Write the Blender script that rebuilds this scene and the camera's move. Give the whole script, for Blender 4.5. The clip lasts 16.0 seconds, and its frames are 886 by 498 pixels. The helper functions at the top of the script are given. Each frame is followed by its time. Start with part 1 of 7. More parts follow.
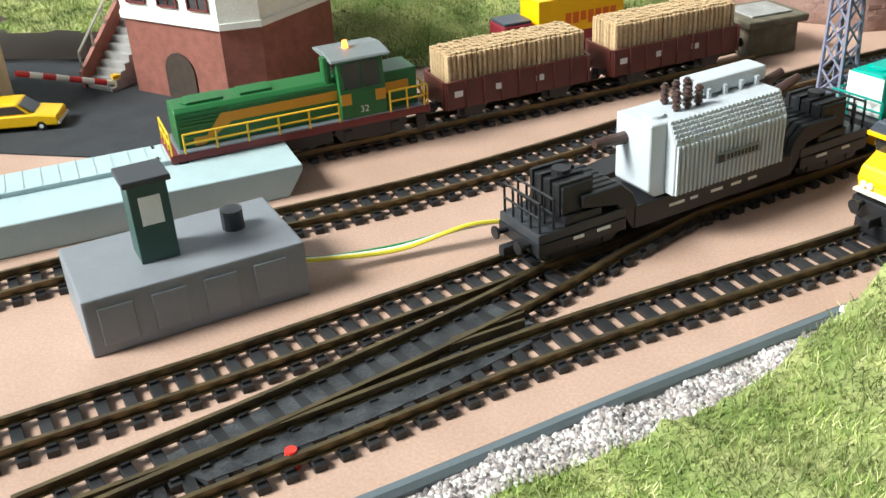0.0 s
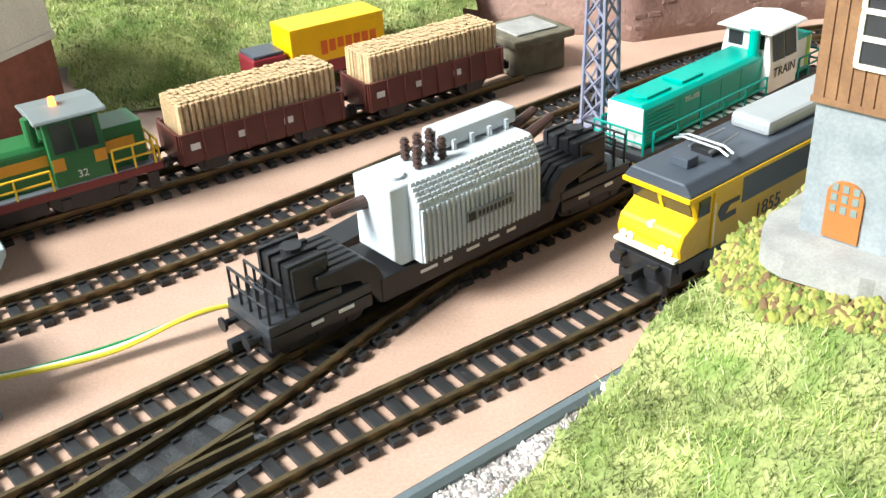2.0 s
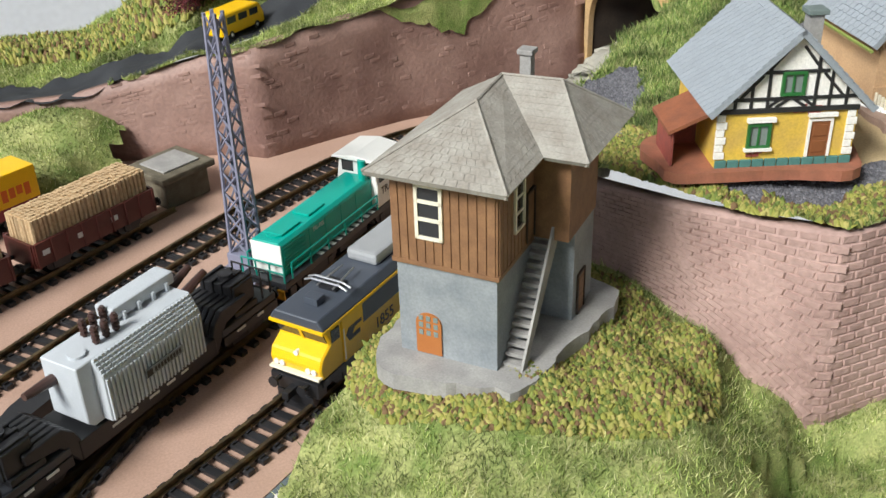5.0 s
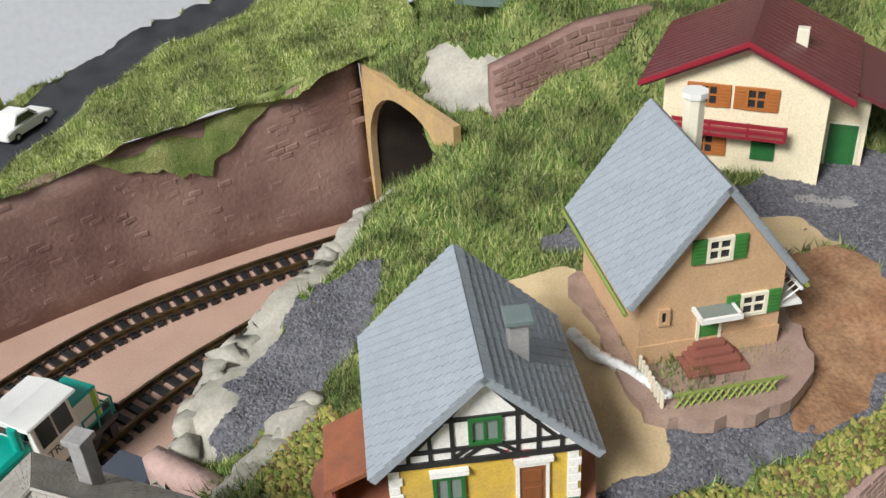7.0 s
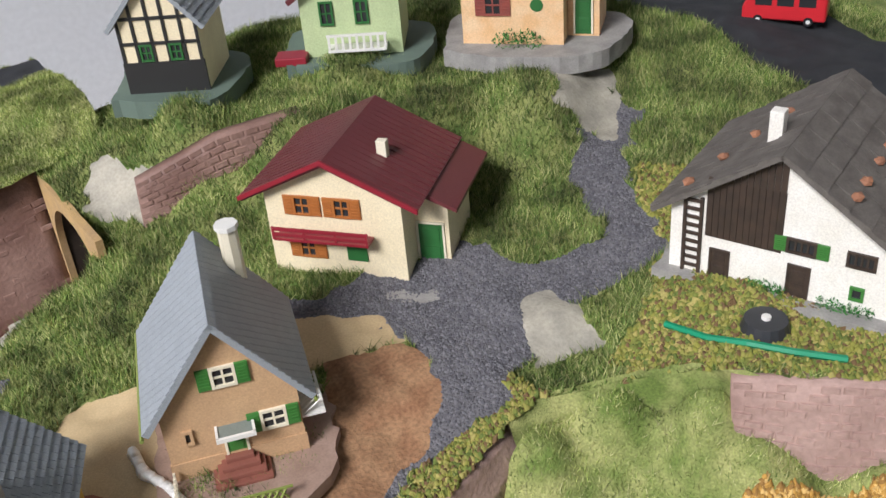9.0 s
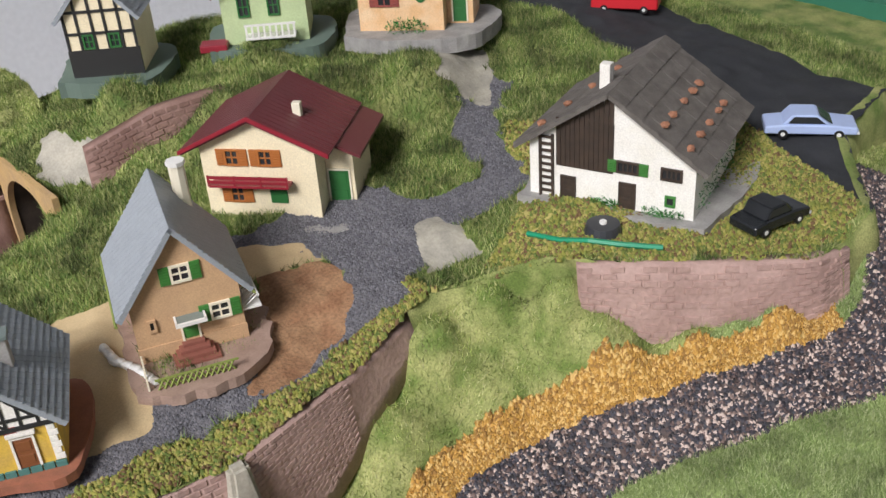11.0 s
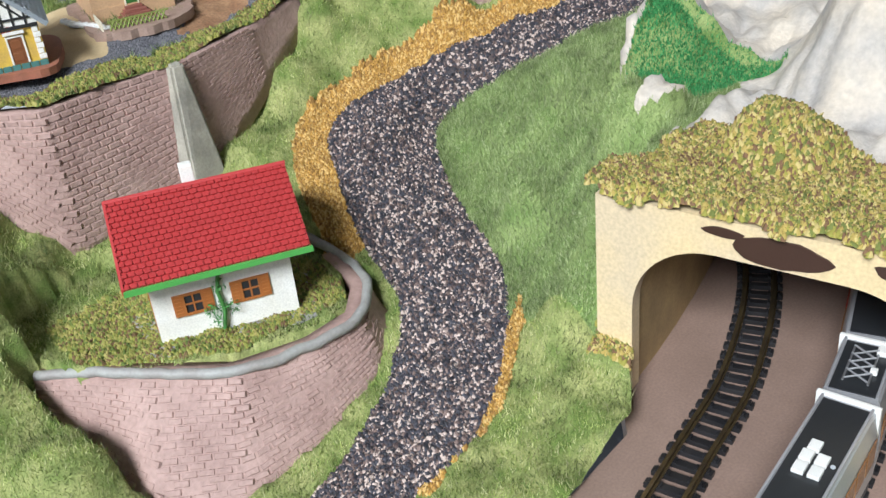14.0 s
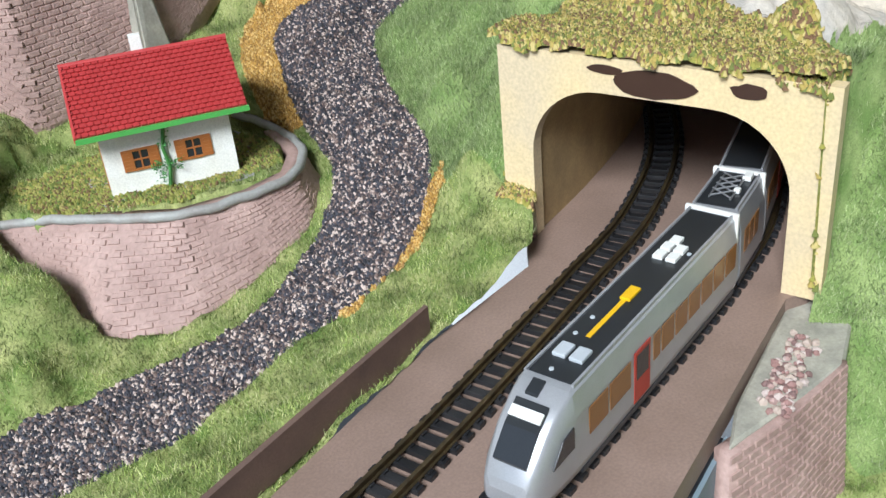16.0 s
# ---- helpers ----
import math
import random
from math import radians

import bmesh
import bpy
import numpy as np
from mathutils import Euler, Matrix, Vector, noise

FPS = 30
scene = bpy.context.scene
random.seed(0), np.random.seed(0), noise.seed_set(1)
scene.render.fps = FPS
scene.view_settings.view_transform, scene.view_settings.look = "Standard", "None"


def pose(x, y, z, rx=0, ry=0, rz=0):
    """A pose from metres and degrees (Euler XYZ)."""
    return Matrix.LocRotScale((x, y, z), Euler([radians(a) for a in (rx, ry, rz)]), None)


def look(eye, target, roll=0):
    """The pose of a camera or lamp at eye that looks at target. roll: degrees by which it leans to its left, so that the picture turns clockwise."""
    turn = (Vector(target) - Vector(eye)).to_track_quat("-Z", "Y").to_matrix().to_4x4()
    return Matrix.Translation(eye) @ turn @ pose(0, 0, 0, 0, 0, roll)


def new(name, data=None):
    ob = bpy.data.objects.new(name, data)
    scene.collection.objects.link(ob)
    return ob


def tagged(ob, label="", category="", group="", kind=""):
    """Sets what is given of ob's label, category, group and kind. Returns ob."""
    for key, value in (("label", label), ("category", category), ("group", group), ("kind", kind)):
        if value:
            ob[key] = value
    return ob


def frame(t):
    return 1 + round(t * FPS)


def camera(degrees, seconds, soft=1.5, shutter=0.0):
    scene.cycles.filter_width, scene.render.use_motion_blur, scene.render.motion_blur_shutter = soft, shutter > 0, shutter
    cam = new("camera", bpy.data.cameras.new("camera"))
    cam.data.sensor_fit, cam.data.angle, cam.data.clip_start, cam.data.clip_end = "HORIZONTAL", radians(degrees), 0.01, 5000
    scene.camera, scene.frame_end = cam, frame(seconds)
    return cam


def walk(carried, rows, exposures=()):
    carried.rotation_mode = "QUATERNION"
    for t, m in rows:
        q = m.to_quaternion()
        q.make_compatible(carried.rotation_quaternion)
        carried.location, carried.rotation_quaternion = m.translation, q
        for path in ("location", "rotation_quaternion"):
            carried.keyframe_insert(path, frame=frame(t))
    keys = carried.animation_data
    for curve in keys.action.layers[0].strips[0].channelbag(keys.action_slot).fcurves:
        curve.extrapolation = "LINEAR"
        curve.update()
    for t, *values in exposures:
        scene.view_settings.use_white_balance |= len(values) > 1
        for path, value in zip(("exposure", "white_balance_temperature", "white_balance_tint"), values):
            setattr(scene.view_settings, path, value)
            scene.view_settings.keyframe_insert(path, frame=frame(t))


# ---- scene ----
cam = camera(47.7, 16.0)
EXPO = [(0, 0.75, 6250, 1), (1, 1.25, 6150, 0), (2, 1.12, 6200, 1), (3, 0.82, 6250, 2), (5.5, 0.15, 6400, 8), (7, 0.1, 6300, 9), (8.5, 0.02, 6300, 14), (11, -0.06, 6400, 14), (12.5, -0.02, 6250, 12), (14, 0.15, 5850, 7), (16, 0.18, 5750, 5)]
C = 0.01  # all lengths below are in centimetres
# seconds, eye, a point ahead, roll
PATH = [
    (0, (0.420, -1.393, 13.775), (0.274, 0.060, 12.986), -3.5),
    (0.5, (0.410, -0.092, 13.101), (0.372, 1.364, 12.307), -2.4),
    (1, (0.970, 1.014, 13.254), (0.980, 2.456, 12.431), -3.1),
    (1.5, (1.758, 1.431, 13.667), (1.825, 2.872, 12.845), -2.8),
    (2, (2.361, 1.583, 14.020), (2.485, 3.020, 13.201), -3.2),
    (2.5, (2.756, 1.589, 14.318), (2.978, 3.009, 13.488), -3.4),
    (3, (1.948, 0.853, 14.908), (2.300, 2.249, 14.081), -2.6),
    (3.2, (1.419, 0.477, 15.086), (1.806, 1.862, 14.257), -2.8),
    (5.3, (2.857, -1.654, 19.643), (3.590, -0.222, 18.749), -2.7),
    (5.5, (3.630, -1.676, 20.483), (4.446, -0.136, 19.502), -3.4),
    (6, (7.743, -0.116, 22.116), (8.576, 1.395, 21.105), -3.6),
    (6.5, (10.653, 2.256, 22.405), (11.469, 3.749, 21.354), -3.1),
    (7, (12.867, 4.025, 21.851), (13.677, 5.503, 20.774), -3.5),
    (7.5, (15.824, 3.558, 22.084), (16.640, 5.018, 20.986), -4.7),
    (8, (18.078, 2.265, 22.586), (18.934, 3.703, 21.490), -5.4),
    (8.5, (19.712, 0.526, 23.509), (20.630, 1.938, 22.430), -5.0),
    (8.7, (20.222, -0.269, 24.059), (21.143, 1.153, 22.996), -5.2),
    (11, (15.970, -7.071, 25.128), (17.068, -5.744, 24.112), -4.1),
    (11.5, (12.918, -8.476, 24.646), (14.056, -7.198, 23.611), -3.8),
    (12.5, (10.956, -12.744, 23.417), (12.126, -11.505, 22.369), -4.9),
    (13, (9.151, -14.390, 21.288), (10.355, -13.178, 20.247), -5.0),
    (13.5, (7.396, -16.732, 19.800), (8.607, -15.521, 18.766), -5.7),
    (14, (5.990, -18.758, 19.096), (7.210, -17.541, 18.082), -6.1),
    (14.5, (5.671, -19.823, 18.689), (6.920, -18.629, 17.682), -5.9),
    (15, (4.734, -21.491, 18.472), (6.000, -20.307, 17.474), -6.0),
    (15.5, (3.710, -22.624, 17.345), (4.992, -21.445, 16.364), -5.7),
    (16, (3.319, -23.740, 16.099), (4.564, -22.529, 15.107), -5.8),
]
walk(cam, [(t, look([C * v for v in eye], [C * v for v in aim], roll)) for t, eye, aim, roll in PATH], EXPO)

# ---- light ----
world = bpy.data.worlds.new("daylight")
scene.world = world
world.use_nodes = True
wn = world.node_tree.nodes
sky = wn.new("ShaderNodeTexSky")
sky.sky_type, sky.sun_disc = "NISHITA", False
sky.sun_elevation, sky.sun_rotation = radians(41), radians(-110)
wn["Background"].inputs["Strength"].default_value = 0.1
world.node_tree.links.new(sky.outputs[0], wn["Background"].inputs["Color"])
sun = new("sun", bpy.data.lights.new("sun", "SUN"))
sun.data.energy, sun.data.angle, sun.data.color = 4.7, radians(20), (1.0, 0.985, 0.96)
sun.matrix_world = look((-0.84, -0.3, 0.78), (0, 0, 0))

# ---- materials ----
def mat(name, base, other=None, size=0.3, fine=0.03, rough=0.6, metal=0.0, bump=0.15, mix=0.5, speck=None, vary=0.0):
    """Two scales of noise between two colours, with fine relief; sizes in centimetres."""
    m = bpy.data.materials.new(name)
    m.use_nodes = True
    nt = m.node_tree
    N, L = nt.nodes, nt.links
    b = N["Principled BSDF"]
    b.inputs["Roughness"].default_value, b.inputs["Metallic"].default_value = rough, metal
    co = N.new("ShaderNodeNewGeometry")
    big, small = N.new("ShaderNodeTexNoise"), N.new("ShaderNodeTexNoise")
    for n, s in ((big, size), (small, fine)):
        n.inputs["Scale"].default_value = 1.0 / (s * C)
        n.inputs["Detail"].default_value = 4
        L.new(co.outputs["Position"], n.inputs["Vector"])
    other = other or tuple(c * 0.82 for c in base)
    ramp = N.new("ShaderNodeMapRange")
    ramp.inputs[1].default_value, ramp.inputs[2].default_value = 0.5 - 0.22 * mix - 0.05, 0.5 + 0.22 * mix + 0.05
    L.new(big.outputs["Fac"], ramp.inputs[0])
    c1 = N.new("ShaderNodeMix"); c1.data_type = "RGBA"
    c1.inputs["A"].default_value, c1.inputs["B"].default_value = (*base, 1), (*other, 1)
    L.new(ramp.outputs[0], c1.inputs["Factor"])
    c2 = N.new("ShaderNodeMix"); c2.data_type = "RGBA"; c2.blend_type = "MULTIPLY"
    c2.inputs["Factor"].default_value = 1.0
    g = N.new("ShaderNodeMapRange"); g.inputs[3].default_value, g.inputs[4].default_value = (0.72, 1.25) if bump >= 0.5 else (0.88, 1.1)
    g.inputs[1].default_value, g.inputs[2].default_value = 0.3, 0.7
    L.new(small.outputs["Fac"], g.inputs[0])
    L.new(c1.outputs["Result"], c2.inputs["A"]); L.new(g.outputs[0], c2.inputs["B"])
    out = c2.outputs["Result"]
    if speck:
        colour, width, amount = speck
        v = N.new("ShaderNodeTexVoronoi"); v.inputs["Scale"].default_value = 1.0 / (width * C)
        L.new(co.outputs["Position"], v.inputs["Vector"])
        gt = N.new("ShaderNodeMath"); gt.operation = "GREATER_THAN"; gt.inputs[1].default_value = 1 - amount
        sep = N.new("ShaderNodeSeparateColor"); L.new(v.outputs["Color"], sep.inputs[0]); L.new(sep.outputs[0], gt.inputs[0])
        c3 = N.new("ShaderNodeMix"); c3.data_type = "RGBA"; c3.inputs["B"].default_value = (*colour, 1)
        L.new(gt.outputs[0], c3.inputs["Factor"]); L.new(out, c3.inputs["A"]); out = c3.outputs["Result"]
    if vary:
        info = N.new("ShaderNodeObjectInfo")
        r = N.new("ShaderNodeMapRange"); r.inputs[3].default_value, r.inputs[4].default_value = 1 - vary, 1 + vary
        L.new(info.outputs["Random"], r.inputs[0])
        c4 = N.new("ShaderNodeMix"); c4.data_type = "RGBA"; c4.blend_type = "MULTIPLY"; c4.inputs["Factor"].default_value = 1
        L.new(out, c4.inputs["A"]); L.new(r.outputs[0], c4.inputs["B"]); out = c4.outputs["Result"]
    L.new(out, b.inputs["Base Color"])
    if bump:
        bp = N.new("ShaderNodeBump")
        bp.inputs["Strength"].default_value, bp.inputs["Distance"].default_value = bump, fine * C * 0.6
        L.new(small.outputs["Fac"], bp.inputs["Height"]); L.new(bp.outputs[0], b.inputs["Normal"])
    return m


def plain(name, base, rough=0.45, metal=0.0, var=0.93, bump=0.08):
    return mat(name, base, tuple(c * var for c in base), 0.5, 0.02, rough, metal, bump, 0.6)


M_BOARD = mat("painted_board", (0.47, 0.31, 0.24), (0.41, 0.265, 0.20), 2.5, 0.06, 0.55, bump=0.1)
M_DECK = mat("deck_paint", (0.29, 0.20, 0.16), (0.24, 0.165, 0.13), 2.0, 0.08, 0.5, bump=0.15)
M_GRASS = mat("static_grass", (0.13, 0.19, 0.04), (0.36, 0.37, 0.14), 1.1, 0.06, 0.95, bump=0.9, mix=0.5)
M_GRASS_DARK = mat("dark_static_grass", (0.09, 0.15, 0.03), (0.28, 0.30, 0.10), 1.0, 0.06, 0.95, bump=0.9, mix=0.5)
M_MEADOW = mat("meadow_grass", (0.15, 0.23, 0.06), (0.29, 0.36, 0.13), 1.2, 0.05, 0.95, bump=0.9)
M_TURF = mat("coarse_turf", (0.25, 0.24, 0.05), (0.15, 0.18, 0.04), 0.35, 0.1, 0.95, bump=0.9, speck=((0.42, 0.36, 0.12), 0.14, 0.25))
M_ORANGE = mat("straw_turf", (0.42, 0.24, 0.055), (0.30, 0.17, 0.04), 0.5, 0.1, 0.95, bump=0.9, speck=((0.55, 0.36, 0.14), 0.12, 0.25))
M_GRAVEL_BED = mat("river_gravel", (0.045, 0.045, 0.055), (0.10, 0.07, 0.06), 0.5, 0.12, 0.8, bump=0.8, speck=((0.50, 0.40, 0.34), 0.13, 0.16))
M_ASH = mat("grey_ash", (0.10, 0.098, 0.11), (0.15, 0.145, 0.155), 0.9, 0.12, 0.95, bump=1.0)
M_SAND = mat("sand_paint", (0.55, 0.42, 0.24), (0.48, 0.36, 0.20), 1.5, 0.05, 0.8)
M_RUST = mat("rusty_earth", (0.24, 0.12, 0.06), (0.33, 0.19, 0.10), 0.7, 0.1, 0.9, bump=0.5)
M_PLASTER = mat("bare_plaster", (0.42, 0.39, 0.32), (0.28, 0.265, 0.22), 0.9, 0.1, 0.75, bump=0.3)
M_WALL = mat("brown_masonry_foil", (0.44, 0.30, 0.26), (0.33, 0.215, 0.185), 1.6, 0.15, 0.7, bump=0.4)
M_BACKWALL = mat("stained_brown_wall", (0.34, 0.215, 0.175), (0.19, 0.105, 0.085), 2.6, 0.15, 0.6, bump=0.3, mix=0.6)
M_CREAM = mat("cream_plaster", (0.72, 0.56, 0.32), (0.63, 0.51, 0.34), 2.2, 0.1, 0.5, bump=0.06)
M_TUNNEL = mat("tunnel_lining", (0.50, 0.35, 0.16), (0.36, 0.25, 0.12), 1.6, 0.1, 0.8)
M_ROCK = mat("grey_rock", (0.42, 0.39, 0.36), (0.60, 0.52, 0.42), 1.8, 0.2, 0.7, bump=0.4)
M_ASPHALT = mat("black_road", (0.018, 0.02, 0.024), (0.028, 0.03, 0.034), 1.0, 0.04, 0.85, bump=0.5)
M_STONES = mat("pale_gravel", (0.55, 0.50, 0.47), (0.36, 0.30, 0.28), 0.12, 0.06, 0.85, bump=0.5)
M_SLEEPER = mat("black_sleeper", (0.012, 0.012, 0.014), (0.022, 0.021, 0.022), 0.5, 0.05, 0.45, vary=0.3)
M_RAIL = mat("tarnished_rail", (0.17, 0.125, 0.06), (0.10, 0.075, 0.045), 0.6, 0.03, 0.35, metal=0.75)
M_BLACK = plain("black_plastic", (0.012, 0.012, 0.014), 0.42)
M_DARK = plain("dark_grey_plastic", (0.035, 0.037, 0.043), 0.45)
M_EDGE = plain("grey_board_edge", (0.12, 0.145, 0.16), 0.6)
M_WHITE = plain("white_plastic", (0.78, 0.77, 0.73), 0.5)
M_ROOMWALL = plain("white_room_wall", (0.90, 0.91, 0.93), 0.9)
M_GREENWALL = plain("green_room_panel", (0.03, 0.17, 0.10), 0.7)

# ---- mesh helpers ----
# The station, its tracks and the hill behind it are drawn in lengths of their own, from the rail board up.
STATION = Matrix.Translation(Vector((0.617, -0.285, 3.482)) * C) @ Matrix.Scale(0.83, 4)
PLACE = Matrix.Identity(4)


def at_station(on):
    global PLACE
    PLACE = STATION if on else Matrix.Identity(4)


def to_world(points):
    """Station points, in centimetres, as points of the whole layout."""
    return [tuple(STATION @ (Vector(p) * C) / C) for p in points]


def plan_to_world(points, z=0.0):
    return [p[:2] for p in to_world([(x, y, z) for x, y in points])]


def part(name, bm, material, parent=None, label="", smooth=False):
    """Links a bmesh, drawn in centimetres, as one mesh object under a thing or a part."""
    for v in bm.verts:
        v.co *= C
    me = bpy.data.meshes.new(name)
    bm.to_mesh(me)
    bm.free()
    if smooth:
        for p in me.polygons:
            p.use_smooth = True
    for one in material if isinstance(material, (list, tuple)) else [material]:
        me.materials.append(one)
    ob = new(name, me)
    if parent:
        ob.parent = parent
    else:
        ob.matrix_world = PLACE
    return tagged(ob, label) if label else ob


def thing(name, x, y, z, turn, label, category, group="", kind=""):
    ob = new(name)
    ob.matrix_world = PLACE @ pose(C * x, C * y, C * z, 0, 0, turn)
    ob.empty_display_size = 0.01
    return tagged(ob, label, category, group, kind)


def box(x0, x1, y0, y1, z0, z1, bm=None, bevel=0.0):
    own = bmesh.new()
    bmesh.ops.create_cube(own, size=1)
    for v in own.verts:
        v.co = Vector(((x0 + x1) / 2 + v.co.x * (x1 - x0), (y0 + y1) / 2 + v.co.y * (y1 - y0), (z0 + z1) / 2 + v.co.z * (z1 - z0)))
    if bevel:
        bmesh.ops.bevel(own, geom=own.edges[:], offset=bevel, segments=2, affect="EDGES", profile=0.6)
    return join(bm, own)


def join(bm, own):
    if bm is None:
        return own
    me = bpy.data.meshes.new("tmp")
    own.to_mesh(me)
    own.free()
    bm.from_mesh(me)
    bpy.data.meshes.remove(me)
    return bm


def prism(points, z0, z1, bm=None, bevel=0.0):
    """An upright prism over a plan."""
    own = bmesh.new()
    low = [own.verts.new((x, y, z0)) for x, y in points]
    top = [own.verts.new((x, y, z1)) for x, y in points]
    own.faces.new(low[::-1]); own.faces.new(top)
    n = len(points)
    for i in range(n):
        own.faces.new((low[i], low[(i + 1) % n], top[(i + 1) % n], top[i]))
    bmesh.ops.recalc_face_normals(own, faces=own.faces[:])
    if bevel:
        bmesh.ops.bevel(own, geom=own.edges[:], offset=bevel, segments=1, affect="EDGES")
    return join(bm, own)


def slab(profile, y0, y1, bm=None, bevel=0.0):
    """A profile in x and z, drawn out along y."""
    own = prism(profile, y0, y1, None, bevel)
    for v in own.verts:
        v.co = Vector((v.co.x, v.co.z, v.co.y))
    bmesh.ops.recalc_face_normals(own, faces=own.faces[:])
    return join(bm, own)


def gable(profile, x0, x1, bm=None, bevel=0.0):
    """A profile in y and z, drawn out along x."""
    own = prism(profile, x0, x1, None, bevel)
    for v in own.verts:
        v.co = Vector((v.co.z, v.co.x, v.co.y))
    bmesh.ops.recalc_face_normals(own, faces=own.faces[:])
    return join(bm, own)


def rod(a, b, r, bm=None, sides=6, r2=None):
    own = bmesh.new()
    a, b = Vector(a), Vector(b)
    bmesh.ops.create_cone(own, cap_ends=True, segments=sides, radius1=r, radius2=r if r2 is None else r2, depth=(b - a).length)
    turn = (b - a).to_track_quat("Z", "Y").to_matrix()
    for v in own.verts:
        v.co = turn @ v.co + (a + b) / 2
    return join(bm, own)


def tube(points, r, bm=None, sides=6):
    own = bmesh.new()
    rings = []
    P = [Vector(p) for p in points]
    for i, p in enumerate(P):
        d = (P[min(i + 1, len(P) - 1)] - P[max(i - 1, 0)]).normalized()
        q = d.to_track_quat("Z", "Y").to_matrix()
        rings.append([own.verts.new(p + q @ Vector((r * math.cos(2 * math.pi * k / sides), r * math.sin(2 * math.pi * k / sides), 0))) for k in range(sides)])
    for u, v in zip(rings, rings[1:]):
        for k in range(sides):
            own.faces.new((u[k], u[(k + 1) % sides], v[(k + 1) % sides], v[k]))
    own.faces.new(rings[0][::-1]); own.faces.new(rings[-1])
    return join(bm, own)


def glide(points, step=0.5):
    """A smooth line through points, at even steps."""
    P = [Vector(p) for p in points]
    P = [2 * P[0] - P[1]] + P + [2 * P[-1] - P[-2]]
    fine = []
    for a, b, c, d in zip(P, P[1:], P[2:], P[3:]):
        for k in range(24):
            t = k / 24
            fine.append(0.5 * (2 * b + (c - a) * t + (2 * a - 5 * b + 4 * c - d) * t * t + (3 * b - a - 3 * c + d) * t ** 3))
    fine.append(P[-2])
    out, left = [fine[0]], step
    for p, q in zip(fine, fine[1:]):
        d = (q - p).length
        while d >= left and d > 0:
            p = p.lerp(q, left / d)
            out.append(p)
            d, left = (q - p).length, step
        left -= d
    return out


def inside(X, Y, poly):
    hit = np.zeros(X.shape, bool)
    for (x0, y0), (x1, y1) in zip(poly, poly[1:] + poly[:1]):
        if y0 != y1:
            hit ^= ((y0 > Y) != (y1 > Y)) & (X < (x1 - x0) * (Y - y0) / (y1 - y0) + x0)
    return hit


def wobble(X, Y, size, seed):
    """Cheap smooth noise in about -1..1."""
    r = np.random.RandomState(seed)
    Z = np.zeros(X.shape)
    for k in range(7):
        a, p, s = r.rand() * 6.28, r.rand() * 6.28, size * (0.5 + r.rand())
        Z += np.sin((X * np.cos(a) + Y * np.sin(a)) * 6.28 / s + p + 1.3 * np.sin((X * np.sin(a) - Y * np.cos(a)) * 4.1 / s))
    return Z / 4


def level(X, Y, spots, power=3.2):
    """Heights that glide between spots (x, y, z)."""
    top, low = np.zeros(X.shape), np.zeros(X.shape)
    for x, y, z in spots:
        w = 1.0 / ((X - x) ** 2 + (Y - y) ** 2 + 0.25) ** (power / 2)
        top += w * z
        low += w
    return top / low


def sheet(name, X, Y, Z, keep, material, label, category, kind="structure"):
    """The cells of a height grid that keep marks, as one mesh."""
    ny, nx = X.shape
    used = np.zeros(X.shape, bool)
    k = keep
    for a in (0, 1):
        for b in (0, 1):
            used[a:ny - 1 + a, b:nx - 1 + b] |= k
    index = np.cumsum(used.ravel()).reshape(X.shape) - 1
    verts = np.stack([X[used], Y[used], Z[used]], 1) * C
    j, i = np.nonzero(k)
    faces = np.stack([index[j, i], index[j, i + 1], index[j + 1, i + 1], index[j + 1, i]], 1)
    me = bpy.data.meshes.new(name)
    me.from_pydata(verts.tolist(), [], faces.tolist())
    for p in me.polygons:
        p.use_smooth = True
    me.materials.append(material)
    ob = new(name, me)
    ob.matrix_world = PLACE
    return tagged(ob, label, category, "", kind)


def soften(X, Y, zones, rounds=4):
    """Copies of X and Y in which the stepped outlines between zones run smooth."""
    lab = np.zeros((X.shape[0] - 1, X.shape[1] - 1), int)
    for k, m in enumerate(zones):
        lab[m] = k + 1
    pad = np.pad(lab, 1, mode="edge")
    across = pad[:-1, 1:-1] != pad[1:, 1:-1]
    along_y = pad[1:-1, :-1] != pad[1:-1, 1:]
    X, Y = X.copy(), Y.copy()
    n = np.zeros(X.shape, int)
    n[:, :-1] += across; n[:, 1:] += across
    n[:-1, :] += along_y; n[1:, :] += along_y
    for _ in range(rounds):
        for A in (X, Y):
            t = np.zeros(X.shape)
            t[:, :-1] += np.where(across, A[:, 1:], 0); t[:, 1:] += np.where(across, A[:, :-1], 0)
            t[:-1, :] += np.where(along_y, A[1:, :], 0); t[1:, :] += np.where(along_y, A[:-1, :], 0)
            A[:] = np.where(n == 2, 0.4 * A + 0.3 * t, A)
    return X, Y


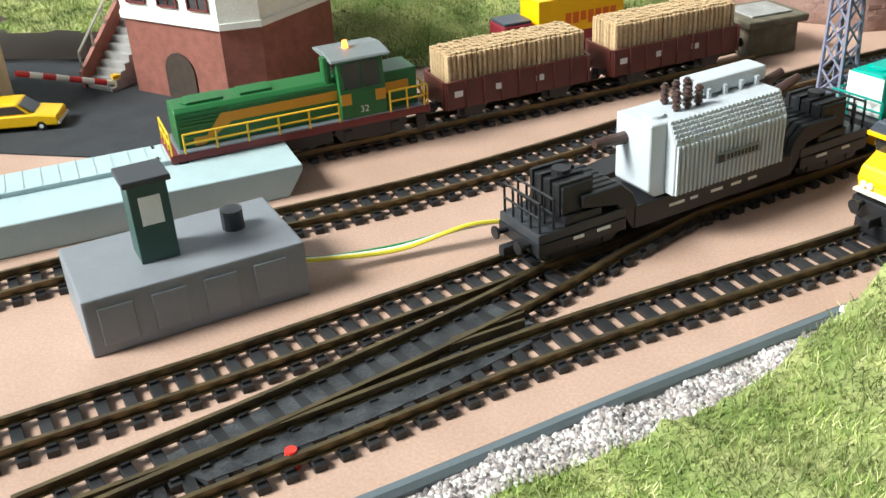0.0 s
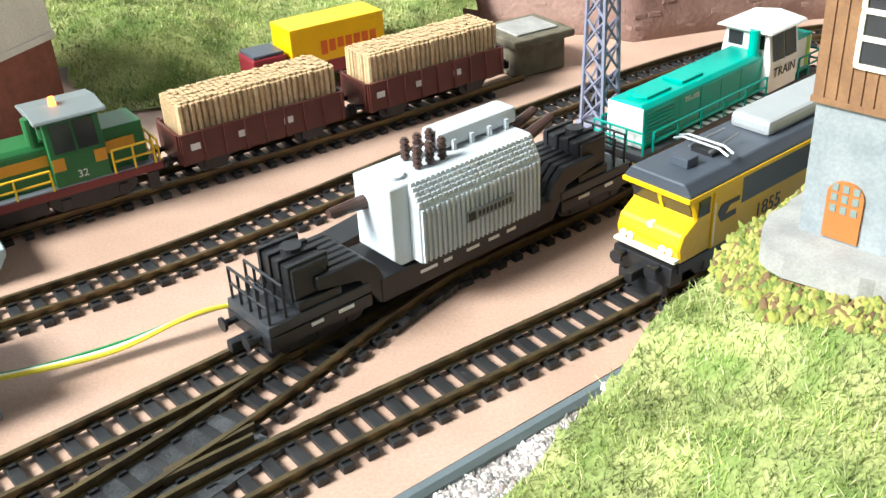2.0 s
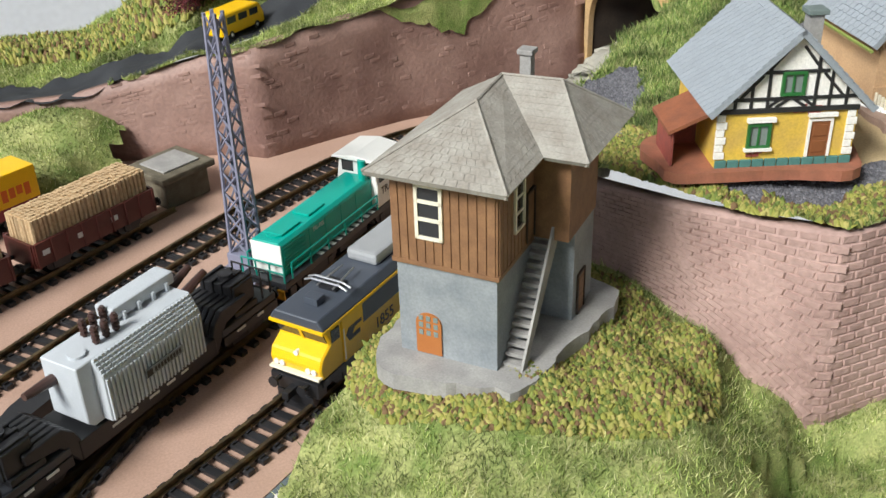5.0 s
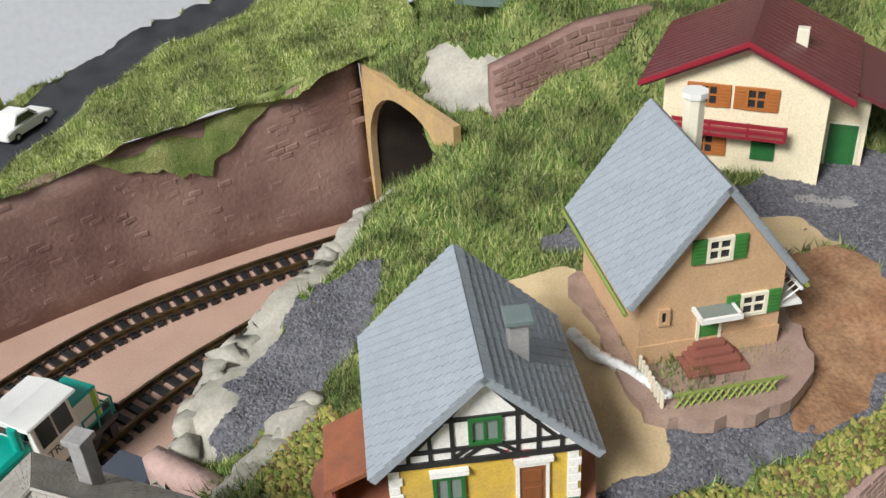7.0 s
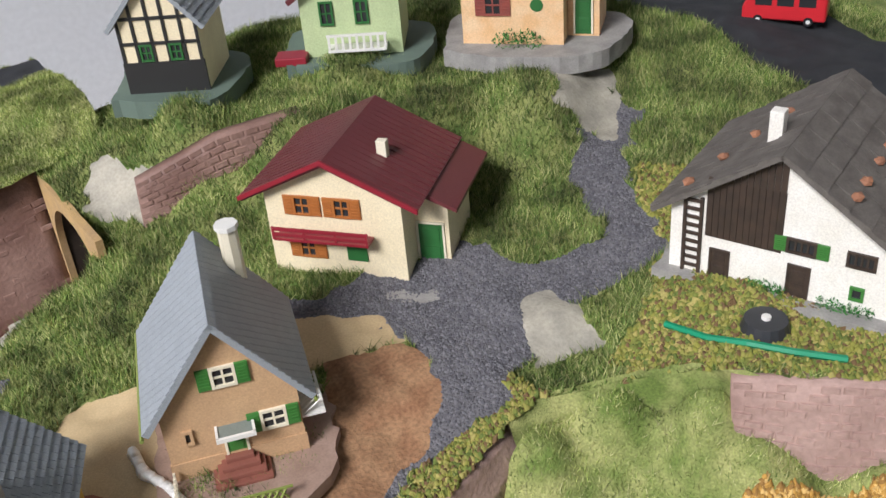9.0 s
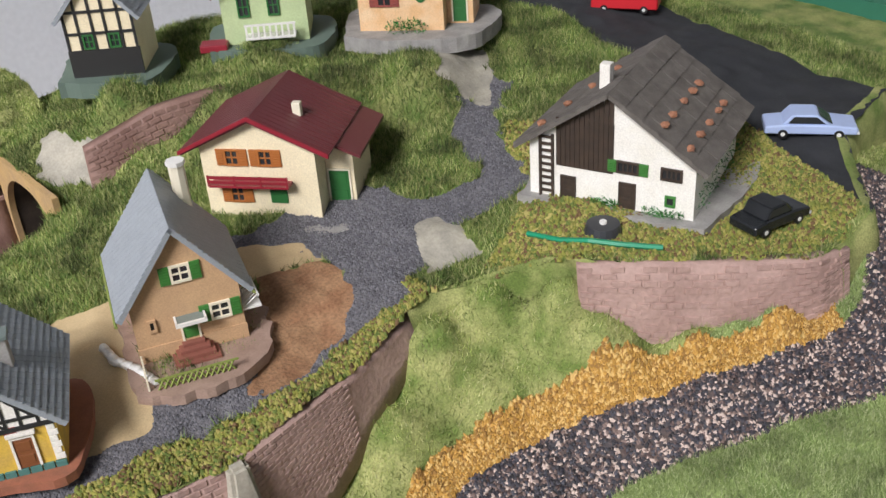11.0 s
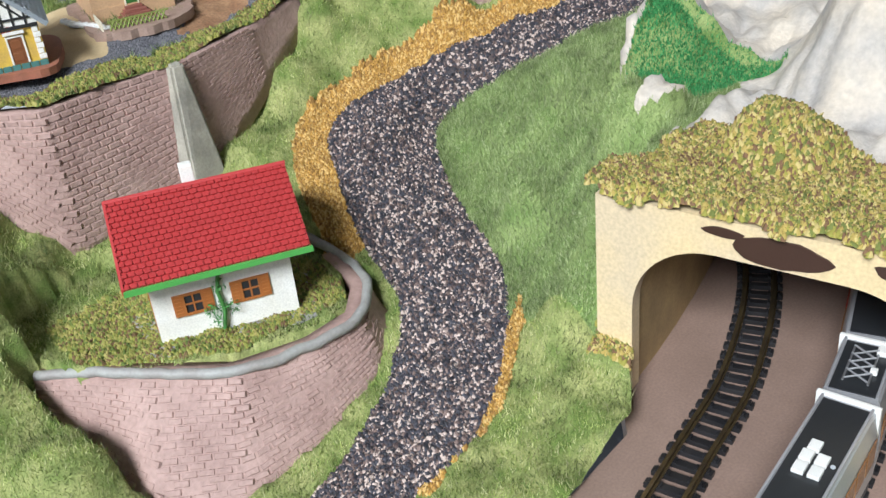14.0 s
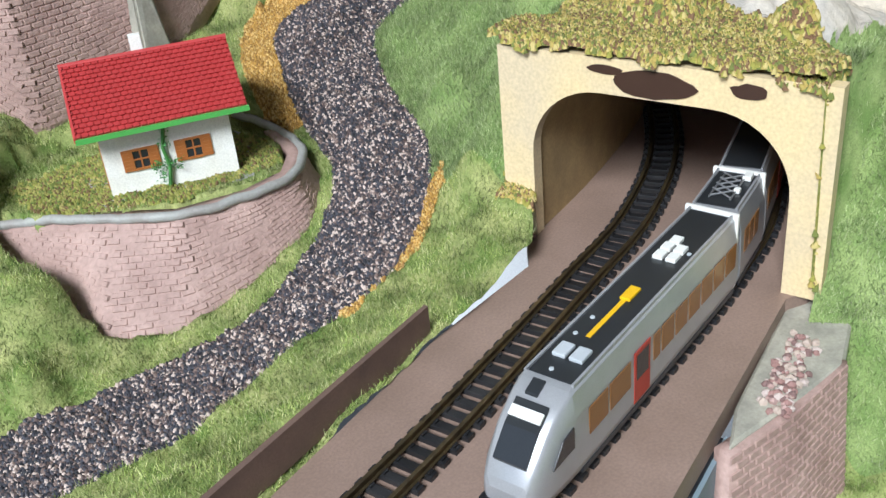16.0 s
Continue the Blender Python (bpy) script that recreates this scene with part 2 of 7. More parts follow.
def scatter(name, X, Y, Z, keep, count, material, label, tall, wide, blade=True, seed=1, category="grass"):
    """Many small blades or crumbs over the marked cells, as one mesh."""
    r = np.random.RandomState(seed)
    j, i = np.nonzero(keep)
    if not len(j):
        return
    pick = r.randint(0, len(j), count)
    j, i = j[pick], i[pick]
    u, v = r.rand(count), r.rand(count)
    mix = lambda A: (A[j, i] * (1 - u) * (1 - v) + A[j, i + 1] * u * (1 - v) + A[j + 1, i] * (1 - u) * v + A[j + 1, i + 1] * u * v)
    base = np.stack([mix(X), mix(Y), mix(Z)], 1)
    a = r.rand(count) * 6.28
    s = 0.6 + 0.8 * r.rand(count)
    side = np.stack([np.cos(a), np.sin(a), np.zeros(count)], 1)
    if blade:
        lean = np.stack([r.randn(count) * 0.5, r.randn(count) * 0.5, 0.5 + r.rand(count)], 1) * (tall * s)[:, None]
        V = np.stack([base - side * wide, base + side * wide, base + lean], 1)
        F = np.arange(count * 3).reshape(-1, 3)
    else:
        w = (wide * s)[:, None]
        other = np.stack([-np.sin(a), np.cos(a), np.zeros(count)], 1)
        up = np.stack([r.randn(count) * 0.3, r.randn(count) * 0.3, np.ones(count)], 1) * (tall * s)[:, None]
        V = np.stack([base + side * w, base + other * w * 0.8, base - side * w * 0.9, base - other * w, base + up + side * w * 0.3, base + up - other * w * 0.4], 1)
        f = np.array([(0, 1, 4), (1, 2, 4), (2, 5, 4), (2, 3, 5), (3, 0, 5), (0, 4, 5)])
        F = (np.arange(count)[:, None, None] * 6 + f).reshape(-1, 3)
    me = bpy.data.meshes.new(name)
    V = (V * C).reshape(-1, 3)
    me.vertices.add(len(V)); me.vertices.foreach_set("co", V.astype(np.float32).ravel())
    me.loops.add(F.size); me.loops.foreach_set("vertex_index", F.astype(np.int32).ravel())
    me.polygons.add(len(F)); me.polygons.foreach_set("loop_start", np.arange(0, F.size, 3, dtype=np.int32))
    me.update(); me.validate()
    me.materials.append(material)
    ob = new(name, me)
    ob.matrix_world = PLACE
    return tagged(ob, label, category, "", "stuff")


def island(name, colours, rough=0.9, patches=0.0):
    """Crumbs and blades: each takes one of the colours."""
    m = bpy.data.materials.new(name)
    m.use_nodes = True
    N, L = m.node_tree.nodes, m.node_tree.links
    g, ramp = N.new("ShaderNodeNewGeometry"), N.new("ShaderNodeValToRGB")
    ramp.color_ramp.interpolation = "CONSTANT"
    el = ramp.color_ramp.elements
    while len(el) < len(colours):
        el.new(0.5)
    for k, c in enumerate(colours):
        el[k].position, el[k].color = k / len(colours), (*c, 1)
    L.new(g.outputs["Random Per Island"], ramp.inputs[0])
    out = ramp.outputs[0]
    if patches:
        n, r, mix = N.new("ShaderNodeTexNoise"), N.new("ShaderNodeMapRange"), N.new("ShaderNodeMix")
        n.inputs["Scale"].default_value, n.inputs["Detail"].default_value = 1.0 / (1.3 * C), 5
        r.inputs[1].default_value, r.inputs[2].default_value, r.inputs[3].default_value, r.inputs[4].default_value = 0.36, 0.64, 1 - patches, 1 + patches
        mix.data_type, mix.blend_type = "RGBA", "MULTIPLY"
        mix.inputs["Factor"].default_value = 1.0
        L.new(g.outputs["Position"], n.inputs["Vector"]); L.new(n.outputs["Fac"], r.inputs[0])
        L.new(out, mix.inputs["A"]); L.new(r.outputs[0], mix.inputs["B"])
        out = mix.outputs["Result"]
    L.new(out, N["Principled BSDF"].inputs["Base Color"])
    N["Principled BSDF"].inputs["Roughness"].default_value = rough
    return m


I_GRASS = island("grass_fibres", [(0.20, 0.26, 0.06), (0.31, 0.35, 0.11), (0.11, 0.17, 0.035), (0.46, 0.46, 0.22), (0.25, 0.30, 0.08)], 0.9, 0.5)
I_DARK = island("dark_grass_fibres", [(0.12, 0.19, 0.04), (0.21, 0.26, 0.07), (0.07, 0.12, 0.025), (0.33, 0.34, 0.14)], 0.9, 0.55)
I_MEADOW = island("meadow_fibres", [(0.20, 0.27, 0.09), (0.27, 0.34, 0.13), (0.15, 0.21, 0.07), (0.36, 0.41, 0.20)], 0.9, 0.3)
I_TURF = island("turf_crumbs", [(0.24, 0.24, 0.045), (0.11, 0.15, 0.03), (0.34, 0.30, 0.09), (0.17, 0.20, 0.04), (0.15, 0.09, 0.04), (0.26, 0.25, 0.06)])
I_YTURF = island("yellow_turf_crumbs", [(0.40, 0.30, 0.08), (0.28, 0.26, 0.05), (0.50, 0.40, 0.15), (0.15, 0.17, 0.04), (0.18, 0.10, 0.05)])
I_ORANGE = island("straw_crumbs", [(0.48, 0.27, 0.06), (0.36, 0.20, 0.04), (0.60, 0.40, 0.14), (0.28, 0.15, 0.04)])
I_RIVER = island("river_stones", [(0.03, 0.03, 0.04), (0.06, 0.06, 0.075), (0.09, 0.06, 0.055), (0.55, 0.44, 0.38), (0.045, 0.04, 0.05), (0.20, 0.14, 0.12), (0.025, 0.025, 0.03)], 0.6)
I_BALLAST = island("ballast_stones", [(0.50, 0.46, 0.44), (0.30, 0.25, 0.24), (0.40, 0.35, 0.33), (0.17, 0.15, 0.15), (0.60, 0.57, 0.55)])
I_ASH = island("ash_crumbs", [(0.10, 0.10, 0.115), (0.13, 0.128, 0.14), (0.165, 0.16, 0.175), (0.08, 0.08, 0.09)])

# ---- ground ----
STEP = 0.16
gx, gy = np.arange(-34, 66, STEP), np.arange(-40, 30, STEP)
X, Y = np.meshgrid(gx, gy)
CX, CY = X[:-1, :-1] + STEP / 2, Y[:-1, :-1] + STEP / 2
LEFT_BANK = [(47, 8, 9), (43.5, 5.2, 8.4), (40.6, 4.2, 7), (35.6, 6.8, 6.0), (32.4, 9.0, 4.7), (28.9, 9.4, 4), (26.6, 6.8, 3), (25.3, 4.4, 2), (24.4, 1.9, 1), (21.8, 0.1, 0), (17.7, -0.8, -0.8), (13.7, 0.6, -1.5), (9, 2.5, -2.2)]
RIGHT_BANK = [(48.4, 2.2, 9), (43, -0.6, 8.4), (40.2, 1.2, 7), (36.5, 3.8, 5.7), (33.7, 6.2, 4), (31.7, 6.6, 3), (29.5, 3.7, 2), (27.3, -0.25, 1), (22.6, -3.3, 0), (17.4, -3.2, -0.8), (13.3, -3, -1.5), (8, -0.6, -2.2)]
LOW = [(-12, 4, -0.8), (-4, 9.5, 0.2), (0.3, 12.4, 0), (3.8, 14.4, 0.3), (6.6, 17.2, 0.6), (8.9, 19.3, 1.1), (11.5, 20.8, 1.9), (14, 22.4, 2.3),
       (10.6, 18.7, 2.5), (12.6, 16.5, 2.7), (15.5, 18.5, 2.6), (15.4, 15.5, 2.4), (14, 13, 1.9), (10, 12.5, 1.9), (5, 10, 1.3)]
LOW = to_world(LOW) + [(15.2, 16.0, 5.4), (16.3, 13.8, 4.7), (17.6, 12.6, 3.2), (18.5, 11.4, 2.1), (13.5, 4.5, 1.2), (12, 2, 0.2)]
HIGH = [(31.4, -2.9, 7.3), (35.2, -1.2, 8.3), (29.5, 0.6, 3.6), (28.2, -4.2, 6.0), (26.4, -3.4, 2.6), (25.4, -5.2, 1.0), (22, -6.5, 0.2), (24.4, -6.2, 0.6), (20, -6.4, 0.15), (16, -7.0, 0.0), (12, -7.4, -0.1), (12, -6.0, -0.4), (35.5, 2.5, 6),
        (30, -8, 7.6), (30, -13, 7.4), (36, -9, 10.5), (46, -8, 16), (40, -20, 13), (30.5, -16.6, 6.2), (28.4, -15.4, 2.5), (28.0, -15.6, -0.6), (28, -18, 1.0), (27.6, -16.1, -0.3), (26.6, -16.5, -2.4), (25.8, -17.0, -5), (24.6, -18.2, -6), (21, -18, -7), (10, -20, -7), (60, -5, 15)]
SLOPE = [(37.2, 6.9, 7.4), (39.2, 5.5, 7.9), (35.4, 8.2, 7.4), (33.4, 12.0, 8.6), (34.9, 10.2, 9.1), (31.6, 12.6, 7.9), (32.6, 10.9, 6.4), (35.2, 8.9, 8.0), (29.5, 12.0, 6), (26, 10.6, 4.2), (38.5, 6.6, 7.6), (24.6, 9.5, 3.2), (22, 11, 2.6)]
KNOLL = [(14.9, 7.6), (16.4, 5.2), (18.6, 3.2), (21.2, 2.0), (23.0, 2.3), (24.1, 4.2), (24.4, 7.2), (23.5, 9.8), (19, 11.4), (15, 10.6)]
DENSE = [tuple(p) for p in glide(LEFT_BANK, 1.0) + glide(RIGHT_BANK, 1.0)]
Z = level(X, Y, DENSE + LOW + HIGH + SLOPE)
on_knoll = inside(X + 0.3 * wobble(X, Y, 3, 5), Y, KNOLL)
Z = np.where(on_knoll, 1.75, Z)
near_knoll = inside(X, Y, [(14.1, 8), (14.4, 4.8), (14.7, 2.4), (16.7, 0.7), (19.4, 0.4), (22, 0.7), (24.1, 2.2), (24.9, 4.8), (24.6, 7), (24, 10)]) & ~on_knoll
Z = np.where(near_knoll, Z - 1.2, Z)
Z = np.where((X > 26.2) & (Y > -14.6) & (Y < -5.0 + 0.2 * (X - 26)), np.maximum(Z, 6.2), Z)
strip = inside(X, Y, plan_to_world([(-34, -8.4), (-2, 11.6), (0.34, 13.0), (3.55, 14.75), (6.5, 17.55), (8.1, 19.3), (8.3, 20), (1.5, 15.9), (-34, -4.6)]))
Z = np.where(strip, np.minimum(Z, 3.3), Z)
Z += 0.10 * wobble(X, Y, 3.0, 2) + 0.05 * wobble(X, Y, 0.9, 3)
jx, jy = CX + 0.06 * wobble(CX, CY, 1.4, 7), CY + 0.06 * wobble(CX, CY, 1.2, 8)
def smooth(points, step=0.35):
    return [(p.x, p.y) for p in glide([(q[0], q[1], 0) for q in points], step)]


river_poly = smooth(LEFT_BANK) + smooth(RIGHT_BANK[::-1])
river = inside(jx, jy, river_poly)
BOARD_EDGE = plan_to_world([(-41, -10.9), (-2.8, 12.4), (1.55, 15.2), (7.7, 19.0), (9.2, 20.0), (10.4, 20.8), (13, 22.6), (16.0, 25.2)]) + [(15.0, 18.4), (18.8, 12.2), (24, 11.6), (27.8, 12.2), (32, 13), (33.6, 12.2), (36, 8.9), (40.3, 5.1), (43.6, 5.0), (47, 8), (66, 12), (66, -40), (-34, -40)]
lower = inside(CX, CY, BOARD_EDGE)
DECK_ZONE = [(-34, -20), (18, -17.5), (24.5, -15.2), (27.2, -14.9), (27.1, -5.2), (24.4, -7.05), (19.4, -7.2), (10, -8.5), (-34, -13)]
lower &= ~inside(CX, CY, DECK_ZONE)
straw = inside(jx, jy, smooth([(41.2, 4.9), (38.4, 6.0), (35.6, 8.0), (32.4, 10.1), (28.8, 10.6), (26.2, 8.6), (24.9, 6.2), (24.4, 4.2)]) + smooth([(25.3, 4.2), (26.8, 6.6), (29.0, 9.2), (32.4, 8.8), (35.6, 6.6), (40.6, 4.1)]))
straw |= inside(jx, jy, [(26.6, -1.3), (27.0, -1.1), (26.0, -2.0), (22.8, -3.6), (19.4, -3.6), (19.4, -3.2), (22.6, -3.2)])
bank = inside(jx, jy, plan_to_world([(-34, -8), (-2, 11.9), (0.34, 13.2), (3.55, 14.9), (6.5, 17.7), (8, 19.4), (8, 19.8), (1.5, 15.5), (-34, -5)]))
field = inside(jx, jy, [(31.3, -3.0), (33.0, -1.2), (35.9, -0.6), (35.6, -2.6), (36, -5.6), (34.4, -4.4)])
cliff = (CX > 27.6) & (CY < 0.2) & (level(CX, CY, HIGH + RIGHT_BANK) > 7.0) & ~field
cliff |= (CX > 29.4) & (CY < -4.8) & (CY > -13.6 - 0.35 * (CX - 29.4))
cliff &= ~inside(jx, jy, [(28, -2.2), (31.2, -3.2), (32.8, -0.9), (36, -0.2), (36, 3), (28, 3)])
crown = inside(jx, jy, [(25.4, -4.8), (27.5, -4.6), (31.3, -5.6), (31.6, -8), (30.6, -11), (28.8, -14.4), (26.2, -15)])
yellow_patch = inside(jx, jy, plan_to_world([(9.3, 20.6), (13, 24), (16.5, 26), (18.5, 19)], 2.4) + [(17.0, 13.6), (15.4, 11.6)] + plan_to_world([(15.5, 13.5), (13.6, 14.4), (11.5, 15.3), (9.4, 17.6)], 2.4))
yellow_patch |= inside(jx, jy, [(15.6, 6.6), (19, 3.3), (23, 2.6), (23.8, 5), (23, 9), (16, 9.5)])
zones, left = {}, lower.copy()
for key, m in (("river", river), ("straw", straw), ("bank", bank), ("field", field), ("crown", crown), ("cliff", cliff), ("turf", yellow_patch)):
    zones[key] = left & m
    left &= ~m
meadow = left & (CX > 26) & (CY < 6.7)
zones["meadow"], zones["grass"] = meadow, left & ~meadow
Z[:-1, :-1] += np.where(zones["crown"], 0.25, 0)
rough_rock = 0.7 * np.abs(wobble(X, Y, 7, 21)) + 0.35 * np.abs(wobble(X, Y, 2.5, 22))
Z[:-1, :-1] += np.where(zones["cliff"], rough_rock[:-1, :-1], 0)
SX, SY = soften(X, Y, zones.values())
for key, m, label, cat in (("river", M_GRAVEL_BED, "dry river bed of dark grey and pale gravel", "river bed"), ("straw", M_ORANGE, "ochre straw-coloured turf along the river", "turf"),
                           ("bank", M_STONES, "pale ballast strip beside the board", "gravel"), ("field", M_MEADOW, "bright green field between pale rocks", "field"),
                           ("crown", M_TURF, "yellow-green coarse turf above the tunnel", "turf"), ("cliff", M_ROCK, "pale grey and cream plaster rocks", "rock"),
                           ("turf", M_TURF, "mottled green and brown turf", "turf"), ("meadow", M_MEADOW, "light green meadow sloping to the river", "grass"), ("grass", M_GRASS, "pale green static grass slope", "grass")):
    sheet("ground_" + key, SX, SY, Z, zones[key], m, label, cat)

# village terrace and the hill behind it
VX, VY = np.meshgrid(np.arange(14, 70, STEP), np.arange(4, 62, STEP))
VILLAGE = [(17, 17, 7.9), (19.2, 12.6, 7.7), (24, 12, 7.6), (28, 12.6, 7.8), (25, 16, 8.4), (20, 18, 8.3), (32, 18, 8.55), (29.5, 21.5, 8.55), (34.4, 15.4, 9.0), (33, 13.4, 8.4), (36, 9.2, 9.4), (40.3, 5.4, 9.1),
           (38, 12, 9.6), (44, 7, 9.5), (49, 8, 10.2), (48.5, 17, 11), (49, 23, 11.5), (41, 19.5, 9.9)]
TERRACE = [(40, 22.6, 11.6), (36.5, 24.2, 11.4), (33.5, 26.2, 11.4), (30.3, 29.0, 11.8), (36, 27.5, 12.1), (43, 26.5, 12.1), (34, 21.5, 8.7), (36.5, 20.8, 9.0), (30.5, 24, 8.8), (28.6, 30.5, 10.6), (32, 41, 8.4), (36, 33, 11.5), (46, 33, 12)]
ROCKS = [(15, 20.8, 6.7), (17.3, 23.6, 6.8), (21.1, 26, 6.9), (23.3, 27.7, 6.9), (25.4, 28.4, 6.9), (17.2, 21.4, 7.2), (20, 23.4, 7.3), (22.2, 24.6, 7.5), (24, 26, 8.0), (22, 21.5, 8.0), (27, 25.2, 8.6), (26.2, 33, 9.2), (26.2, 31, 9.4), (26.2, 29.2, 9.2), (26.6, 27.2, 8.8), (28, 31, 9.9)]
VZ = level(VX, VY, VILLAGE + TERRACE + ROCKS)
VZ += 0.06 * wobble(VX, VY, 2.2, 12) + 0.03 * wobble(VX, VY, 0.8, 13)
VCX, VCY = VX[:-1, :-1] + STEP / 2, VY[:-1, :-1] + STEP / 2
kx, ky = VCX + 0.3 * wobble(VCX, VCY, 1.3, 17), VCY + 0.3 * wobble(VCX, VCY, 1.5, 18)
upper = inside(VCX, VCY, [(16.2, 17.3), (17.6, 14.2), (19.2, 12.3), (24, 11.7), (27.8, 12.3), (32, 13.1), (33.6, 12.3), (36, 9.0), (40.3, 5.2), (43.6, 5.1), (47, 8.1), (69, 12), (69, 38), (50, 34), (40, 33.5), (34, 36.5), (26.0, 36.5), (26.0, 27.6), (24.9, 28.3), (23.3, 27.7), (21.1, 26), (17.3, 23.6), (15, 20.8), (15.3, 18.8)])
paths = inside(kx, ky, [(19, 13.2), (22.5, 13.3), (27, 13.0), (31, 13.4), (33.4, 14.6), (36, 14.6), (38.3, 14.8), (39.6, 18.0), (43, 20.5), (42.2, 21.6), (38.6, 19.4), (37.4, 16.4), (35, 16.9), (34.5, 19.6), (30, 20.2), (27.8, 22.6), (25, 21.2), (29, 18.8), (31.0, 16.8), (30.4, 15), (27.5, 14.2), (21, 15.2), (18, 15.8), (17.8, 14.6)])
paths |= inside(kx, ky, [(15.6, 20.2), (17.8, 22.7), (20.6, 24.6), (22, 24.2), (20.5, 21.6), (17.6, 19.9)])
sand = inside(kx, ky, [(20.8, 14.6), (23.0, 14.1), (24, 16), (25.4, 20.6), (22.6, 21), (21.2, 18.8)]) | inside(kx, ky, [(27.6, 17.6), (30.9, 17.2), (30.6, 18.8), (27.6, 20.3)])
rust = inside(kx, ky, [(25.8, 13.4), (27.6, 13.2), (30.5, 14.8), (30.7, 17.0), (28.6, 17.5), (27, 15)])
plaster = inside(kx, ky, [(32.6, 13.8), (34.6, 13.4), (34.8, 15.9), (33.8, 16.1)]) | inside(kx, ky, [(14.5, 21), (17.2, 24), (21, 26.4), (23.6, 28.2), (24.4, 27.6), (21.4, 25.3), (17.9, 22.8), (15.8, 20.3)])
plaster |= inside(kx, ky, [(41, 19.6), (43.4, 22.2), (42, 23.4), (39.8, 21.6)]) | inside(kx, ky, [(26.4, 29.4), (28.2, 26.8), (29.0, 27.3), (27.6, 31)])
road = inside(VCX, VCY, [(43.4, 5.2), (44.3, 6.6), (45.7, 10.8), (46.7, 17.5), (47.8, 22), (47, 29), (40, 35), (40, 39), (52, 31), (52.4, 22), (51.2, 16), (51.0, 11), (51.6, 6), (50, 3)])
rim = inside(kx, ky, [(16.2, 17.3), (17.6, 14.2), (19.2, 12.3), (24, 11.7), (27.8, 12.3), (32, 13.1), (32, 13.9), (27.8, 13.0), (24, 12.9), (20, 13.6), (18, 15.3), (18.2, 20), (17, 20.5)])
flat_turf = inside(kx, ky, [(33.8, 12.4), (36, 9.2), (40.3, 5.3), (43.5, 5.3), (46.5, 8.6), (46.5, 14), (40, 18), (37.6, 14.4)])
vz, left = {}, upper.copy()
for key, m in (("road", road), ("plaster", plaster), ("rust", rust), ("sand", sand), ("path", paths), ("rim", rim), ("flat", flat_turf)):
    vz[key] = left & m
    left &= ~m
vz["bank"] = left
SVX, SVY = soften(VX, VY, vz.values())
for key, m, label, cat in (("road", M_ASPHALT, "black asphalt road with soft verge", "road"), ("plaster", M_PLASTER, "bare grey plaster ramp and rocks", "rock"), ("rust", M_RUST, "rust-brown earth yard", "ground"),
                           ("sand", M_SAND, "sand-coloured painted yard", "ground"), ("path", M_ASH, "crumbly dark grey ash path", "path"), ("rim", M_TURF, "mottled turf along the retaining wall", "turf"),
                           ("flat", M_TURF, "olive turf round the farmhouse", "turf"), ("bank", M_GRASS_DARK, "green static grass embankment", "grass")):
    sheet("village_" + key, SVX, SVY, VZ, vz[key], m, label, cat)

# railway board
at_station(True)
board_plan = [(-34, -7), (-2.8, 12.6), (1.55, 15.4), (7.7, 19.2), (11, 21.5), (16.5, 27), (30, 34), (40, 40), (40, 50), (-34, 50)]
tagged(part("floor", prism(board_plan, -0.8, 0), M_BOARD), "flat brown-painted layout board under the tracks", "board", "", "structure")
lip = glide([(-12, 6.9, 0), (-2.8, 12.55, 0), (1.55, 15.35, 0), (7.7, 19.15, 0), (10.5, 21.2, 0)], 0.6)
bm = bmesh.new()
rows = []
for p, q in zip(lip, lip[1:] + [2 * lip[-1] - lip[-2]]):
    d = (q - p).normalized(); n = Vector((d.y, -d.x, 0))
    rows.append([bm.verts.new(p + n * a + Vector((0, 0, h))) for a, h in ((0.0, 0.02), (0.05, 0.09), (0.20, 0.07), (0.28, -0.05), (0.3, -0.6))])
for u, v in zip(rows, rows[1:]):
    for k in range(4):
        bm.faces.new((u[k], v[k], v[k + 1], u[k + 1]))
tagged(part("trim", bm, M_EDGE), "blue-grey cut edge of the layout board", "board edge", "", "structure")
at_station(False)
tagged(part("deck", prism([(-34, -24), (18, -15.62), (22.1, -14.95), (26.9, -14.15), (27.6, -14.5), (60, -18), (60, 14), (31, -2.4), (26.2, -5.4), (24.4, -6.9), (19.7, -7.1), (11.7, -8.3), (-34, -14)], -1.0, -0.15), M_DECK), "dark brown painted deck under the double track", "deck", "", "structure")

# room
room = new("room")
tagged(room, "white room wall behind the layout", "wall", "", "structure")
# the room is open to the daylight on its window side
part("wall", box(-130, 160, 86, 92, -90, 200), M_ROOMWALL, room)
part("wall_side", box(116, 120, -126, 86, -90, 200), M_ROOMWALL, room)
part("wall_behind", box(-130, 120, -132, -126, -90, 200), M_ROOMWALL, room)
tagged(part("ceiling", box(-130, 120, -132, 92, 200, 204), M_ROOMWALL), "plain white ceiling of the room", "ceiling", "", "structure")
part("panel", box(58, 60, -40, 27, -20, 11), M_GREENWALL, room)
tagged(part("room_floor", box(-150, 160, -150, 92, -92, -90), M_DARK), "dark room floor under the layout", "floor", "", "structure")

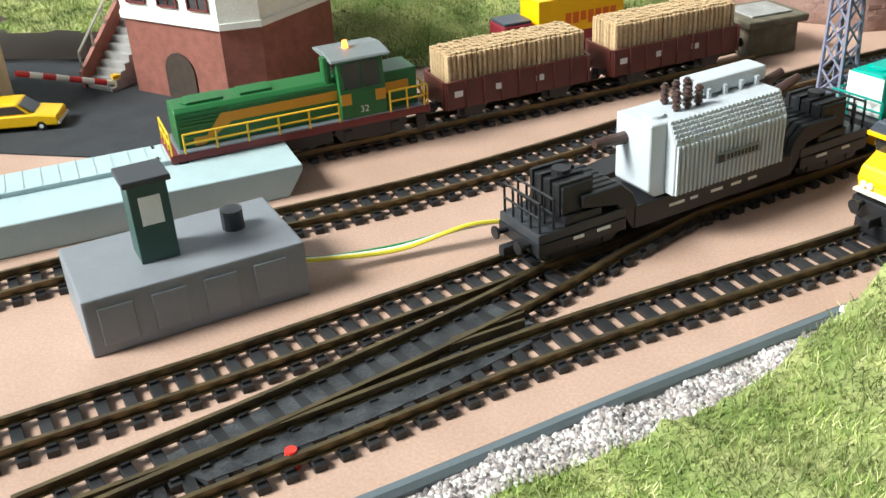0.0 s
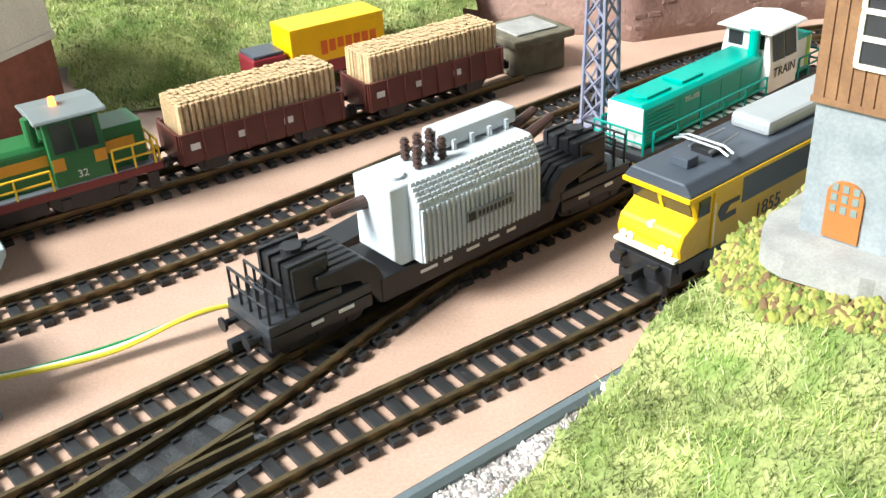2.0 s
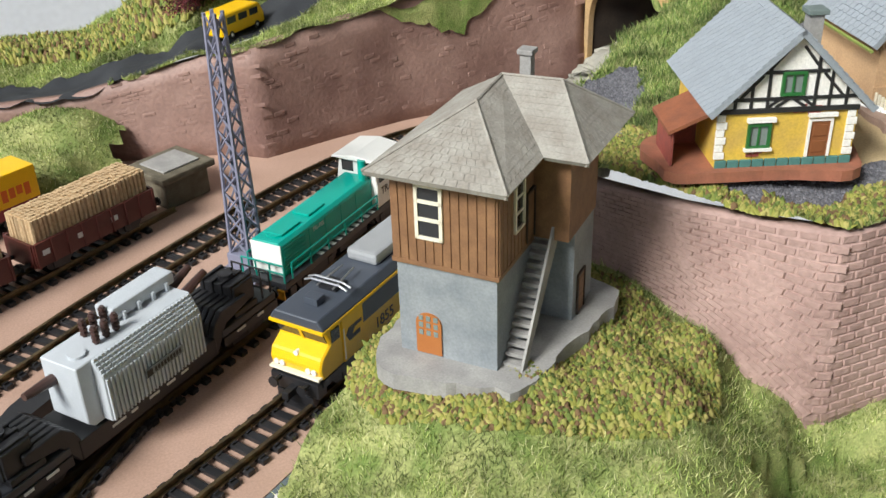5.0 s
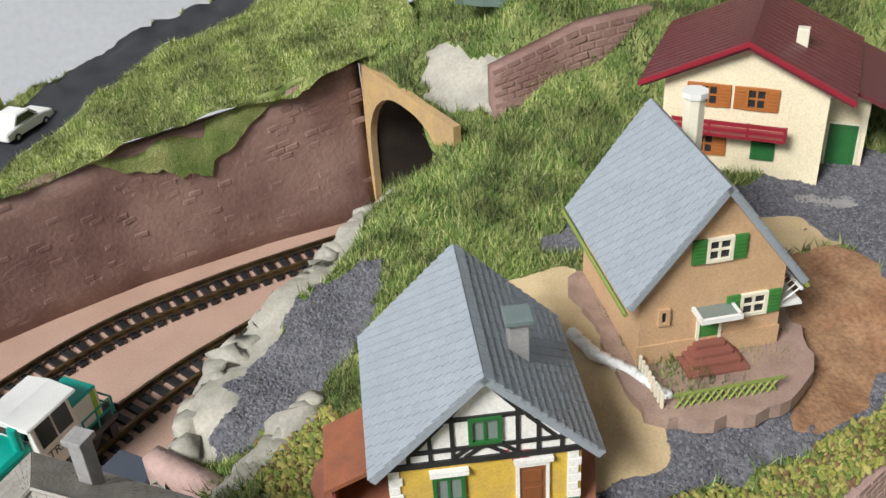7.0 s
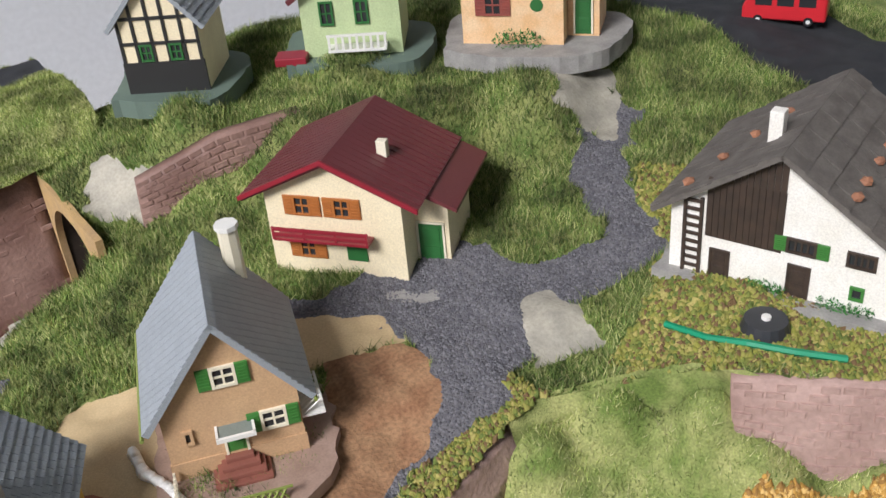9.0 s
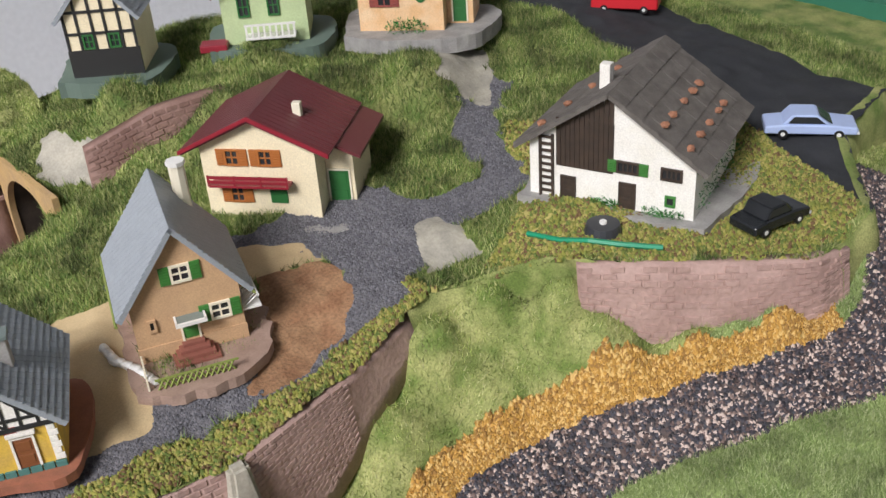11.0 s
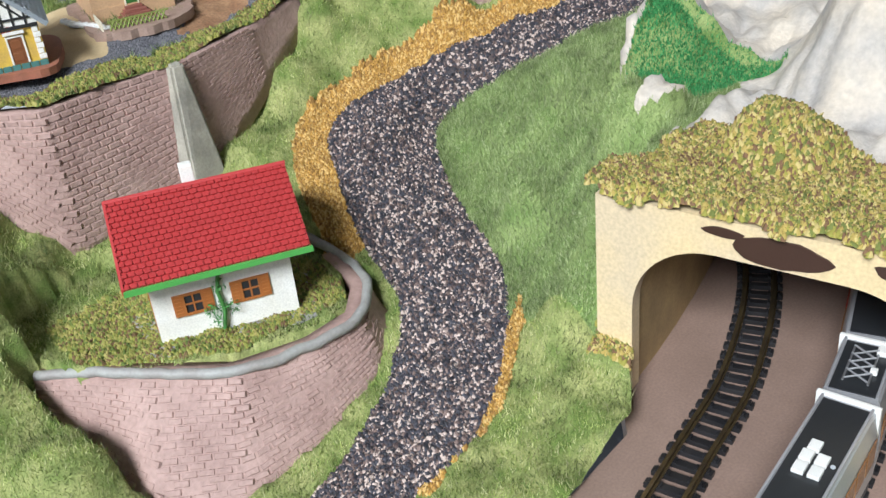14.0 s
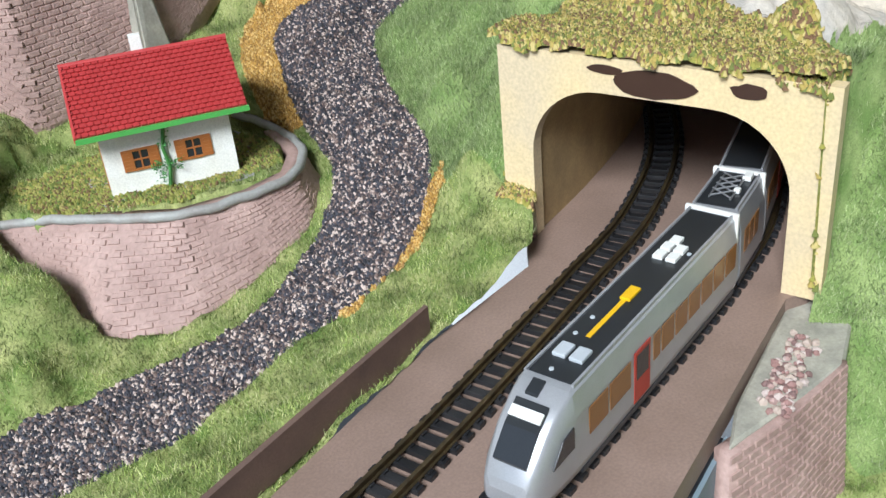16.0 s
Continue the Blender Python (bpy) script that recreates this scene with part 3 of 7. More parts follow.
# ---- tracks ----
def sweep(points, profile, bm):
    rows = []
    for i, p in enumerate(points):
        d = (points[min(i + 1, len(points) - 1)] - points[max(i - 1, 0)]).normalized()
        n = Vector((-d.y, d.x, 0))
        rows.append([bm.verts.new(p + n * a + Vector((0, 0, h))) for a, h in profile])
    k = len(profile)
    for u, v in zip(rows, rows[1:]):
        for i in range(k):
            bm.faces.new((u[i], u[(i + 1) % k], v[(i + 1) % k], v[i]))
    return bm


RAIL = [(-0.1, 0.16), (0.1, 0.16), (0.1, 0.19), (0.03, 0.2), (0.03, 0.3), (0.055, 0.32), (0.055, 0.37), (-0.055, 0.37), (-0.055, 0.32), (-0.03, 0.3), (-0.03, 0.2), (-0.1, 0.19)]


def offset(points, a):
    out = []
    for i, p in enumerate(points):
        d = (points[min(i + 1, len(points) - 1)] - points[max(i - 1, 0)]).normalized()
        out.append(p + Vector((-d.y, d.x, 0)) * a)
    return out


def sleeper_mesh(long):
    bm = box(-0.13, 0.13, -long, long, 0, 0.155, None, 0.02)
    for s in (-1, 1):
        for a in (-0.16, 0.16):
            box(-0.09, 0.09, s * (long * 0.62) + a - 0.035, s * (long * 0.62) + a + 0.035, 0.15, 0.215, bm)
    for v in bm.verts:
        v.co *= C
    me = bpy.data.meshes.new("sleeper")
    bm.to_mesh(me); bm.free(); me.materials.append(M_SLEEPER)
    return me


def track(points, gauge, z, label, sleepers=True, pitch=0.56):
    line = [p + Vector((0, 0, z)) for p in glide([(x, y, 0) for x, y in points], 0.28)]
    t = tagged(new("track"), label, "track", "railway tracks", "structure")
    t.matrix_world = PLACE
    for s in (-1, 1):
        part("rail", sweep(offset(line, s * gauge / 2), RAIL, bmesh.new()), M_RAIL, t)
    if sleepers:
        me = sleeper_mesh(gauge / 2 / 0.62)
        spots = glide([(p.x, p.y, p.z) for p in line[::4]], pitch)
        for p, q in zip(spots, spots[1:]):
            ob = new("sleeper", me)
            ob.parent = t
            ob.matrix_basis = Matrix.Translation(p * C) @ Matrix.Rotation(math.atan2(q.y - p.y, q.x - p.x), 4, "Z")
    return t


T1 = [(-14, 7.4), (-7.6, 11.6), (-4, 14.0), (0.0, 16.7), (4.4, 19.2), (8, 21.2), (12, 23.8), (17, 27.6)]
T2 = [(-16, 9.9), (-10.8, 13.4), (-6.8, 15.9), (-2.4, 18.9), (1.2, 21.4), (5, 24.0), (9, 26.6), (12, 29.0), (14.3, 30.7), (17.6, 32.6), (21.2, 34.0), (26, 35.0), (34, 35.0)]
T3 = [(-18, 16.6), (-13.7, 19.3), (-9.8, 21.5), (-4, 24.4), (0.4, 27.2), (4, 29.8), (8.3, 32.6), (11.4, 34.5), (14.6, 36.2), (18, 37.5), (21.4, 38.0), (26, 38.1), (36, 37.6)]
T4 = [(-16, 22.8), (-8.6, 27.3), (-3, 30.2), (2.6, 33.1), (8, 36.3)]
at_station(True)
track(T1, 1.05, 0, "brown-railed siding track on black sleepers")
track(T2, 1.05, 0, "brown-railed station track on black sleepers")
track(T3, 1.08, 0, "brown-railed through track curving to the tunnel")
track(T4, 1.08, 0, "brown-railed loading track on black sleepers")
BRANCH = [(7.6, 25.95), (4.6, 23.85), (2.1, 21.5), (0.0, 19.2), (-2.4, 16.9), (-5.6, 14.2), (-9.4, 11.2)]
track(BRANCH, 1.0, 0.02, "crossover rails of the turnout on dark bedding", True, 0.6)
at_station(False)
D1 = [(-10, -12.2), (4, -11.2), (14.5, -10.25), (19.6, -9.6), (24.2, -8.9), (28.8, -8.1), (34.4, -5.8), (42, -0.5)]
D2 = [(-10, -15.4), (6, -13.9), (16.6, -13.05), (20.4, -12.75), (26.9, -12.2), (32, -11.0), (42, -6.4)]
track(D1, 0.92, -0.15, "brown-railed main track into the tunnel", True, 0.52)
track(D2, 0.92, -0.15, "brown-railed main track carrying the railcar", True, 0.52)

# ---- loose cover ----
for key, count, m, label, tall, wide, blade in (("grass", 260000, I_GRASS, "pale green static grass fibres", 0.15, 0.013, True), ("meadow", 150000, I_MEADOW, "light green static grass fibres", 0.15, 0.015, True),
        ("turf", 26000, I_TURF, "coarse olive turf crumbs", 0.12, 0.09, False), ("crown", 15000, I_YTURF, "coarse yellow turf crumbs", 0.14, 0.1, False), ("straw", 16000, I_ORANGE, "ochre straw crumbs", 0.12, 0.075, False),
        ("river", 42000, I_RIVER, "dark and pale river stones", 0.075, 0.075, False), ("bank", 16000, I_BALLAST, "pale ballast stones", 0.09, 0.085, False), ("field", 9000, island("field_fibres", [(0.05, 0.25, 0.07), (0.08, 0.32, 0.10), (0.04, 0.18, 0.05)]), "bright green field fibres", 0.12, 0.025, True)):
    near = zones[key] & (CX > -14) & (CX < 50) & (CY > -24)
    scatter("cover_" + key, SX, SY, Z, near, count, m, label, tall, wide, blade, 40 + count % 17)
for key, count, m, label, tall, wide, blade in (("bank", 170000, I_DARK, "green static grass fibres on the embankment", 0.2, 0.018, True), ("rim", 8000, I_TURF, "coarse turf crumbs along the wall", 0.14, 0.1, False),
        ("flat", 14000, I_TURF, "coarse turf crumbs round the farmhouse", 0.09, 0.08, False), ("path", 14000, I_ASH, "grey ash crumbs", 0.04, 0.05, False)):
    scatter("village_cover_" + key, SVX, SVY, VZ, vz[key] & (VCX < 54) & (VCY < 36), count, m, label, tall, wide, blade, 60 + count % 13)

# ---- retaining walls ----
def along(points, n):
    """n + 1 points at even shares of a broken line."""
    P = [Vector(p) for p in points]
    d = [0.0]
    for a, b in zip(P, P[1:]):
        d.append(d[-1] + (b - a).length)
    out, k = [], 0
    for i in range(n + 1):
        s = d[-1] * i / n
        while k < len(P) - 2 and d[k + 1] < s:
            k += 1
        out.append(P[k].lerp(P[k + 1], 0 if d[k + 1] == d[k] else (s - d[k]) / (d[k + 1] - d[k])))
    return out, d[-1]


def masonry(name, top, foot, label, material=None, course=0.24, length=0.46, singles=0, patchy=0.0, seed=3, relief=1.0):
    """A battered retaining wall: a thick backing and low bricks proud of it."""
    rnd = random.Random(seed)
    wall = tagged(new(name), label, "retaining wall", "", "structure")
    wall.matrix_world = PLACE
    n = max(8, int(along(top, 4)[1] / length))
    T, F = along(top, n)[0], along(foot, n)[0]
    bm = bmesh.new()
    rows = []
    for i in range(n + 1):
        d = T[min(i + 1, n)] - T[max(i - 1, 0)]
        side = Vector((d.y, -d.x, 0)).normalized()
        ring = [T[i] - side * 0.45 + Vector((0, 0, 0.04)), T[i] + Vector((0, 0, 0.06 * rnd.random()))]
        ring += [T[i].lerp(F[i], k / 6) + side * 0.05 * (rnd.random() - 0.5) for k in range(1, 6)]
        ring += [F[i] + side * 0.1 - Vector((0, 0, 0.5)), F[i] - side * 0.6 - Vector((0, 0, 0.5))]
        rows.append([bm.verts.new(p) for p in ring])
    for u, v in zip(rows, rows[1:]):
        for k in range(len(u)):
            bm.faces.new((u[k], u[(k + 1) % len(u)], v[(k + 1) % len(u)], v[k]))
    bm.faces.new(rows[0]); bm.faces.new(rows[-1][::-1])
    bmesh.ops.recalc_face_normals(bm, faces=bm.faces[:])
    part("backing", bm, material or M_WALL, wall, "", True)
    stone = bmesh.new()
    bmesh.ops.create_cube(stone, size=1)
    for v in stone.verts:
        if v.co.y < 0:
            v.co.x *= 0.84; v.co.z *= 0.74
    me = bpy.data.meshes.new("brick")
    stone.to_mesh(me); stone.free(); me.materials.append(material or M_WALL)
    rest = bmesh.new()
    made = 0
    m = int(max((a - b).length for a, b in zip(T, F)) / course)
    for j in range(m):
        for i in range(n):
            if rnd.random() < patchy:
                continue
            a = (j + 0.5) / m
            shift = 0.5 * (j % 2)
            k = min(i + shift, n - 1.001)
            i0, f = int(k), k - int(k)
            p = T[i0].lerp(T[i0 + 1], f).lerp(F[i0].lerp(F[i0 + 1], f), a)
            q = T[i0].lerp(T[i0 + 1], min(f + 0.5, 1)).lerp(F[i0].lerp(F[i0 + 1], min(f + 0.5, 1)), a)
            tall = (T[i0] - F[i0]).length / m
            if tall < course * 0.45:
                continue
            x = (T[i0 + 1] - T[i0]).lerp(F[i0 + 1] - F[i0], a)
            wide = x.length
            x.normalize()
            zed = (T[i0] - F[i0]).normalized()
            y = zed.cross(x).normalized()
            zed = x.cross(y)
            mid = p + x * wide * 0.5
            M = Matrix((x, y, zed)).transposed().to_4x4()
            M.translation = mid * C
            M = M @ Matrix.Diagonal((wide * 0.95 * C, (0.085 + 0.04 * rnd.random()) * relief * C, tall * 0.9 * C, 1))
            if made < singles:
                ob = new("brick", me); ob.parent = wall; ob.matrix_basis = M
                made += 1
            else:
                own = bmesh.new(); own.from_mesh(me)
                vs = [rest.verts.new((M @ v.co) / C) for v in own.verts]
                for fc in own.faces:
                    rest.faces.new([vs[v.index] for v in fc.verts])
                own.free()
    if len(rest.verts):
        tagged(part("bricks", rest, material or M_WALL, wall), "", "", "", "stuff")
    else:
        rest.free()
    return wall


masonry("wall_village", [(14.6, 21.0, 7.0), (15.8, 18.2, 7.3), (17.0, 15.4, 7.4), (18.2, 13.4, 7.5), (19.2, 12.3, 7.5), (21.5, 12.1, 7.55), (24.0, 11.6, 7.6), (27.8, 12.2, 7.7), (31.5, 13.1, 7.9)],
        [(14.6, 20.6, 4.6), (15.6, 17.6, 5.0), (16.8, 15.0, 4.6), (17.9, 13.2, 3.2), (18.7, 12.05, 1.9), (21.5, 11.6, 2.2), (24.0, 11.2, 3.0), (27.8, 11.9, 5.4), (31.5, 12.9, 7.4)],
        "brown embossed stone retaining wall below the village", singles=280, relief=0.55)
masonry("wall_farm", [(35.0, 9.8, 9.35), (36.4, 8.4, 9.35), (38.4, 6.6, 9.2), (40.3, 5.1, 9.1), (41.8, 4.9, 9.0)], [(34.9, 9.4, 6.0), (36.2, 8.0, 5.2), (38.3, 6.2, 5.2), (40.3, 4.8, 6.0), (41.8, 4.6, 7.0)],
        "pinkish brown retaining wall below the farmhouse", patchy=0.3)
masonry("wall_knoll", [(14.6, 7.9, 1.4), (15.6, 6.6, 1.6), (16.5, 5.0, 1.7), (18.3, 2.6, 1.7), (20.5, 1.7, 1.7), (22.4, 1.6, 1.75), (23.9, 2.8, 1.8), (24.5, 5, 1.9)],
        [(14.0, 7.2, -1.0), (14.2, 4.9, -1.4), (14.4, 2.2, -1.7), (16.6, 0.3, -1.6), (19.4, 0.0, -1.2), (22.0, 0.3, -0.5), (24.2, 1.9, 0.3), (25.0, 4.9, 1.2)],
        "curved pinkish brown stone wall round the cottage", patchy=0.2, singles=200, course=0.22, length=0.42, relief=0.6)
masonry("wall_terrace", [(27.8, 27.6, 10.2), (30.5, 26.8, 11.2), (33.2, 26.2, 11.4)], [(27.6, 27.2, 8.6), (30.3, 26.4, 8.7), (33.2, 25.6, 9.0)], "dark brown stone wall of the upper terrace", M_BACKWALL, relief=0.5)
at_station(True)
masonry("wall_back", [(-8, 48, 2.2), (5.8, 43.4, 3.0), (11.9, 41.0, 4.6), (13.2, 39.8, 4.9), (16.7, 40.3, 5.3), (20.4, 40.7, 5.6), (26, 40.7, 5.9), (30.6, 40.3, 7.0)],
        [(-8, 47.6, 0), (5.8, 43.0, 0), (11.9, 40.6, 0), (13.2, 39.3, 0), (16.7, 39.9, 0), (20.4, 40.3, 0), (26, 40.2, 0), (30.6, 39.7, 0)], "weathered brown retaining wall behind the tracks", M_BACKWALL, patchy=0.8, course=0.3, length=0.6, relief=0.35)
at_station(False)
masonry("wall_ravine", [(20.6, -15.7, -0.7), (22.8, -16.2, -0.7), (25.6, -16.5, -0.6)], [(20.2, -16.3, -6), (22.4, -16.9, -6), (25.2, -17.1, -5.6)], "brown stone wall under the deck beside the tunnel")

bm = bmesh.new()
lows, tops = [(23.0, 10.4), (24.7, 10.5), (24.8, 11.4), (23.0, 11.6)], [(23.75, 11.35), (24.25, 11.3), (24.3, 11.7), (23.75, 11.75)]
va = [bm.verts.new((x, y, 2.6)) for x, y in lows]
vb = [bm.verts.new((x, y, 7.7)) for x, y in tops]
bm.faces.new(va[::-1]); bm.faces.new(vb)
for k in range(4):
    bm.faces.new((va[k], va[(k + 1) % 4], vb[(k + 1) % 4], vb[k]))
bmesh.ops.bevel(bm, geom=bm.edges[:], offset=0.1, segments=2, affect="EDGES")
tagged(part("buttress", bm, M_PLASTER), "tapered grey plaster buttress of the retaining wall", "buttress", "", "structure")

def rocks(name, line, r, count, label, seed, material):
    """A bank of rounded plaster lumps along a line."""
    rnd = random.Random(seed)
    bm = bmesh.new()
    P = along(line, count)[0]
    for p in P:
        own = bmesh.new()
        bmesh.ops.create_icosphere(own, subdivisions=2, radius=1)
        s = r * (0.7 + 0.6 * rnd.random())
        for v in own.verts:
            k = 1 + 0.25 * noise.noise(v.co * 1.7 + p * 3)
            v.co = Vector((v.co.x * s * k * 1.2, v.co.y * s * k, v.co.z * s * k * 0.9)) + p + Vector((rnd.uniform(-0.2, 0.2), rnd.uniform(-0.2, 0.2), -0.2 * s))
        join(bm, own)
    return tagged(part(name, bm, material, None, "", True), label, "rock", "", "stuff")


rocks("rock_bank", [(15.1, 20.6, 6.6), (17.4, 23.4, 6.7), (21.1, 25.8, 6.8), (23.3, 27.5, 6.8)], 0.42, 26, "grey-beige plaster rocks edging the tracks", 4, M_PLASTER)
rocks("rock_bank", [(15.6, 18.4, 7.2), (16.8, 19.1, 7.4), (18.2, 19.8, 7.6)], 0.45, 9, "grey-beige plaster rocks beside the ash path", 6, M_PLASTER)
bm = bmesh.new()
edge = along([(14.7, 18.4, 6.8), (14.8, 20.8, 6.7), (17.2, 23.7, 6.8), (21.0, 26.1, 6.9), (23.3, 27.8, 6.9), (25.6, 28.6, 6.9)], 44)[0]
rows = []
for i, p in enumerate(edge):
    rows.append([bm.verts.new((p.x + 0.25 * noise.noise(p * 2) - 0.05 * k, p.y + 0.2 * noise.noise(p * 2 + Vector((9, 0, k))) + 0.12 * k, p.z + (3.4 - p.z) * k / 5)) for k in range(6)])
for u, v in zip(rows, rows[1:]):
    for k in range(5):
        bm.faces.new((u[k], v[k], v[k + 1], u[k + 1]))
tagged(part("rock_face", bm, M_PLASTER, None, "", True), "beige plaster rock face above the tracks", "rock", "", "structure")

def skirt(name, points, drop, label):
    """A grassy bank that closes the step below an edge of the terrace."""
    bm = bmesh.new()
    rows = []
    for p in along([(x, y, 0) for x, y in points], 40)[0]:
        i, j = int(round((p.x - VX[0, 0]) / STEP)), int(round((p.y - VY[0, 0]) / STEP))
        top = float(VZ[j, i])
        d = 0.15 * noise.noise(p * 1.4)
        rows.append([bm.verts.new((p.x + a * 0.5 + d, p.y - a * 0.8 + d, top + 0.05 - drop * f)) for a, f in ((-0.4, 0), (0, 0.02), (0.25, 0.25), (0.45, 0.6), (0.6, 1.0))])
    for u, v in zip(rows, rows[1:]):
        for k in range(4):
            bm.faces.new((u[k], v[k], v[k + 1], u[k + 1]))
    return tagged(part(name, bm, M_GRASS, None, "", True), label, "bank", "", "structure")


skirt("grass_bank", [(31.0, 13.0), (32, 13.1), (33.6, 12.3), (34.8, 10.7), (35.6, 9.5)], 4.0, "pale green grassy bank below the terrace")
skirt("verge_bank", [(41.3, 5.0), (43.6, 5.1), (45.4, 6.6), (47, 8.1), (54, 9.4)], 3.5, "pale green verge below the road")

# ---- tunnel portals ----
def arch_curve(w, h, r, n=10):
    """Half-round-cornered opening: from foot to foot."""
    pts = [(0, 0), (0, h - r)]
    pts += [(r - r * math.cos(a), h - r + r * math.sin(a)) for a in [math.pi / 2 * k / n for k in range(1, n + 1)]]
    pts += [(w - r + r * math.sin(a), h - r + r * math.cos(a)) for a in [math.pi / 2 * k / n for k in range(0, n + 1)]]
    return pts + [(w, 0)]


def portal(x, y, z, turn, w, h, r, side, over, depth, label, thick=0.5, face=None, lining=None):
    """local x across the opening, y into the hill."""
    t = thing("tunnel_portal", x, y, z, turn, label, "tunnel portal")
    inner = arch_curve(w, h, r)
    def out(px, pz):
        k = 1.0
        return (-side if px <= r * 0.5 else w + side if px >= w - r * 0.5 else px, 0 if pz == 0 else (pz if px < 0.01 or px > w - 0.01 else h + over))
    outer = [out(*p) for p in inner]
    bm = bmesh.new()
    for yy in (0, thick):
        a = [bm.verts.new((px, yy, pz)) for px, pz in inner]
        b = [bm.verts.new((px, yy + 0.05 * noise.noise(Vector((px, pz, 1))), pz)) for px, pz in outer]
        for i in range(len(a) - 1):
            bm.faces.new((a[i], a[i + 1], b[i + 1], b[i]))
        if yy == 0:
            a0, b0 = a, b
    for i in range(len(a) - 1):
        bm.faces.new((a0[i], a[i], a[i + 1], a0[i + 1]))
        bm.faces.new((b0[i], b0[i + 1], b[i + 1], b[i]))
    bmesh.ops.remove_doubles(bm, verts=bm.verts[:], dist=0.002)
    bmesh.ops.recalc_face_normals(bm, faces=bm.faces[:])
    part("face", bm, face or M_CREAM, t)
    bm = bmesh.new()
    rows = []
    for k in range(14):
        u = k / 13
        bend = 0.2 * depth * u * u
        rows.append([bm.verts.new((px * 1.02 - 0.01 * w - bend, thick - 0.05 + depth * u, pz * 1.01)) for px, pz in inner])
    for u, v in zip(rows, rows[1:]):
        for i in range(len(u) - 1):
            bm.faces.new((u[i], u[i + 1], v[i + 1], v[i]))
    bm.faces.new(rows[-1])
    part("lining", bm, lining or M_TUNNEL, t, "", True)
    return t


pt = portal(26.1, -5.95, -0.15, -82.5, 8.0, 5.3, 2.3, 1.1, 1.08, 22, "cream-painted tunnel portal with chipped brown patches")
bm = bmesh.new()
for cx, cz, rx, rz in ((3.9, 5.78, 1.2, 0.42), (2.5, 6.05, 0.5, 0.14), (6.7, 5.95, 0.5, 0.22)):
    ring = [(cx + rx * math.cos(a) * (1 + 0.3 * noise.noise(Vector((math.cos(a) * 1.6, math.sin(a) * 1.6, cx)))), cz + rz * math.sin(a) * (1 + 0.3 * noise.noise(Vector((a * 1.5, cx, 4))))) for a in [6.283 * k / 22 for k in range(22)]]
    slab(ring, -0.035, 0.02, bm)
part("chipped_patch", bm, plain("dark_brown_plaster", (0.055, 0.028, 0.02), 0.35), pt, "glossy dark brown bare patch")
at_station(True)
# the lining is near black: the shade inside the mouth is put into its colour
portal(30.5, 39.6, 0, -90, 6.6, 6.3, 2.9, 0.35, 0.6, 13, "small ochre-rimmed tunnel mouth in the hillside", 0.3, mat("ochre_rim", (0.50, 0.33, 0.14), (0.40, 0.27, 0.14), 0.8, 0.1, 0.8), mat("shade_black_lining", (0.03, 0.022, 0.016), (0.05, 0.035, 0.024), 1.0, 0.1, 0.9))

at_station(False)

# turf mat over the portal's edge
U, V = np.meshgrid(np.arange(-0.5, 9.9, 0.13), np.arange(-0.42, 1.7, 0.13))
LX, LY = 26.05 + 0.131 * U + 0.991 * V + 0.05 * wobble(U, V, 1.1, 51), -5.0 - 0.991 * U + 0.131 * V
edge_drop = np.clip((0.15 - V + 0.22 * wobble(U, V * 0, 2.2, 52)) / 0.5, 0, 1)
LZ = 6.5 + 0.10 * wobble(U, V, 1.3, 53) - 0.4 * edge_drop ** 1.5 - 0.5 * np.clip((U - 8.2) / 1.6, 0, 1)
whole = np.ones((U.shape[0] - 1, U.shape[1] - 1), bool)
whole &= (V[:-1, :-1] > -0.18 + 0.14 * wobble(U, V * 0, 1.6, 54)[:-1, :-1])
sheet("turf_mat", LX, LY, LZ, whole, M_TURF, "thick yellow-green turf mat over the tunnel portal", "turf")
scatter("turf_mat_crumbs", LX, LY, LZ, whole, 9000, I_YTURF, "coarse yellow and brown turf crumbs on the portal", 0.14, 0.09, False, 77, "turf")
rim_line = glide([(14.7, 7.9, 1.5), (15.6, 6.6, 1.68), (16.5, 5.0, 1.76), (18.3, 2.6, 1.78), (20.5, 1.7, 1.78), (22.4, 1.6, 1.82), (23.9, 2.8, 1.86), (24.5, 5, 1.95), (24.5, 7.5, 2.1)], 0.3)
bm = tube([p + Vector((0.08 * noise.noise(p * 2), 0.08 * noise.noise(p * 2 + Vector((5, 0, 0))), 0.07 * noise.noise(p * 1.5) - 0.06)) for p in rim_line], 0.17, None, 9)
tagged(part("coping", bm, mat("grey_coping", (0.36, 0.36, 0.34), (0.27, 0.25, 0.23), 0.8, 0.1, 0.5, bump=0.3), None, "", True), "smooth blue-grey plaster rim of the cottage wall", "coping", "", "structure")
tagged(part("plaster_shelf", prism([(27.0, -14.1), (28.6, -14.3), (27.4, -15.9), (25.4, -16.5), (20.8, -15.6), (22.2, -15.02)], -1.6, -0.55, None, 0.08), M_PLASTER), "cream grey plaster shelf beside the deck", "shelf", "", "structure")

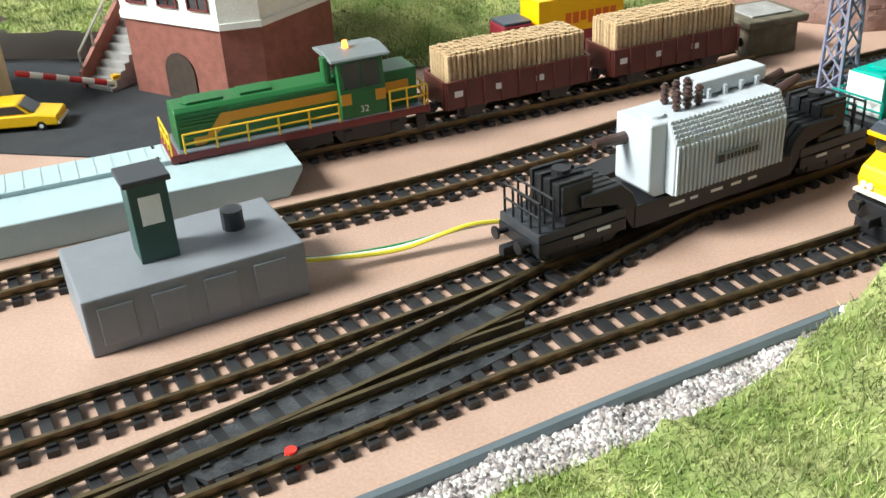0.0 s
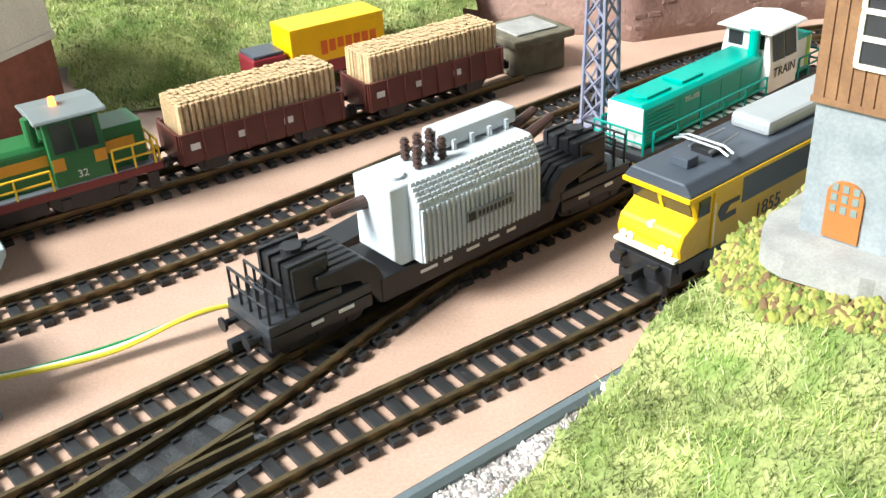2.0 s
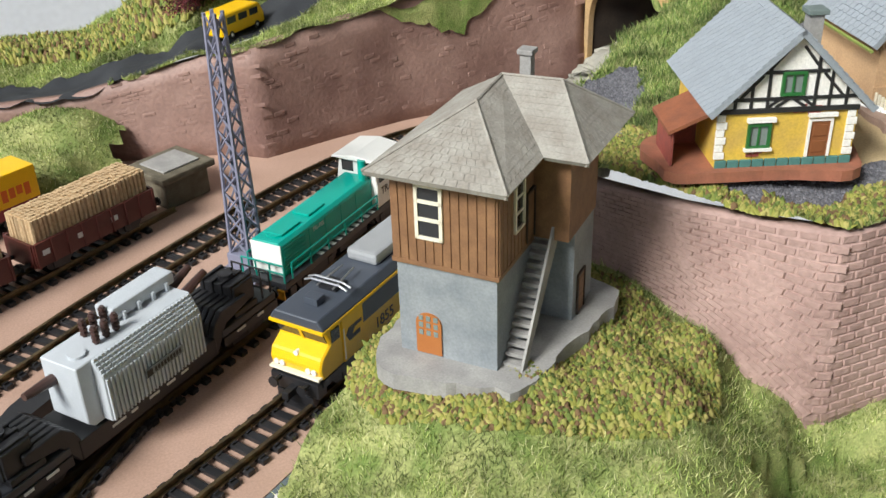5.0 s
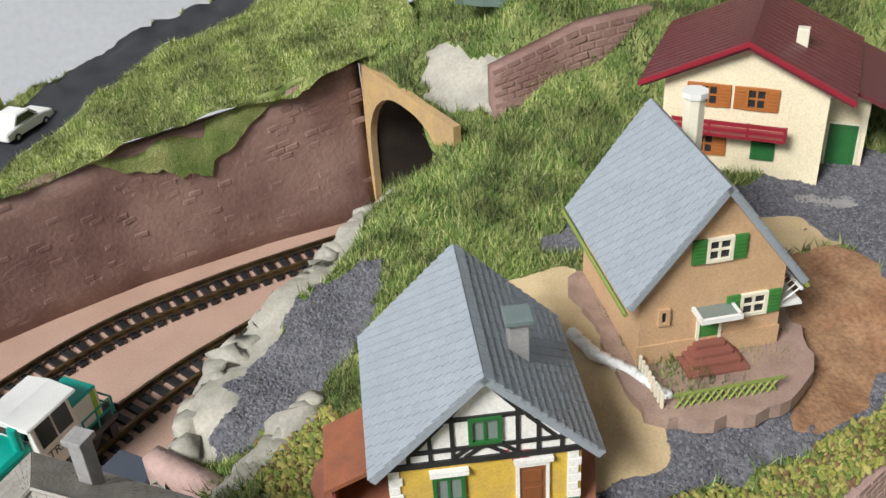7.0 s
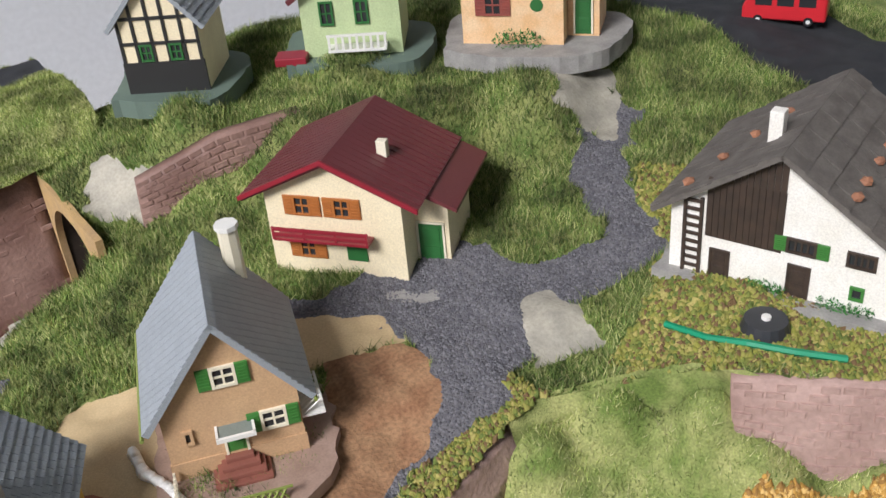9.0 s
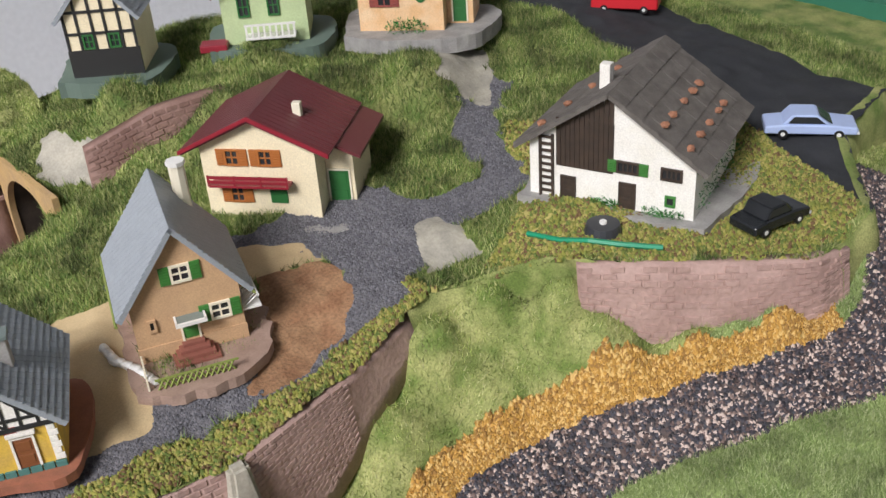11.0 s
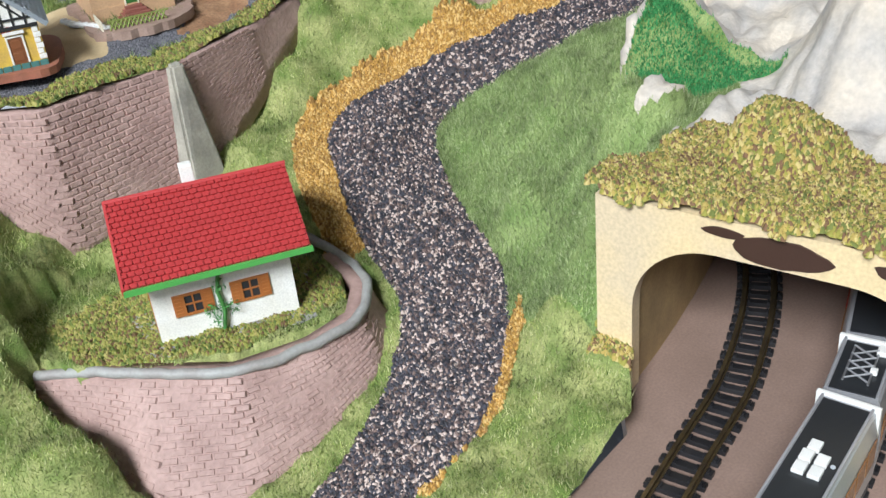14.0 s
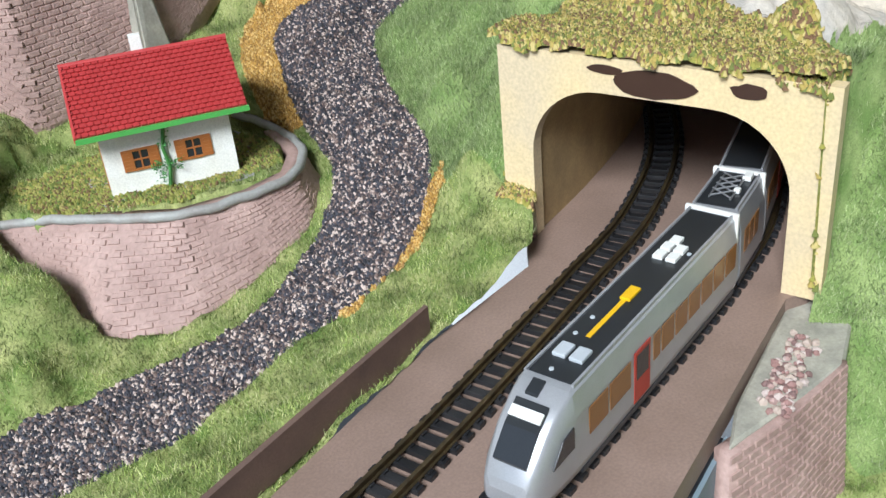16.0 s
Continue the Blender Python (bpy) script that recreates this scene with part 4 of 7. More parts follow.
# fence board by the deck
t = thing("side_board", 0, 0, 0, 0, "dark brown wooden side board along the deck", "board")
bm = prism([(-10, -10.9), (11.9, -8.0), (19.7, -7.0), (19.72, -6.85), (11.9, -7.82), (-10, -10.7)], -0.14, 0.95)
part("board", bm, mat("brown_board", (0.17, 0.105, 0.08), (0.12, 0.075, 0.06), 1.2, 0.06, 0.6), t)
t = thing("deck_fascia", 0, 0, 0, 0, "blue-grey cut panel under the deck edge", "panel")
part("panel", prism([(12.0, -16.75), (21.6, -15.1), (21.6, -15.22), (12.0, -16.87)], -5, -1.02), plain("grey_panel", (0.20, 0.26, 0.30), 0.6), t)

# hill behind the tracks, with its road
at_station(True)
BX, BY = np.meshgrid(np.arange(-34, 44, 0.3), np.arange(38, 60, 0.3))
ROAD = [(-30, 52, 0.8), (-8, 49.2, 1.9), (4, 44.9, 2.8), (9, 43.6, 3.8), (13.6, 42.6, 5.0), (17.7, 44.0, 5.9), (21, 46.2, 6.5), (25, 48.2, 7.0), (34, 50, 8.0)]
BACK = [(-34, 56, 2), (-10, 54, 3.2), (5, 49, 4.0), (13, 47.5, 6.6), (18, 50, 7.6), (24, 53, 8.5), (22, 42.4, 6.0), (27, 43, 7.2), (30, 40.8, 7.1), (33, 45, 8.6), (27, 41, 6.1), (17, 40.6, 5.3), (12, 41.2, 4.6), (6, 43.6, 3.0), (40, 52, 9)]
BZ = level(BX, BY, ROAD + BACK) + 0.12 * wobble(BX, BY, 3, 31)
bcx, bcy = BX[:-1, :-1] + 0.15, BY[:-1, :-1] + 0.15
behind = inside(bcx, bcy, [(-34, 55), (-8, 48), (5.8, 43.2), (11.9, 40.9), (13.2, 39.7), (16.7, 40.2), (20.4, 40.5), (26, 40.5), (29.4, 39.6), (30.2, 39.6), (34, 41), (34, 51.4), (25, 49.6), (21, 47.7), (17.7, 46.4), (15, 48.4), (-34, 58)])
mid = glide(ROAD, 0.7)
near_road = np.min([np.hypot(bcx - p.x, bcy - p.y) for p in mid], 0) < 1.25
tan = behind & ~near_road & inside(bcx + 0.4 * wobble(bcx, bcy, 2, 33), bcy, [(-20, 53), (4, 47.6), (12, 45), (17.5, 46.4), (17, 48), (12.6, 47), (4, 50), (-20, 56)])
BSX, BSY = soften(BX, BY, [behind & near_road, tan, behind & ~near_road & ~tan], 6)
sheet("back_road", BSX, BSY, BZ + 0.03, behind & near_road, M_ASPHALT, "black road climbing behind the tracks", "road")
sheet("back_turf", BSX, BSY, BZ, tan, M_TURF, "ochre and olive turf verge", "turf")
sheet("back_hill", BSX, BSY, BZ, behind & ~near_road & ~tan, M_GRASS, "green static grass hill behind the tracks", "grass")
scatter("back_hill_cover", BSX, BSY, BZ, behind & ~near_road & ~tan & (bcx > -8), 70000, I_GRASS, "green static grass fibres on the back hill", 0.15, 0.02, True, 91)
scatter("back_turf_cover", BSX, BSY, BZ, tan & (bcx > -8), 5000, I_TURF, "olive and brown turf crumbs by the road", 0.3, 0.14, False, 92)
ORX, ORY = np.meshgrid(np.arange(-34, 9, 0.3), np.arange(30, 47, 0.3))
ORZ = level(ORX, ORY, [(-30, 36, 0.2), (-22, 40, 1.6), (-8, 38, 0.05), (-4, 36.6, 0.05), (-6, 42, 2.0), (0, 39, 0.2), (4, 41, 1.6), (6.5, 39, 0.1), (3, 37.2, 0.03), (-14, 44, 2.2), (-30, 46, 3), (5, 43, 2.6)]) + 0.08 * wobble(ORX, ORY, 2.4, 35)
ocx, ocy = ORX[:-1, :-1], ORY[:-1, :-1]
near_hill = inside(ocx + 0.4 * wobble(ocx, ocy, 2, 36), ocy, [(-34, 38.8), (-17, 37.4), (-9, 40), (-7, 36.2), (-2, 36.4), (2, 37.6), (5, 38.3), (7, 39.8), (7.5, 43), (-34, 53)])
sheet("yard_hill", ORX, ORY, ORZ, near_hill, M_GRASS, "pale green grass slope beside the loading track", "grass")
scatter("yard_hill_cover", ORX, ORY, ORZ, near_hill, 60000, I_GRASS, "pale green static grass fibres on the slope", 0.13, 0.018, True, 93)
yard = prism([(-34, 31), (-14, 28.0), (-9.4, 30.6), (-8, 35), (-17, 38.6), (-34, 40)], 0.004, 0.06)
tagged(part("yard", yard, M_ASPHALT), "black asphalt yard beside the buildings", "yard", "", "structure")

# turf hanging over the wall beside the tunnel
drape = bmesh.new()
rows = []
for i in range(61):
    x = 18.6 + 12.2 * i / 60
    top = 5.45 + 0.2 * math.sin(i * 0.4) if x < 24 else 5.75 + 1.3 * (x - 24) / 6.8
    low = max(0.1, 1.5 * math.exp(-((x - 23.6) / 2.4) ** 2) + 0.3 * noise.noise(Vector((x * 1.3, 3, 1))) + 0.14 * noise.noise(Vector((x * 5.1, 8, 2))) + 0.15)
    rows.append([drape.verts.new((x, 40.72 - (0.13 + 0.09 * low * f if f > 0 else 0.0) + 0.04 * noise.noise(Vector((x * 2, f * 4, 7))), top + 0.1 - (low + 0.1) * max(f, 0))) for f in (-0.6, 0.0, 0.25, 0.5, 0.75, 1.0)])
for u, v in zip(rows, rows[1:]):
    for k in range(5):
        drape.faces.new((u[k], u[k + 1], v[k + 1], v[k]))
tagged(part("grass_drape", drape, M_GRASS, None, "", True), "green turf hanging over the back retaining wall", "turf", "", "structure")
at_station(False)

# ---- houses ----
GLASS = plain("dark_window_glass", (0.03, 0.032, 0.035), 0.12)
M_GLASS2 = plain("pale_window_glass", (0.20, 0.24, 0.22), 0.15)
TILE = lambda name, c, v=0.12: mat(name, c, tuple(k * 0.95 for k in c), 0.8, 0.03, 0.42, vary=0.04, bump=0.3)
M_SLATE = TILE("grey_roof_tiles", (0.30, 0.33, 0.36))
M_REDROOF = TILE("red_roof_tiles", (0.44, 0.045, 0.045))
M_MAROON = TILE("maroon_roof_sheets", (0.13, 0.03, 0.035))
M_SHINGLE = mat("grey_brown_shingles", (0.34, 0.32, 0.28), (0.26, 0.235, 0.20), 0.5, 0.06, 0.75, bump=0.4)
M_BOARDROOF = mat("weathered_board_roof", (0.10, 0.088, 0.078), (0.15, 0.135, 0.12), 0.5, 0.06, 0.8, bump=0.4)
M_YELLOWWALL = mat("yellow_render", (0.66, 0.44, 0.06), (0.56, 0.37, 0.08), 0.4, 0.06, 0.7)
M_TANWALL = mat("tan_render", (0.56, 0.36, 0.20), (0.50, 0.32, 0.18), 0.8, 0.05, 0.7)
M_CREAMWALL = mat("cream_render", (0.82, 0.72, 0.50), (0.76, 0.66, 0.45), 0.8, 0.05, 0.65)
M_WHITEWALL = mat("white_render", (0.84, 0.82, 0.77), (0.78, 0.75, 0.68), 0.8, 0.05, 0.7)
M_TIMBER = plain("black_timber", (0.02, 0.02, 0.02), 0.6)
M_BROWNWOOD = mat("brown_boards", (0.25, 0.13, 0.06), (0.19, 0.095, 0.045), 0.3, 0.04, 0.6)
M_DARKWOOD = mat("dark_brown_boards", (0.055, 0.035, 0.025), (0.035, 0.024, 0.018), 0.3, 0.04, 0.6)
M_ORANGEWOOD = plain("orange_brown_plastic", (0.40, 0.14, 0.035), 0.45)
M_GREENPAINT = plain("green_paint", (0.05, 0.20, 0.04), 0.45)
M_DKGREEN = plain("dark_green_paint", (0.025, 0.14, 0.035), 0.5)
M_BRICKRED = mat("red_brick", (0.30, 0.07, 0.05), (0.22, 0.055, 0.045), 0.3, 0.04, 0.7)
M_STEPRED = plain("reddish_brown_step", (0.25, 0.09, 0.065), 0.6)
M_CONC = mat("grey_concrete", (0.34, 0.33, 0.31), (0.25, 0.24, 0.23), 0.6, 0.05, 0.8)
M_BLUEGREY = mat("blue_grey_render", (0.19, 0.21, 0.225), (0.27, 0.29, 0.30), 0.7, 0.06, 0.6)
M_CREAMTRIM = plain("cream_trim", (0.80, 0.74, 0.58), 0.5)


def tiles(a, b, c, d, rows, cols, bm, lift=0.05, gap=0.06, skew=0.5):
    """Overlapping tiles on the plane a (eave left), b (eave right), c (ridge left), d (ridge right), over a thick board."""
    a, b, c, d = (Vector(p) for p in (a, b, c, d))
    n = (b - a).cross(c - a).normalized()
    base = [bm.verts.new(p) for p in (a, b, d, c)]
    low = [bm.verts.new(p - n * 0.12) for p in (a, b, d, c)]
    bm.faces.new(base); bm.faces.new(low[::-1])
    for k in range(4):
        bm.faces.new((base[k], low[k], low[(k + 1) % 4], base[(k + 1) % 4]))
    P = lambda u, v: a.lerp(b, u).lerp(c.lerp(d, u), v)
    for j in range(rows):
        v0, v1 = j / rows, min((j + 1.15) / rows, 1)
        for i in range(cols + (1 if j % 2 and skew else 0)):
            u0 = (i - (skew if j % 2 else 0)) / cols
            u1 = min(u0 + (1 - gap) / cols, 1)
            u0 = max(u0, 0)
            if u1 - u0 < 0.1 / cols:
                continue
            q = [P(u0, v0) + n * lift, P(u1, v0) + n * lift, P(u1, v1) + n * 0.012, P(u0, v1) + n * 0.012]
            g = [bm.verts.new(p) for p in q] + [bm.verts.new(P(u0, v0)), bm.verts.new(P(u1, v0))]
            bm.faces.new(g[:4]); bm.faces.new((g[4], g[5], g[1], g[0]))
            bm.faces.new((g[4], g[0], g[3])); bm.faces.new((g[1], g[5], g[2]))
    return bm


def tile_mesh(material, lift=0.05, low=0.012):
    me = bpy.data.meshes.new("roof_tile")
    me.from_pydata([(0, 0, lift), (1, 0, lift), (1, 1, low), (0, 1, low), (0, 0, 0), (1, 0, 0)], [], [(0, 1, 2, 3), (4, 5, 1, 0), (4, 0, 3), (1, 5, 2)])
    me.materials.append(material)
    return me


def single_tiles(parent, a, b, c, rows, cols, material, gap=0.06, skew=0.5):
    """Each tile of a rectangular roof plane as an object of its own, on one shared mesh."""
    a, b, c = Vector(a), Vector(b), Vector(c)
    n = (b - a).cross(c - a).normalized()
    me = tile_mesh(material)
    for j in range(rows):
        for i in range(cols + (1 if j % 2 and skew else 0)):
            u0 = (i - (skew if j % 2 else 0)) / cols
            u1 = min(u0 + (1 - gap) / cols, 1)
            u0 = max(u0, 0)
            if u1 - u0 < 0.1 / cols:
                continue
            ob = new("roof_tile", me)
            ob.parent = parent
            m = Matrix(((b - a) * (u1 - u0), (c - a) * (min((j + 1.15) / rows, 1) - j / rows), n)).transposed().to_4x4()
            m.translation = a + (b - a) * u0 + (c - a) * j / rows
            ob.matrix_basis = Matrix.Scale(C, 4) @ m


def window(parent, x, z, w, h, frame, y=0.0, bars=(1, 1), glass=None, shutters=None, sill=None, name="window"):
    bm = bmesh.new()
    f = 0.07
    for x0, x1, z0, z1 in ((x - w / 2 - f, x + w / 2 + f, z + h, z + h + f), (x - w / 2 - f, x + w / 2 + f, z - f, z), (x - w / 2 - f, x - w / 2, z, z + h), (x + w / 2, x + w / 2 + f, z, z + h)):
        box(x0, x1, y - 0.07, y + 0.02, z0, z1, bm)
    for k in range(bars[0]):
        u = x - w / 2 + w * (k + 1) / (bars[0] + 1)
        box(u - 0.025, u + 0.025, y - 0.045, y + 0.02, z, z + h, bm)
    for k in range(bars[1]):
        u = z + h * (k + 1) / (bars[1] + 1)
        box(x - w / 2, x + w / 2, y - 0.043, y + 0.02, u - 0.025, u + 0.025, bm)
    win = part(name, bm, frame, parent)
    part("pane", box(x - w / 2, x + w / 2, y - 0.012, y + 0.01, z, z + h), glass or GLASS, win)
    if shutters:
        for s in (-1, 1):
            u = x + s * (w / 2 + f + 0.14)
            bm = box(u - 0.15, u + 0.15, y - 0.06, y - 0.003, z - f, z + h + f, None, 0.012)
            for k in range(5):
                zz = z + (h) * (k + 0.5) / 5
                box(u - 0.11, u + 0.11, y - 0.08, y - 0.055, zz - 0.02, zz + 0.02, bm)
            part("shutter", bm, shutters, win)
    if sill:
        part("sill", box(x - w / 2 - 0.12, x + w / 2 + 0.12, y - 0.12, y, z - 0.12, z - 0.05), sill, win)
    return win


def door(parent, x, z, w, h, m, frame, y=0.0):
    bm = bmesh.new()
    for x0, x1, z0, z1 in ((x - w / 2 - 0.06, x - w / 2, z, z + h), (x + w / 2, x + w / 2 + 0.06, z, z + h), (x - w / 2 - 0.06, x + w / 2 + 0.06, z + h, z + h + 0.06)):
        box(x0, x1, y - 0.06, y + 0.02, z0, z1, bm)
    fr = part("door_frame", bm, frame, parent)
    d = box(x - w / 2, x + w / 2, y - 0.03, y + 0.02, z, z + h)
    for k in range(2):
        zz = z + h * (0.12 + 0.45 * k)
        box(x - w * 0.36, x + w * 0.36, y - 0.05, y - 0.025, zz, zz + h * 0.32, d, 0.015)
    return part("door", d, m, parent)


def blob(points, z0, z1, seed=1, amount=0.12):
    """A plan with a worn outline, as a low slab."""
    ring = glide([(x, y, 0) for x, y in points + points[:1]], 0.3)[:-1]
    rnd = random.Random(seed)
    return prism([(p.x + amount * noise.noise(p * 2.1 + Vector((seed, 0, 0))), p.y + amount * noise.noise(p * 2.1 + Vector((0, seed, 5)))) for p in ring], z0, z1)


def gable_house(x, y, z, turn, w, d, wall, ridge, over_side, over_front, over_back, m_wall, m_left, m_right, label, rows=14, cols=16, name="house", gap=0.06):
    """Front gable at y = 0, local x along the front."""
    t = thing(name, x, y, z, turn, label, "house", "village houses")
    slope = (ridge - wall) / (w / 2)
    part("wall", slab([(0, 0), (w, 0), (w, wall), (w / 2, ridge - 0.06), (0, wall)], 0, d), m_wall, t)
    e = wall - slope * over_side
    for s, m in ((0, m_left), (1, m_right)):
        if s == 0:
            q = (-over_side, d + over_back, e), (-over_side, -over_front, e), (w / 2, d + over_back, ridge + 0.04), (w / 2, -over_front, ridge + 0.04)
        else:
            q = (w + over_side, -over_front, e), (w + over_side, d + over_back, e), (w / 2, -over_front, ridge + 0.04), (w / 2, d + over_back, ridge + 0.04)
        side = part("roof_side", tiles(*q, 0, 0, bmesh.new()), m, t)
        single_tiles(side, *q[:3], rows, cols, m, gap)
    return t, slope


# yellow half-timbered house
t, sl = gable_house(17.72, 15.26, 8.36, -24, 3.3, 3.4, 1.75, 3.35, 0.32, 0.28, 0.25, M_YELLOWWALL, M_SLATE, M_SLATE, "yellow brick house with half-timbered gable and grey roof", name="half_timbered_house")
part("gable_panel", slab([(0.0, 1.42), (3.3, 1.42), (3.3, 1.72), (1.65, 3.28), (0.0, 1.72)], -0.03, 0), M_WHITEWALL, t)
bm = bmesh.new()
box(0, 3.3, -0.07, -0.02, 1.38, 1.50, bm); box(0.0, 3.3, -0.065, -0.02, 1.68, 1.76, bm); box(0.85, 2.45, -0.065, -0.02, 2.32, 2.40, bm)
for px in (0.35, 0.72, 1.1, 2.2, 2.55, 2.95):
    hi = 1.72 + sl * (px if px < 1.65 else 3.3 - px)
    box(px - 0.035, px + 0.035, -0.06, -0.02, 1.45, hi - 0.05, bm)
for a, b in (((1.1, 1.5), (1.42, 1.74)), ((2.2, 1.5), (1.88, 1.74)), ((0.45, 1.75), (0.95, 2.3)), ((2.85, 1.75), (2.35, 2.3)), ((1.3, 1.5), (1.65, 1.74)), ((2.0, 1.5), (1.65, 1.74)), ((0.05, 1.74), (1.62, 3.27)), ((3.25, 1.74), (1.68, 3.27)), ((1.05, 2.4), (1.5, 2.95)), ((2.25, 2.4), (1.8, 2.95))):
    d = Vector((b[0] - a[0], 0, b[1] - a[1])).normalized(); nn = Vector((-d.z, 0, d.x)) * 0.035
    slab([(a[0] + nn.x, a[1] + nn.z), (b[0] + nn.x, b[1] + nn.z), (b[0] - nn.x, b[1] - nn.z), (a[0] - nn.x, a[1] - nn.z)], -0.055, -0.02, bm)
part("timber_frame", bm, M_TIMBER, t, "black timber framing on white infill")
window(t, 1.65, 1.86, 0.42, 0.44, M_DKGREEN, -0.03, (1, 0), M_GLASS2)
window(t, 1.0, 0.55, 0.42, 0.5, M_DKGREEN, 0, (1, 0), M_GLASS2, None, M_WHITEWALL)
part("lintel", box(0.68, 1.35, -0.12, 0.02, 1.16, 1.26), M_WHITEWALL, t)
door(t, 2.45, 0.22, 0.46, 0.9, plain("brown_door", (0.22, 0.08, 0.03), 0.5), M_WHITEWALL)
part("lintel", box(2.12, 2.8, -0.12, 0.02, 1.24, 1.33), M_WHITEWALL, t)
for q in (0.0, 3.08):
    for k in range(6):
        part("corner_stone", box(q - 0.02, q + 0.22 - 0.05 * (k % 2), -0.04, 0.05, 0.24 + 0.19 * k, 0.41 + 0.19 * k, None, 0.01), M_WHITEWALL, t)
for k in range(11):
    part("plinth_stone", box(0.02 + 0.3 * k, 0.29 + 0.3 * k, -0.06, 0.02, 0.0, 0.2, None, 0.015), plain("teal_stone", (0.07, 0.19, 0.17), 0.6) if k == 0 else bpy.data.materials["teal_stone"], t)
for cx, cz in ((0.75, 0.28), (2.1, 1.3), (1.75, 1.35)):
    bm = bmesh.new()
    for a, b in ((0, 0), (0.16, 0), (0.08, 0.075), (0.24, 0.075), (0.16, 0.15)):
        box(cx + a, cx + a + 0.14, -0.045, 0.01, cz + b, cz + b + 0.06, bm)
    part("brick_patch", bm, M_BRICKRED, t, "exposed red brick patch")
part("chimney", box(2.25, 2.6, 1.0, 1.35, 2.2, 3.35, None, 0.02), M_CONC, t)
part("chimney_cap", box(2.18, 2.67, 0.93, 1.42, 3.35, 3.47, None, 0.02), plain("grey_green_cap", (0.16, 0.20, 0.19)), t)
bm = box(-1.0, -0.95, 0.2, 1.6, 0, 0.85); box(-1.0, -0.02, 1.55, 1.6, 0, 0.95, bm)
part("shed_wall", bm, M_BRICKRED, t)
part("shed_roof", slab([(-1.12, 0.86), (0.0, 1.36), (0.0, 1.46), (-1.12, 0.95)], 0.1, 1.75), mat("rust_red_roof", (0.27, 0.09, 0.04), (0.20, 0.07, 0.035), 0.4, 0.05, 0.7), t)
part("base", blob([(-1.15, -0.05), (-0.75, -0.3), (1.5, -0.28), (3.5, -0.24), (3.5, 3.6), (-1.1, 2.0)], -0.25, 0.02, 2, 0.06), mat("red_brown_base", (0.33, 0.12, 0.07), (0.25, 0.10, 0.06), 0.4, 0.05, 0.7), t, "reddish brown base plate")

# tan house
t, sl = gable_house(23.97, 16.26, 8.42, -19.5, 3.05, 3.6, 2.15, 4.12, 0.36, 0.26, 0.25, M_TANWALL, M_SLATE, M_SLATE, "tan rendered house with steep grey roof and green shutters", 16, 16, "steep_roofed_house")
window(t, 1.55, 2.42, 0.42, 0.42, M_CREAMTRIM, 0, (1, 1), None, M_GREENPAINT)
window(t, 2.42, 0.95, 0.46, 0.42, M_CREAMTRIM, 0, (1, 1), None, M_GREENPAINT)
window(t, 0.5, 1.05, 0.1, 0.26, M_TANWALL, 0, (0, 0))
door(t, 1.5, 0.45, 0.42, 0.72, M_GREENPAINT, M_CREAMTRIM)
cn = part("canopy", slab([(1.12, 1.22), (1.95, 1.22), (1.95, 1.27), (1.12, 1.27)], -0.42, 0.0), M_GLASS2, t, "pale glazed door canopy")
bm = bmesh.new()
for a in (1.1, 1.92):
    box(a, a + 0.06, -0.46, 0, 1.2, 1.3, bm)
box(1.1, 1.98, -0.5, -0.43, 1.19, 1.3, bm)
part("canopy_frame", bm, M_WHITE, cn)
for k in range(4):
    part("step", box(0.85 + 0.11 * k, 2.15 - 0.11 * k, -0.72 + 0.17 * k, 0.0, 0.11 * k, 0.11 * k + 0.11, None, 0.015), M_STEPRED, t)
part("vent", box(2.25, 2.58, -0.02, 0.02, 0.32, 0.42), GLASS, t)
part("plinth", box(-0.03, 3.08, -0.035, 0.05, 0, 0.5), M_TANWALL, t)
part("chimney", rod((2.3, 3.3, 2.4), (2.3, 3.3, 4.35), 0.24, None, 8), M_CREAMTRIM, t, "cream chimney")
part("chimney_cap", rod((2.3, 3.3, 4.35), (2.3, 3.3, 4.48), 0.29, None, 8), M_WHITE, t)
bm = bmesh.new()
for k in range(7):
    rod((3.1, 0.15 + 0.16 * k, 0.9), (3.55, 0.15 + 0.16 * k, 0.9 + 0.35), 0.02, bm, 4)
box(3.05, 3.6, 0.1, 1.2, 0.84, 0.9, bm); box(3.52, 3.58, 0.1, 1.2, 1.2, 1.25, bm)
part("balcony", bm, M_WHITE, t, "small white side balcony")
M_MOSSGREEN = plain("moss_green", (0.22, 0.27, 0.06), 0.7)
for xx in (-0.42, 3.41):
    part("gutter", rod((xx, -0.3, 1.60), (xx, 3.9, 1.60), 0.05, None, 6), M_MOSSGREEN, t, "mossy green gutter")
part("base", blob([(-0.35, 1.8), (-0.45, -0.3), (-0.15, -1.55), (1.4, -1.95), (2.9, -1.5), (3.6, -0.6), (3.8, 1.2), (3.4, 3.7), (-0.2, 3.6)], -0.3, 0.03, 3, 0.2), mat("pinkish_base", (0.36, 0.25, 0.20), (0.28, 0.19, 0.15), 0.5, 0.06, 0.6), t, "pinkish brown base slab")
t2 = thing("garden_fence", 23.97, 16.26, 8.46, -19.5, "yellow-green lattice garden fence before the tan house", "fence")
for k in range(13):
    part("slat", rod((0.25 + 0.16 * k, -1.45, 0.0), (0.45 + 0.16 * k, -1.45, 0.34), 0.03, None, 4), bpy.data.materials["moss_green"], t2)
    part("slat", rod((0.45 + 0.16 * k, -1.44, 0.0), (0.25 + 0.16 * k, -1.44, 0.34), 0.03, None, 4), bpy.data.materials["moss_green"], t2)
